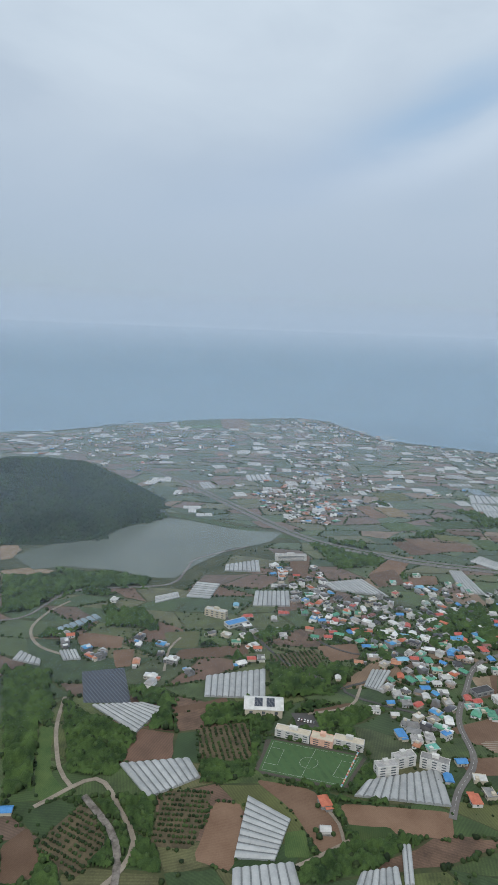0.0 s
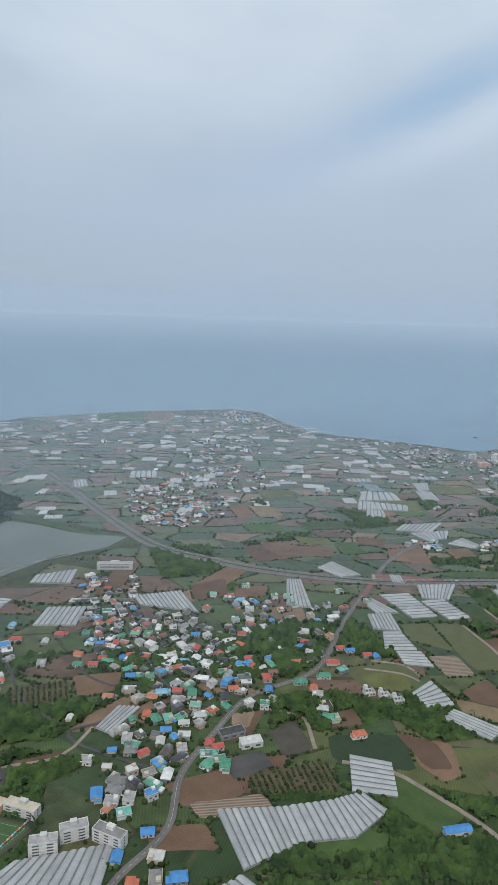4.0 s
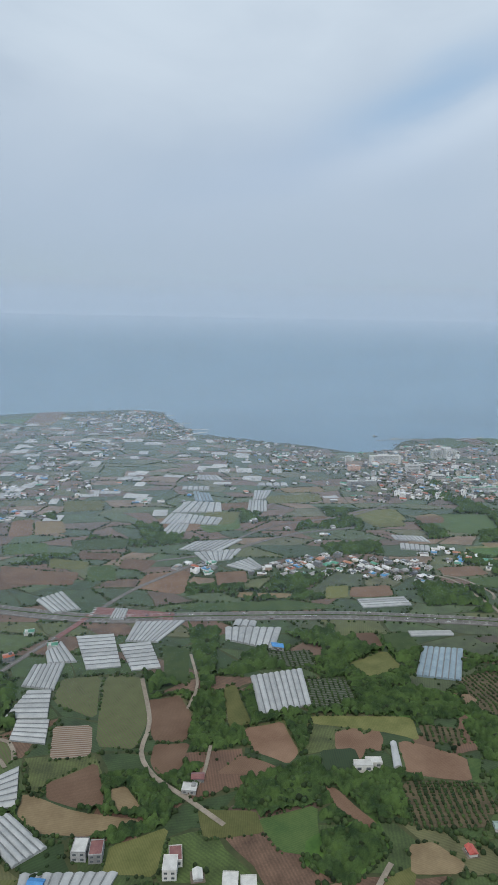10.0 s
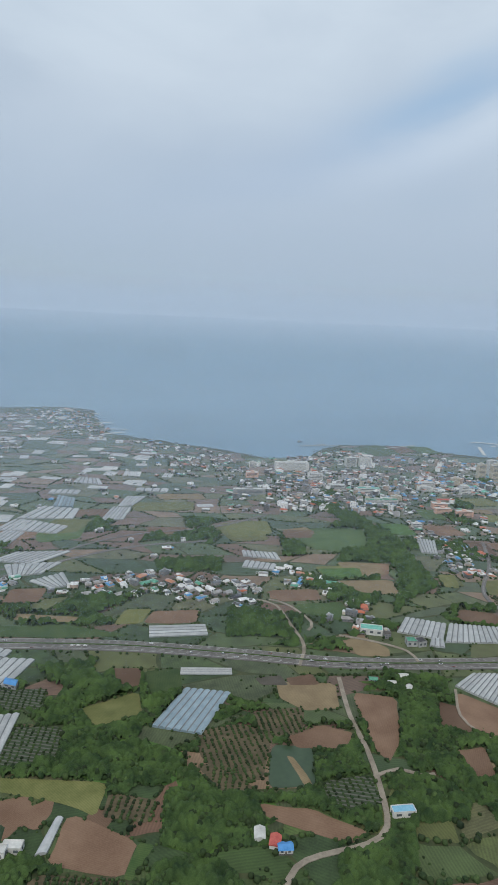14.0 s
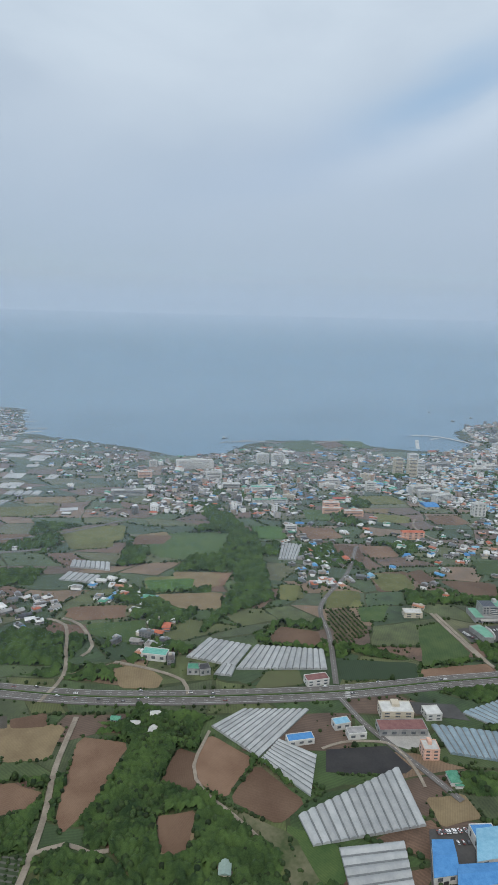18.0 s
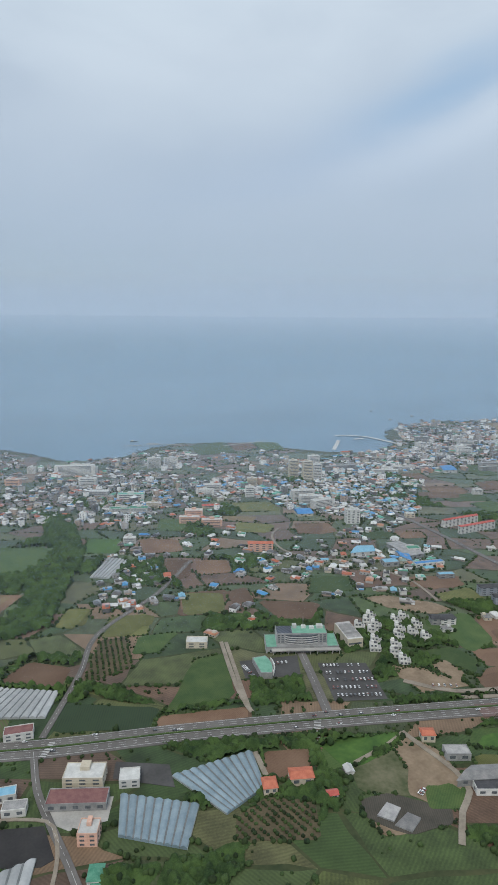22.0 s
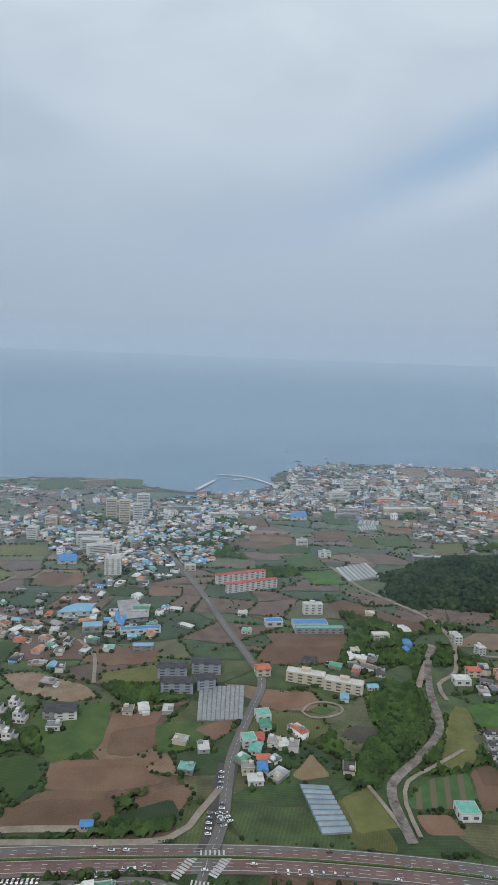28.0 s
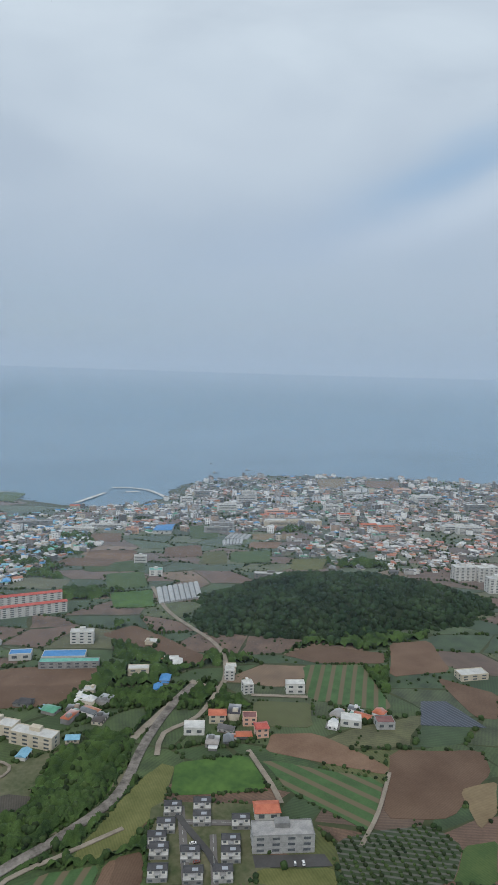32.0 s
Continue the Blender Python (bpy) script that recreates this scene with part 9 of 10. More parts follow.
village(70, 0, (24.4, 1363.7), (126.1, 1295.7), (110.5, 1019.2), (52.6, 1093.8))
village(70, 0, (-610.5, 1170.1), (-341.4, 1258.8), (-302.3, 1061.3), (-536.1, 923.2))
village(10, 0, (-523.4, 760.9), (-490.8, 753.0), (-512.9, 632.9))
village(30, 0, (-314.4, 646.5), (-259.3, 694.9), (-218.3, 733.6), (-226.9, 639.6), (-279.8, 580.0))
village(40, 0, (30.3, 1334.9), (90.3, 1278.5), (108.4, 1026.0), (55.7, 982.9), (17.6, 1143.5))
village(30, 0, (-94.4, 471.1), (-51.9, 480.7), (-62.7, 445.9), (-95.4, 449.6))
village(60, 0, (-46.5, 452.5), (-0.1, 449.4), (32.2, 451.4), (104.6, 406.3), (94.4, 368.3), (22.2, 405.5), (-41.8, 430.3))
village(10, 0, (144.3, 372.5), (171.5, 353.9), (152.8, 322.6), (123.7, 340.7))
village(140, 0, (165.9, 659.9), (295.0, 715.7), (431.7, 653.0), (344.0, 543.5), (267.2, 586.0), (145.7, 564.4))
village(220, 0, (287.9, 805.0), (449.2, 844.3), (564.6, 790.7), (584.0, 686.2), (482.9, 582.7), (323.0, 649.0), (190.4, 739.1))
village(60, 0, (121.7, 988.5), (234.7, 898.1), (255.2, 793.0), (161.3, 745.6))
village(50, 0, (-20.0, 1317.6), (84.6, 1348.6), (114.6, 1041.1), (21.0, 1111.1))
village(34, 0, (308.5, 490.8), (340.1, 464.7), (329.1, 401.7), (298.3, 359.3), (269.0, 369.5), (280.1, 430.7))
village(18, 0, (114.7, 423.8), (144.8, 432.8), (165.4, 387.9), (149.6, 346.9), (123.2, 378.3))
village(8, 0, (139.8, 343.6), (161.9, 342.5), (156.2, 306.7), (140.2, 318.3))
village(200, 0, (555.0, 626.7), (882.8, 807.3), (510.8, 406.7), (472.1, 452.0))
village(150, 0, (209.6, 682.6), (380.5, 712.2), (474.6, 623.7), (418.7, 525.0), (310.1, 523.7), (204.3, 577.0))
village(26, 0, (396.0, 445.7), (471.6, 420.0), (480.7, 374.3), (434.7, 331.5), (374.3, 363.2))
village(170, 1, (444.5, 666.2), (570.5, 593.7), (602.7, 491.6), (541.5, 443.5), (515.2, 486.6), (460.4, 544.0))
village(16, 1, (476.1, 411.0), (548.8, 397.1), (515.4, 349.6), (463.3, 369.1))
village(9, 0, (392.5, 406.5), (460.6, 381.0), (444.2, 365.9), (386.9, 377.4))
village(220, 0, (767.2, 807.5), (1033.2, 823.0), (818.3, 589.9), (682.2, 608.4))
village(120, 1, (549.1, 745.1), (671.5, 649.4), (655.0, 567.9), (563.3, 454.1), (528.6, 475.8), (537.1, 553.3))
village(260, 0, (641.4, 729.8), (862.2, 768.6), (1073.8, 695.8), (839.8, 433.4), (799.7, 477.4), (785.6, 575.8), (684.0, 647.1))
village(5, 0, (426.4, 423.1), (460.2, 405.0), (453.7, 363.9), (429.4, 378.1))
village(4, 0, (531.7, 252.4), (551.1, 251.6), (561.9, 239.0), (533.5, 204.4), (520.1, 211.8))
village(10, 0, (606.7, 308.3), (628.6, 295.1), (623.2, 276.1), (602.5, 288.3))
village(430, 0, (857.6, 915.5), (1018.7, 963.3), (1344.5, 836.8), (1160.9, 634.3), (1056.4, 656.1), (976.2, 655.6), (907.8, 638.2), (837.1, 685.1), (762.5, 734.4))
village(240, 2, (930.0, 682.4), (1190.1, 666.5), (993.6, 449.8), (915.1, 443.1), (882.1, 497.2), (887.8, 549.4))
village(50, 1, (576.6, 696.8), (659.1, 738.8), (656.3, 652.4), (636.6, 609.3), (603.8, 508.6), (580.3, 486.7))
village(60, 2, (903.6, 523.0), (963.5, 508.4), (946.6, 418.4), (868.7, 423.5))
village(9, 0, (667.4, 270.6), (694.6, 264.6), (688.4, 243.1), (662.9, 247.0))
village(10, 0, (720.2, 259.2), (749.7, 244.9), (741.7, 232.9), (717.2, 242.9))
village(12, 0, (660.3, 376.7), (677.8, 338.3), (669.7, 319.2), (660.1, 343.6))
village(120, 0, (-600, 900), (-400, 1240), (-200, 1350), (60, 1340), (100, 1000), (-60, 620), (-300, 640))
village(60, 0, (-60, 610), (100, 960), (240, 880), (260, 740), (120, 560), (60, 460))
village(40, 0, (250, 330), (300, 560), (440, 500), (560, 360), (440, 300))
village(16, 0, (-290.0, 699.6), (-160.2, 689.5), (-190.5, 603.2), (-284.3, 584.9))
village(24, 0, (-287.8, 796.9), (-115.9, 826.5), (-185.1, 665.0), (-320.7, 581.7))
village(10, 0, (-133.0, 751.5), (-28.8, 769.5), (-105.9, 699.8), (-160.2, 689.5))
village(14, 0, (-172.7, 853.8), (-98.7, 882.4), (-107.5, 743.6), (-176.6, 728.4))
village(14, 0, (180.0, 794.6), (289.9, 759.9), (215.3, 665.6), (151.8, 733.0))

# woods
wood(150, (-510.0, 303.5), (-471.8, 296.6), (-505.0, 240.6), (-531.0, 245.6))
wood(130, (-582.8, 333.2), (-547.7, 290.0), (-566.8, 261.7), (-585.9, 272.2))
wood(130, (-457.8, 337.6), (-402.4, 312.6), (-431.9, 289.5), (-471.8, 296.6))
wood(120, (-614.7, 381.0), (-586.4, 365.1), (-587.1, 318.2), (-601.2, 265.9), (-615.3, 263.6))
wood(90, (-544.1, 446.0), (-513.3, 431.6), (-510.0, 393.6), (-545.2, 413.3))
wood(110, (-329.6, 537.1), (-273.5, 521.6), (-281.8, 459.5), (-334.5, 460.5))
wood(80, (-613.9, 528.6), (-569.9, 522.1), (-547.1, 484.8), (-591.3, 455.4), (-614.3, 452.9))
wood(80, (-303.7, 366.8), (-275.0, 349.1), (-287.6, 312.4), (-310.6, 327.0))
wood(90, (-355.7, 232.4), (-314.4, 227.5), (-319.5, 206.1), (-356.5, 216.9))
wood(120, (-244.8, 268.1), (-210.0, 245.0), (-223.0, 217.2), (-245.7, 221.3), (-258.1, 243.2))
wood(80, (-204.1, 253.3), (-142.6, 242.3), (-184.0, 198.6), (-204.7, 223.6))
wood(120, (-315.5, 224.3), (-300.4, 192.9), (-295.1, 174.2), (-311.0, 180.2))
wood(110, (-113.2, 371.6), (-94.7, 356.0), (-139.6, 252.0), (-129.3, 296.4))
wood(120, (-66.2, 337.0), (-54.1, 301.5), (-66.1, 295.4), (-98.2, 304.0), (-121.4, 306.0))
wood(160, (-46.2, 313.5), (8.9, 309.2), (-28.8, 258.6), (-72.4, 251.8))
wood(200, (-133.6, 227.7), (-83.8, 226.1), (-56.2, 198.0), (-74.7, 175.0), (-102.8, 200.1), (-134.7, 205.1))
wood(130, (-72.4, 251.8), (-7.2, 250.4), (-27.3, 224.1), (-67.1, 239.2))
wood(120, (-187.8, 248.4), (-164.7, 235.5), (-172.6, 216.2), (-192.8, 224.0))
wood(80, (-238.6, 350.0), (-220.3, 343.1), (-224.7, 294.0), (-240.2, 304.8))
wood(80, (-270.8, 257.5), (-248.4, 248.9), (-242.6, 220.9), (-255.4, 220.1))
wood(160, (-58.2, 339.7), (-23.0, 334.5), (-28.9, 305.6), (-44.4, 305.2))
wood(120, (-57.5, 299.0), (-17.5, 290.6), (-8.3, 271.9), (-19.4, 257.0), (-59.1, 275.4))
wood(68, (-66.7, 278.0), (-13.6, 257.2), (2.9, 240.5), (-9.3, 225.1), (-32.6, 233.4), (-58.8, 250.3), (-72.9, 271.5))
wood(120, (59.4, 233.6), (72.4, 233.7), (80.9, 217.4), (71.6, 204.4), (53.0, 212.8))
wood(200, (22.5, 208.7), (53.0, 203.3), (69.9, 193.8), (65.3, 181.7), (45.7, 191.9), (24.8, 202.7))
wood(180, (130.3, 276.8), (161.5, 253.3), (91.5, 189.1), (95.9, 216.6))
wood(180, (245.9, 508.9), (269.1, 484.5), (179.7, 351.3), (119.1, 333.5))
wood(110, (71.2, 375.6), (120.8, 350.6), (99.6, 323.3), (53.9, 338.2))
wood(120, (55.6, 191.0), (91.5, 189.1), (58.9, 148.1), (30.5, 158.6))
wood(240, (108.6, 268.7), (156.1, 252.6), (139.9, 215.5), (122.6, 225.3), (121.6, 254.9))
wood(220, (80.6, 203.4), (98.8, 196.9), (109.6, 176.6), (97.6, 166.4), (74.5, 174.7))
wood(320, (115.7, 220.2), (146.2, 206.0), (160.9, 172.0), (151.9, 146.8), (110.2, 161.8), (103.7, 198.1))
wood(150, (51.5, 225.8), (78.8, 216.2), (73.6, 189.5), (49.6, 203.3))
wood(300, (122.6, 269.8), (156.0, 257.5), (136.9, 227.2), (125.8, 185.3), (103.2, 193.8), (115.9, 234.9))
wood(260, (242.7, 513.1), (280.2, 485.0), (241.5, 361.0), (204.2, 349.4), (171.7, 325.5), (224.4, 394.9))
wood(160, (266.8, 179.0), (295.7, 175.1), (270.4, 147.9), (250.2, 160.9))
wood(90, (239.7, 182.5), (264.6, 179.8), (255.5, 164.6), (243.1, 172.1))
wood(130, (330.5, 269.9), (357.9, 262.0), (351.4, 240.9), (324.3, 246.9))
wood(120, (342.2, 216.6), (348.6, 214.1), (341.3, 190.7), (319.5, 172.5), (331.5, 200.5))
wood(120, (388.9, 231.1), (423.9, 220.0), (463.4, 205.1), (458.2, 199.4), (387.0, 222.2))
wood(90, (249.5, 602.6), (277.7, 574.3), (277.8, 484.9), (249.7, 428.8))
wood(60, (292.6, 265.4), (320.6, 252.6), (322.0, 247.8), (292.6, 256.8))
wood(150, (579.6, 225.0), (622.2, 241.4), (575.6, 198.7), (560.6, 199.7))
wood(120, (420.6, 215.1), (456.5, 204.5), (489.8, 195.1), (488.9, 192.1), (420.6, 210.6))
wood(70, (456.7, 219.7), (486.0, 218.8), (484.2, 203.9), (465.1, 209.7))
wood(110, (645.7, 390.2), (671.2, 364.7), (666.9, 320.0), (637.6, 335.7))
wood(130, (606.9, 211.9), (595.3, 226.8), (607.2, 238.6), (622.1, 244.4), (632.0, 252.7), (622.1, 230.5))
wood(60, (757.3, 292.8), (772.8, 284.7), (757.5, 261.3), (747.3, 270.2))
wood(80, (616.9, 274.5), (636.3, 264.0), (624.1, 243.7), (614.8, 254.2))
wood(90, (44.5, 475.4), (102.0, 465.3), (89.4, 436.6), (38.6, 449.4))
wood(60, (-101.8, 587.3), (-82.8, 582.0), (-68.6, 547.2), (-77.4, 521.7), (-103.1, 535.9))
wood(50, (165.2, 496.6), (184.7, 483.0), (170.7, 449.4), (148.1, 449.1))
wood(90, (572.0, 211.1), (580.9, 206.2), (598.4, 213.2), (619.8, 225.2), (621.5, 233.4), (599.5, 222.3), (577.8, 217.2))
wood(68, (604.8, 262.3), (636.3, 260.2), (619.5, 227.2), (601.2, 214.7), (584.8, 208.6), (589.6, 227.2))
wood(68, (-11.6, 225.9), (26.7, 208.5), (28.8, 193.8), (-7.1, 185.4), (-21.3, 196.4))
wood(40, (474.2, 224.7), (488.7, 224.2), (491.2, 210.9), (481.0, 209.7))
wood(60, (-478.8, 314.0), (-461.9, 287.6), (-486.8, 269.6), (-499.1, 278.7))
wood(90, (-573.5, 533.7), (-525.3, 507.9), (-498.0, 489.7), (-504.4, 467.5), (-551.6, 483.8))
wood(80, (-95.3, 434.5), (-50.2, 425.3), (-56.3, 407.8), (-100.8, 414.0))
wood(70, (-95.8, 583.8), (-54.7, 563.9), (-66.3, 532.4), (-104.1, 545.6))
wood(68, (-6.9, 235.9), (2.6, 232.7), (8.4, 213.2), (21.1, 204.1), (18.5, 182.0), (-7.0, 191.0))
wood(110, (389.3, 225.5), (415.0, 220.9), (484.6, 204.8), (483.1, 202.3), (414.1, 217.5), (389.7, 221.4))
wood(66, (-121.4, 186.3), (-88.5, 187.3), (-93.6, 169.2), (-115.4, 161.5), (-128.2, 176.5))
wood(69, (-25.7, 191.3), (-1.9, 185.8), (2.1, 168.7), (-22.7, 156.3), (-37.6, 166.9))
wood(60, (339.6, 213.6), (347.0, 215.7), (378.2, 206.2), (372.2, 199.4), (352.2, 194.4), (344.0, 194.6))
wood(90, (636.6, 267.9), (647.4, 288.7), (661.8, 296.3), (663.8, 289.6), (646.6, 269.9), (637.3, 258.1))
wood(90, (600.9, 226.4), (613.2, 232.9), (631.2, 246.8), (632.1, 242.4), (615.9, 226.8), (603.4, 219.2), (592.9, 216.4))
wood(80, (366.9, 255.6), (379.9, 254.3), (389.4, 235.5), (377.6, 231.6), (366.2, 243.8))
wood(80, (-85.4, 206.5), (-66.2, 200.8), (-59.2, 185.9), (-77.4, 183.4), (-88.3, 194.0))
wood(80, (50.7, 221.9), (81.9, 215.6), (46.4, 178.4), (31.8, 191.0))
wood(80, (177.5, 181.4), (180.2, 159.4), (173.9, 138.9), (161.8, 141.4), (164.6, 162.3))

hill(-580, 702, 176, 100, 62, -8, 9000, "round dark wooded hill beside the lake")
hill(792, 376, 108, 64, 18, -18, 6200, "low hill covered in dark pine forest")


def far_greenhouses(n):
    """Small greenhouses scattered over the far fields, as blocks of arched spans."""
    v, f = [], []
    while n:
        x, y = rng.uniform(-640, 160), rng.uniform(600, 1330)
        if not on_land(x, y) or not on_land(x + 30, y + 30) or taken(x, y, 6) or math.hypot(x + 585, (y - 700) * 1.5) < 170:
            continue
        n -= 1
        a = radians(-20 + float(rng.choice((0, 90))) + rng.normal(0, 8))
        k, w, l = int(rng.integers(3, 8)), 3.0, rng.uniform(10, 26)
        for i in range(k):
            b = len(v)
            for j in range(5):
                px, pz = (i - k / 2 + j / 4) * w, 0.8 + 0.7 * math.sin(math.pi * j / 4)
                for py in (-l / 2, l / 2):
                    v.append((x + px * math.cos(a) - py * math.sin(a), y + px * math.sin(a) + py * math.cos(a), pz))
            f += [(b + 2 * j, b + 2 * j + 1, b + 2 * j + 3, b + 2 * j + 2) for j in range(4)]
            f.append((b, b + 2, b + 6, b + 8))
            f.append((b + 1, b + 3, b + 7, b + 9))
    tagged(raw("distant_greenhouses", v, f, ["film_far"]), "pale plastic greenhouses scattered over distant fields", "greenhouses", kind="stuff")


far_greenhouses(190)
build_parcels()
build_orchards()
for v, f, _ in CANOPY.values():
    tagged(raw("woodland", np.concatenate(v), np.concatenate(f), ["canopy"]), "close dark green scrub and small trees between fields", "woodland", kind="stuff")
WOODS.lay("woodland", "leaf", "taller trees standing out of the scrub", "woodland")
GARDEN.lay("garden_trees", "leaf", "small garden trees and bushes among houses", "trees")
tagged(raw("village_yards", YARDS["v"], YARDS["f"], ["yard"]), "mixed concrete and earth yards round the houses", "yards", kind="stuff")
for s, roof in ((0, "roof_far"), (1, "roof_cool"), (2, "roof_warm")):
    if FAR[s]["n"]:
        tagged(raw("town_houses", FAR[s]["v"], FAR[s]["f"], ["wall_far", roof, "glass"], FAR[s]["i"]), "closely built coastal town of low coloured-roof houses", "town", kind="stuff")

# zebra crossings
crossing((488.8, 180.7), (497.0, 187.2), 8, 0.9, 3)
crossing((500.2, 177.6), (507.6, 183.9), 8, 0.9, 3)
crossing((498.9, 188.2), (507.4, 185.6), 6, 0.6, 2.4)
crossing((492.9, 177.5), (498.6, 174.6), 5, 0.6, 2.4)
crossing((339.5, 213.3), (347.9, 227.6), 8, 0.9, 3)
crossing((229.7, 244.8), (234.6, 253.6), 7, 0.8, 2.6)
crossing((-171.8, 404.0), (-165.4, 417.0), 6, 0.8, 2.6)
crossing((-158.2, 397.2), (-153.4, 408.7), 6, 0.8, 2.6)

# cars in the parks and on the roads
cars(12, (370.7, 266.5), (391.6, 259.7))
cars(12, (368.8, 259.9), (390.6, 252.7))
cars(12, (367.1, 253.5), (389.4, 246.0))
cars(11, (365.5, 246.9), (387.5, 239.5))
cars(11, (364.4, 240.4), (385.9, 233.1))
cars(8, (332.1, 281.1), (333.4, 270.3))
cars(7, (340.3, 279.1), (355.6, 276.1))
cars(7, (217.1, 159.6), (231.8, 155.6))
cars(6, (215.3, 154.8), (226.8, 151.7))
cars(7, (430.7, 192.0), (450.4, 185.8))
cars(3, (642.2, 197.6), (640.7, 185.8))
cars(3, (665.4, 178.7), (672.9, 176.7))
cars(4, (430.8, 195.8), (440.8, 192.7))
cars(8, (461.6, 189.7), (485.3, 186.7))
cars(7, (518.4, 173.9), (543.0, 165.0))
cars(8, (438.2, 195.3), (449.5, 191.7))
cars(6, (-466.1, 274.6), (-458.1, 268.5))
cars(5, (508.0, 206.0), (503.6, 194.0))
cars(5, (513.8, 209.0), (509.0, 198.0))
cars(4, (519.0, 226.5), (514.6, 215.0))
cars(4, (510.3, 205.0), (510.4, 196.3))
cars(3, (512.6, 204.3), (513.4, 197.6))
tyre_row((-469.9, 221.3), (-441.4, 247.2), 30)
cars(3, (362.0, 171.7), (365.8, 173.9))
cars(6, (409.8, 232.6), (425.8, 225.6))
cars(6, (217.9, 159.4), (232.0, 155.9))
for k in range(58):
    i = 8 + k * 11 // 58
    p, q = Vector(HIGHWAY[i]), Vector(HIGHWAY[i + 1])
    c = p.lerp(q, rng.random())
    d = (q - p).normalized()
    o = Vector((-d.y, d.x)) * float(rng.choice((-4.5, -3.0, -1.6, 1.6, 3.0, 4.5)))
    car_at(pose(c.x + o.x, c.y + o.y, 0.75, 0, 0, math.degrees(math.atan2(d.y, d.x))))


for i in range(7, 19):                  # small trees along both verges of the carriageway
    p, q = Vector(HIGHWAY[i]), Vector(HIGHWAY[i + 1])
    d = (q - p).normalized()
    for k in range(int((q - p).length / 5)):
        for o in (-8.0, 7.8):
            c = p + d * (k * 5 + rng.uniform(-1, 1)) + Vector((-d.y, d.x)) * (o + rng.uniform(-0.4, 0.4))
            if rng.random() < 0.7 and not taken(c.x, c.y, 0.6):
                VERGE.add(c.x, c.y, 0.1, rng.uniform(0.5, 1.0), rng.uniform(0.8, 1.2), "one")
VERGE.lay("roadside_trees", "leaf", "small green trees and shrubs along the road verges", "trees")


# ---- school pitch ----
def pitch_lines(a, b, c, d):
    a, b, c, d = (Vector(p) for p in (a, b, c, d))
    bm = bmesh.new()

    def at(u, v):
        return a.lerp(b, u).lerp(d.lerp(c, u), v)

    def line(p, q, w=0.045):
        n = Vector((-(q - p).y, (q - p).x)).normalized() * w
        bm.faces.new([bm.verts.new((r.x, r.y, 0.26)) for r in (p + n, p - n, q - n, q + n)])

    for p, q in (((0.03, 0.05), (0.97, 0.05)), ((0.97, 0.05), (0.97, 0.95)), ((0.97, 0.95), (0.03, 0.95)), ((0.03, 0.95), (0.03, 0.05)), ((0.5, 0.05), (0.5, 0.95)), ((0.03, 0.25), (0.18, 0.25)), ((0.18, 0.25), (0.18, 0.75)), ((0.18, 0.75), (0.03, 0.75)), ((0.97, 0.25), (0.82, 0.25)), ((0.82, 0.25), (0.82, 0.75)), ((0.82, 0.75), (0.97, 0.75))):
        line(at(*p), at(*q))
    for k in range(20):
        t0, t1 = k * math.pi / 10, (k + 1) * math.pi / 10
        line(at(0.5 + 0.1 * math.cos(t0), 0.5 + 0.17 * math.sin(t0)), at(0.5 + 0.1 * math.cos(t1), 0.5 + 0.17 * math.sin(t1)))
    tagged(part("pitch_lines", bm, "mark"), "white football pitch lines on striped turf", "pitch line", kind="structure")


pitch_lines((-485.6, 264.4), (-448.0, 237.1), (-468.1, 221.7), (-500.8, 245.2))

# ---- shore ----
def build_shore():
    g = Grove()
    pts = COAST[4:-2]
    for a, b in zip(pts, pts[1:]):
        L = math.hypot(b[0] - a[0], b[1] - a[1])
        for k in range(int(L / 5)):
            t = rng.random()
            g.add(a[0] + (b[0] - a[0]) * t + rng.normal(0, 4), a[1] + (b[1] - a[1]) * t + rng.normal(2, 4), -1.2, rng.uniform(0.7, 2.2), 0.3, "far")
    g.lay("shore_rocks", "rock", "black lava rocks along the shore", "rocks")


def boat(x, y, turn):
    thing = new("fishing_boat")
    tagged(thing, "small white fishing boat on calm sea", "boat", "boats")
    bm = bmesh.new()
    ring = [(-5, -1.3), (3, -1.3), (6, 0), (3, 1.3), (-5, 1.3)]
    slab(bm, ring, -0.4, 1.0)
    part("hull", bm, "charcoal", thing)
    bm = bmesh.new()
    box(bm, -3.5, 0, -0.9, 0.9, 1.0, 3.0)
    part("wheelhouse", bm, "wall_white", thing)
    thing.matrix_basis = pose(x, y, -0.7, 0, 0, turn)


build_shore()
boat(1031, 1137, 10)
boat(1285, 975, -5)
boat(925, 1091, 5)
boat(963, 1006, 8)
boat(898, 983, 0)
boat(404, 927, 4)


# ---- the aircraft's wing, with its raised tip, flaps and flap fairing ----
def solid(name, pts, thick, mat, parent, label=""):
    """A plate from an outline, with thickness away from the viewer's side and softened rims."""
    p = [Vector(q) for q in pts]
    n = (p[1] - p[0]).cross(p[-1] - p[0]).normalized() * thick
    bm = bmesh.new()
    lo, hi = [bm.verts.new(q - n) for q in p], [bm.verts.new(q) for q in p]
    bm.faces.new(hi)
    bm.faces.new(lo[::-1])
    for i in range(len(p)):
        bm.faces.new((lo[i], lo[(i + 1) % len(p)], hi[(i + 1) % len(p)], hi[i]))
    bmesh.ops.recalc_face_normals(bm, faces=bm.faces)
    return part(name, bm, mat, parent, label)


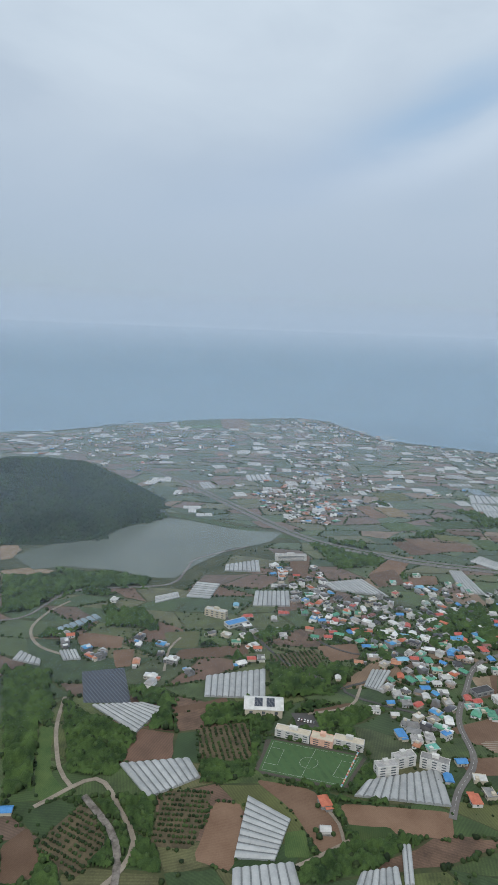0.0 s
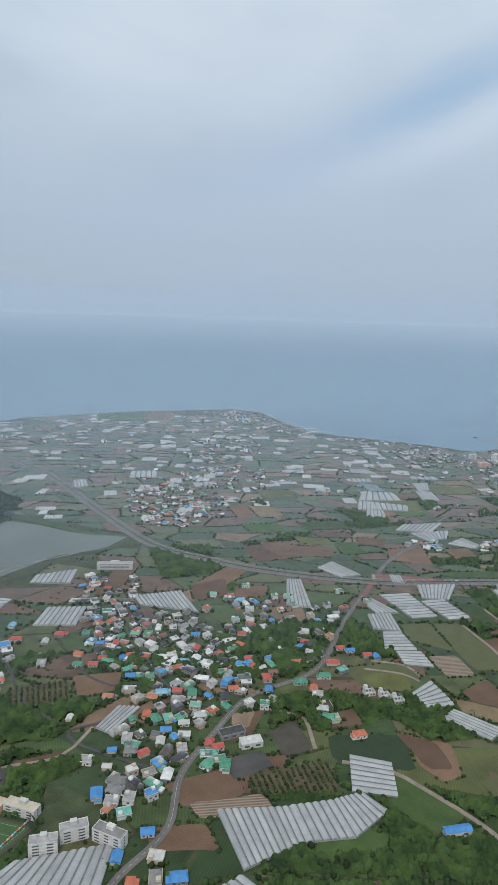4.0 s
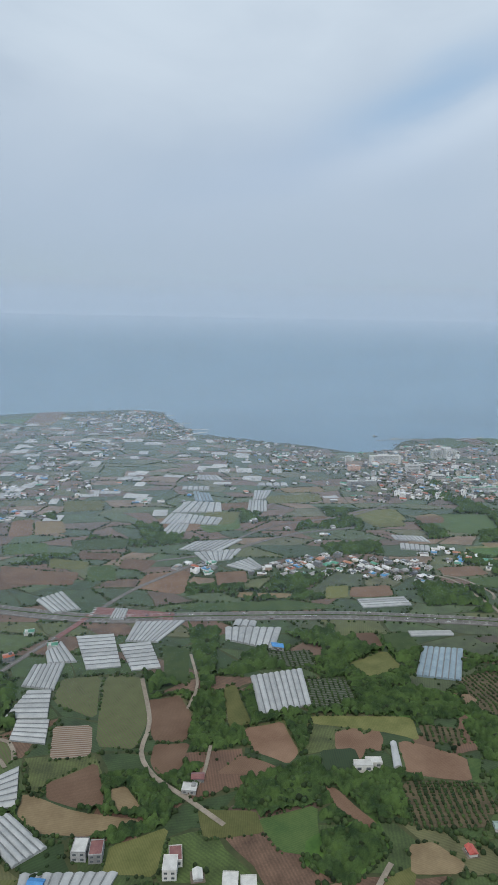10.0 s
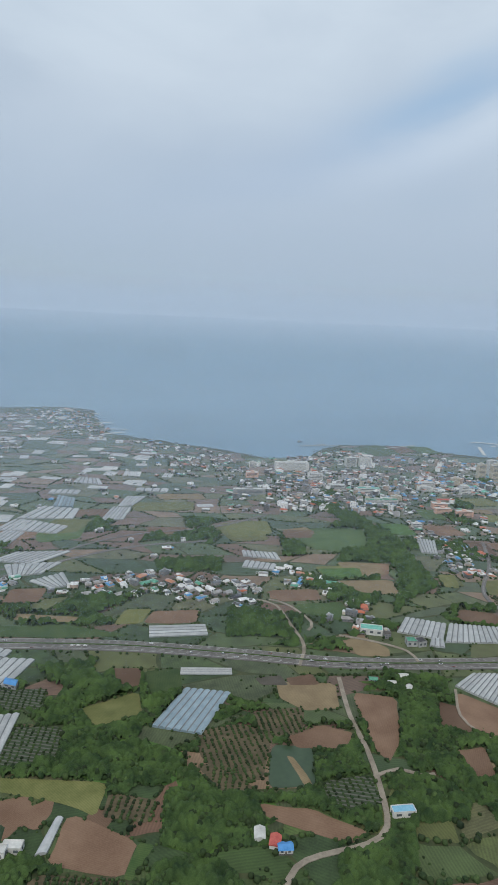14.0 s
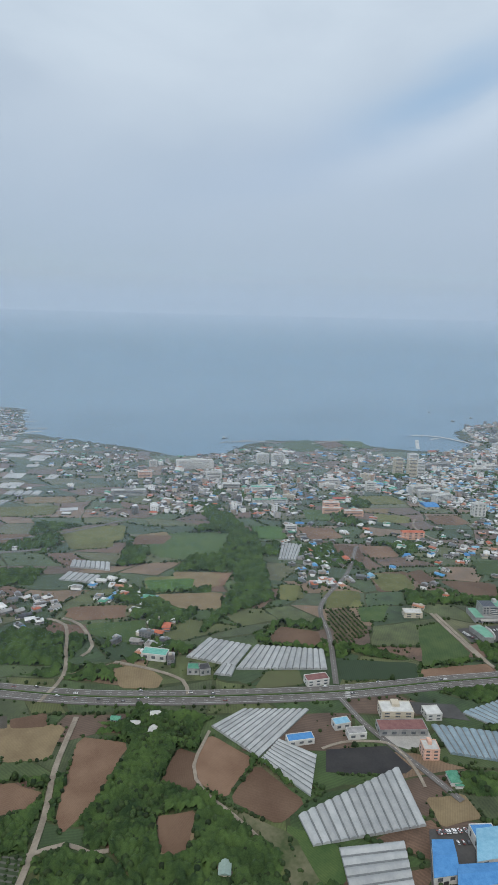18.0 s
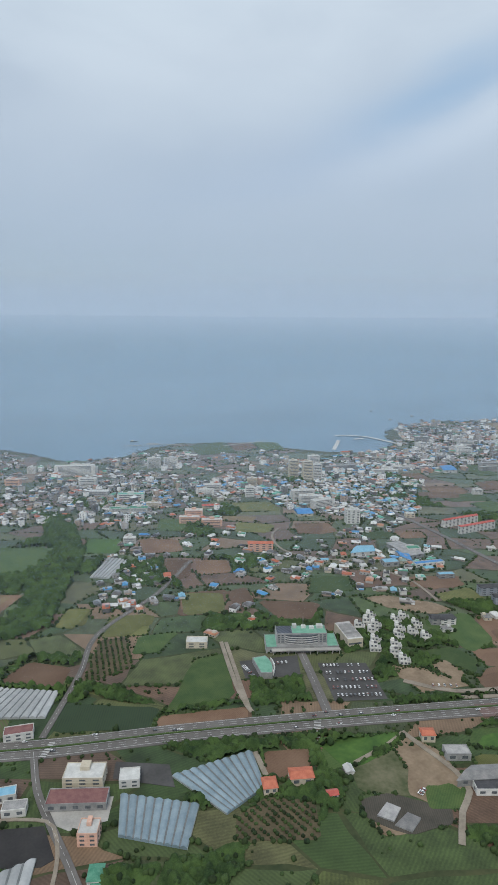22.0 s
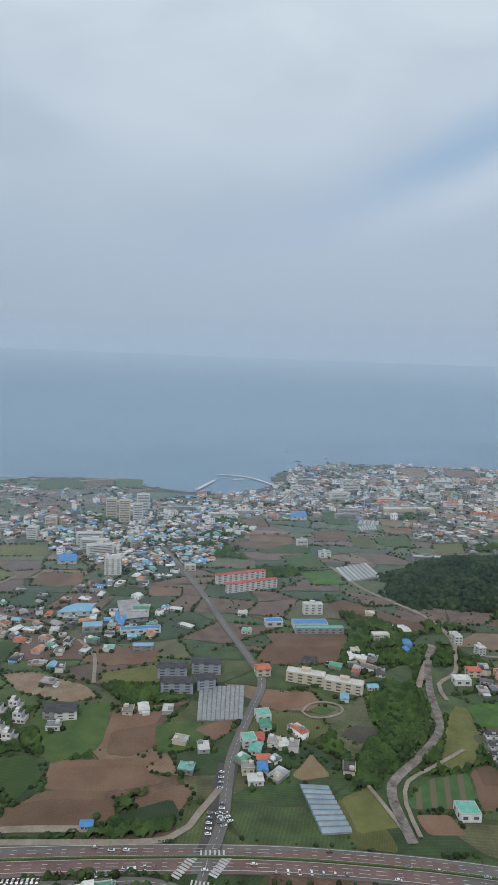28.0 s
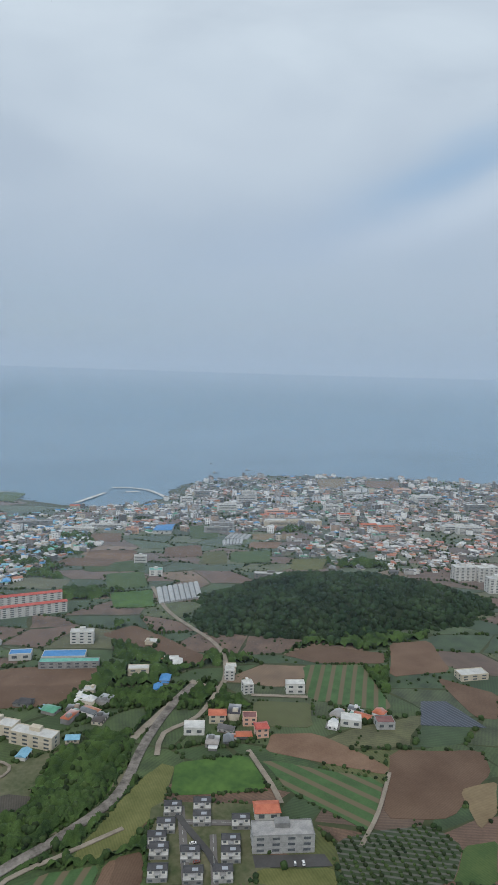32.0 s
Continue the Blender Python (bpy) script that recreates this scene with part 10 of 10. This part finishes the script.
def loft(name, rows, mat, parent, label=""):
    """A skin over rows of points, smooth."""
    bm = bmesh.new()
    vs = [[bm.verts.new(p) for p in r] for r in rows]
    for r, s in zip(vs, vs[1:]):
        for i in range(len(r) - 1):
            bm.faces.new((r[i], r[i + 1], s[i + 1], s[i])).smooth = True
    bmesh.ops.recalc_face_normals(bm, faces=bm.faces)
    return part(name, bm, mat, parent, label)


def aircraft_wing(m):
    wing = new("aircraft_wing")
    tagged(wing, "white airliner wing with upswept winglet and lowered flaps", "wing")
    skin = loft("wing_skin", (((-0.679, 2.108, -7.110), (-0.602, 2.169, -7.208), (-0.523, 2.225, -7.305), (-0.442, 2.274, -7.402), (-0.358, 2.318, -7.500), (-0.358, 2.284, -7.500), (-0.523, 2.152, -7.305), (-0.679, 2.098, -7.110)), ((-0.250, 1.891, -6.769), (-0.209, 1.977, -6.915), (-0.165, 2.058, -7.061), (-0.120, 2.135, -7.208), (-0.073, 2.206, -7.354), (-0.073, 2.173, -7.354), (-0.165, 1.988, -7.061), (-0.250, 1.882, -6.769)), ((0.111, 1.716, -6.477), (0.144, 1.820, -6.660), (0.179, 1.920, -6.842), (0.215, 2.018, -7.025), (0.253, 2.111, -7.208), (0.253, 2.078, -7.208), (0.179, 1.853, -6.842), (0.111, 1.707, -6.477)), ((0.647, 1.469, -6.039), (0.686, 1.590, -6.270), (0.726, 1.711, -6.501), (0.767, 1.829, -6.733), (0.809, 1.945, -6.964), (0.809, 1.914, -6.964), (0.726, 1.646, -6.501), (0.647, 1.461, -6.039)), ((1.030, 1.310, -5.747), (1.101, 1.430, -5.990), (1.174, 1.550, -6.234), (1.249, 1.669, -6.477), (1.326, 1.786, -6.721), (1.326, 1.756, -6.721), (1.174, 1.488, -6.234), (1.030, 1.302, -5.747)), ((1.574, 1.071, -5.308), (1.660, 1.204, -5.601), (1.747, 1.338, -5.893), (1.833, 1.474, -6.185), (1.920, 1.611, -6.477), (1.920, 1.582, -6.477), (1.747, 1.280, -5.893), (1.574, 1.064, -5.308)), ((1.974, 0.886, -4.967), (2.100, 1.020, -5.284), (2.225, 1.158, -5.601), (2.351, 1.300, -5.917), (2.477, 1.443, -6.234), (2.477, 1.415, -6.234), (2.225, 1.103, -5.601), (1.974, 0.879, -4.967)), ((2.355, 0.725, -4.675), (2.526, 0.859, -5.016), (2.698, 0.999, -5.357), (2.870, 1.145, -5.698), (3.042, 1.295, -6.039), (3.042, 1.268, -6.039), (2.698, 0.946, -5.357), (2.355, 0.718, -4.675))), "wing_white", wing)
    winglet = loft("winglet", (((-1.763, 4.023, -7.889), (-1.652, 3.986, -7.889), (-1.560, 3.966, -7.914), (-1.504, 3.980, -7.987), (-1.649, 4.039, -8.011), (-1.763, 4.023, -7.889)), ((-1.577, 3.551, -7.743), (-1.450, 3.546, -7.768), (-1.339, 3.542, -7.792), (-1.272, 3.576, -7.889), (-1.439, 3.597, -7.889), (-1.577, 3.551, -7.743)), ((-1.390, 3.053, -7.597), (-1.239, 3.075, -7.646), (-1.102, 3.088, -7.670), (-1.018, 3.138, -7.792), (-1.218, 3.125, -7.768), (-1.390, 3.053, -7.597)), ((-1.222, 2.591, -7.451), (-1.036, 2.633, -7.524), (-0.865, 2.656, -7.548), (-0.756, 2.718, -7.695), (-1.002, 2.680, -7.646), (-1.222, 2.591, -7.451)), ((-1.112, 2.343, -7.305), (-0.919, 2.401, -7.402), (-0.739, 2.432, -7.427), (-0.623, 2.505, -7.597), (-0.881, 2.447, -7.524), (-1.112, 2.343, -7.305)), ((-0.916, 2.169, -7.208), (-0.746, 2.251, -7.329), (-0.586, 2.298, -7.354), (-0.483, 2.387, -7.548), (-0.712, 2.299, -7.451), (-0.916, 2.169, -7.208)), ((-0.679, 2.108, -7.110), (-0.554, 2.188, -7.256), (-0.435, 2.227, -7.281), (-0.358, 2.318, -7.500), (-0.528, 2.234, -7.378), (-0.679, 2.108, -7.110))), "wing_grey", wing, "grey upswept winglet")
    solid("panel_seam", ((-0.066, 1.954, -6.672), (2.148, 1.159, -5.406), (2.148, 1.153, -5.406), (-0.066, 1.947, -6.672)), 0.004, "seam_soft", skin)
    solid("aileron_seam", ((0.306, 1.698, -6.282), (1.670, 1.102, -5.162), (1.670, 1.095, -5.162), (0.306, 1.689, -6.282)), 0.004, "seam_soft", skin)
    solid("aileron_seam", ((0.132, 1.699, -6.380), (0.306, 1.698, -6.282), (0.306, 1.689, -6.282), (0.132, 1.689, -6.380)), 0.004, "seam_soft", skin)
    solid("tab_seam", ((0.691, 1.461, -5.941), (1.554, 1.075, -5.211), (1.554, 1.070, -5.211), (0.691, 1.455, -5.941)), 0.004, "seam_soft", skin)
    solid("panel_seam", ((1.654, 1.055, -5.114), (2.032, 1.158, -5.357), (2.032, 1.153, -5.357), (1.654, 1.050, -5.114)), 0.004, "seam_soft", skin)
    solid("aileron_horn", ((0.981, 1.309, -5.698), (1.089, 1.273, -5.649), (1.054, 1.257, -5.649), (1.003, 1.267, -5.649)), 0.02, "seam", wing, "dark hinge fairing")
    solid("flap_cove", ((1.540, 1.051, -5.162), (1.666, 1.054, -5.065), (2.330, 0.809, -4.627), (2.306, 0.759, -4.578), (1.650, 1.017, -5.016), (1.553, 1.027, -5.114)), 0.03, "seam", wing, "dark gap above the flap")
    flap = solid("upper_flap", ((1.361, 0.859, -4.967), (1.524, 0.958, -5.065), (1.682, 1.041, -5.114), (2.355, 0.796, -4.675), (2.257, 0.581, -4.480), (1.877, 0.715, -4.724), (1.547, 0.815, -4.919)), 0.05, "flap_white", wing, "stained white upper flap")
    solid("flap_edge", ((1.354, 0.864, -4.943), (1.428, 0.909, -4.967), (1.428, 0.895, -4.967), (1.358, 0.851, -4.943)), 0.02, "seam", flap)
    low = solid("lower_flap", ((1.396, 0.681, -4.724), (1.499, 0.830, -4.821), (1.819, 0.693, -4.578), (2.183, 0.551, -4.334), (2.134, 0.359, -4.237), (1.780, 0.509, -4.480)), 0.05, "flap_white", wing, "stained white lower flap")
    solid("flap_gap", ((1.429, 0.779, -4.748), (1.487, 0.834, -4.797), (2.171, 0.559, -4.310), (2.171, 0.540, -4.310), (1.494, 0.816, -4.792), (1.442, 0.770, -4.748)), 0.01, "seam", low)
    solid("hinge", ((1.580, 0.750, -4.627), (1.642, 0.759, -4.627), (1.642, 0.726, -4.602), (1.605, 0.713, -4.602), (1.584, 0.725, -4.627)), 0.05, "seam", low, "dark flap hinge")
    solid("panel_seam", ((1.447, 0.753, -4.724), (2.146, 0.468, -4.261), (2.146, 0.465, -4.261), (1.447, 0.750, -4.724)), 0.004, "seam_soft", low)
    solid("navigation_light", ((-0.903, 2.206, -7.159), (-0.810, 2.166, -7.135), (-0.788, 2.127, -7.110), (-0.894, 2.134, -7.135)), 0.05, "brass", wing, "yellow-green wingtip light")
    loft("flap_track_fairing", (((1.511, 0.177, -4.261), (1.500, 0.162, -4.240), (1.476, 0.155, -4.188), (1.451, 0.158, -4.137), (1.440, 0.171, -4.115), (1.451, 0.185, -4.137), (1.476, 0.192, -4.188), (1.500, 0.189, -4.240), (1.511, 0.177, -4.261)), ((1.544, 0.190, -4.310), (1.531, 0.165, -4.289), (1.500, 0.153, -4.237), (1.470, 0.161, -4.185), (1.458, 0.184, -4.164), (1.470, 0.209, -4.185), (1.500, 0.221, -4.237), (1.531, 0.214, -4.289), (1.544, 0.190, -4.310)), ((1.647, 0.245, -4.383), (1.630, 0.199, -4.362), (1.588, 0.179, -4.310), (1.548, 0.194, -4.258), (1.531, 0.237, -4.237), (1.548, 0.281, -4.258), (1.588, 0.303, -4.310), (1.630, 0.288, -4.362), (1.647, 0.245, -4.383)), ((1.841, 0.325, -4.505), (1.817, 0.252, -4.483), (1.761, 0.220, -4.432), (1.706, 0.246, -4.380), (1.683, 0.314, -4.359), (1.706, 0.385, -4.380), (1.761, 0.419, -4.432), (1.817, 0.395, -4.483), (1.841, 0.325, -4.505)), ((2.325, 0.501, -4.797), (2.291, 0.384, -4.776), (2.209, 0.332, -4.724), (2.128, 0.375, -4.672), (2.095, 0.486, -4.651), (2.128, 0.601, -4.672), (2.209, 0.655, -4.724), (2.291, 0.615, -4.776), (2.325, 0.501, -4.797))), "wing_grey", wing, "grey tapered flap-track fairing")
    wing.matrix_basis = m


aircraft_wing(pose(0.000, 0.000, 190.000, 78.362, -2.076, -21.435))
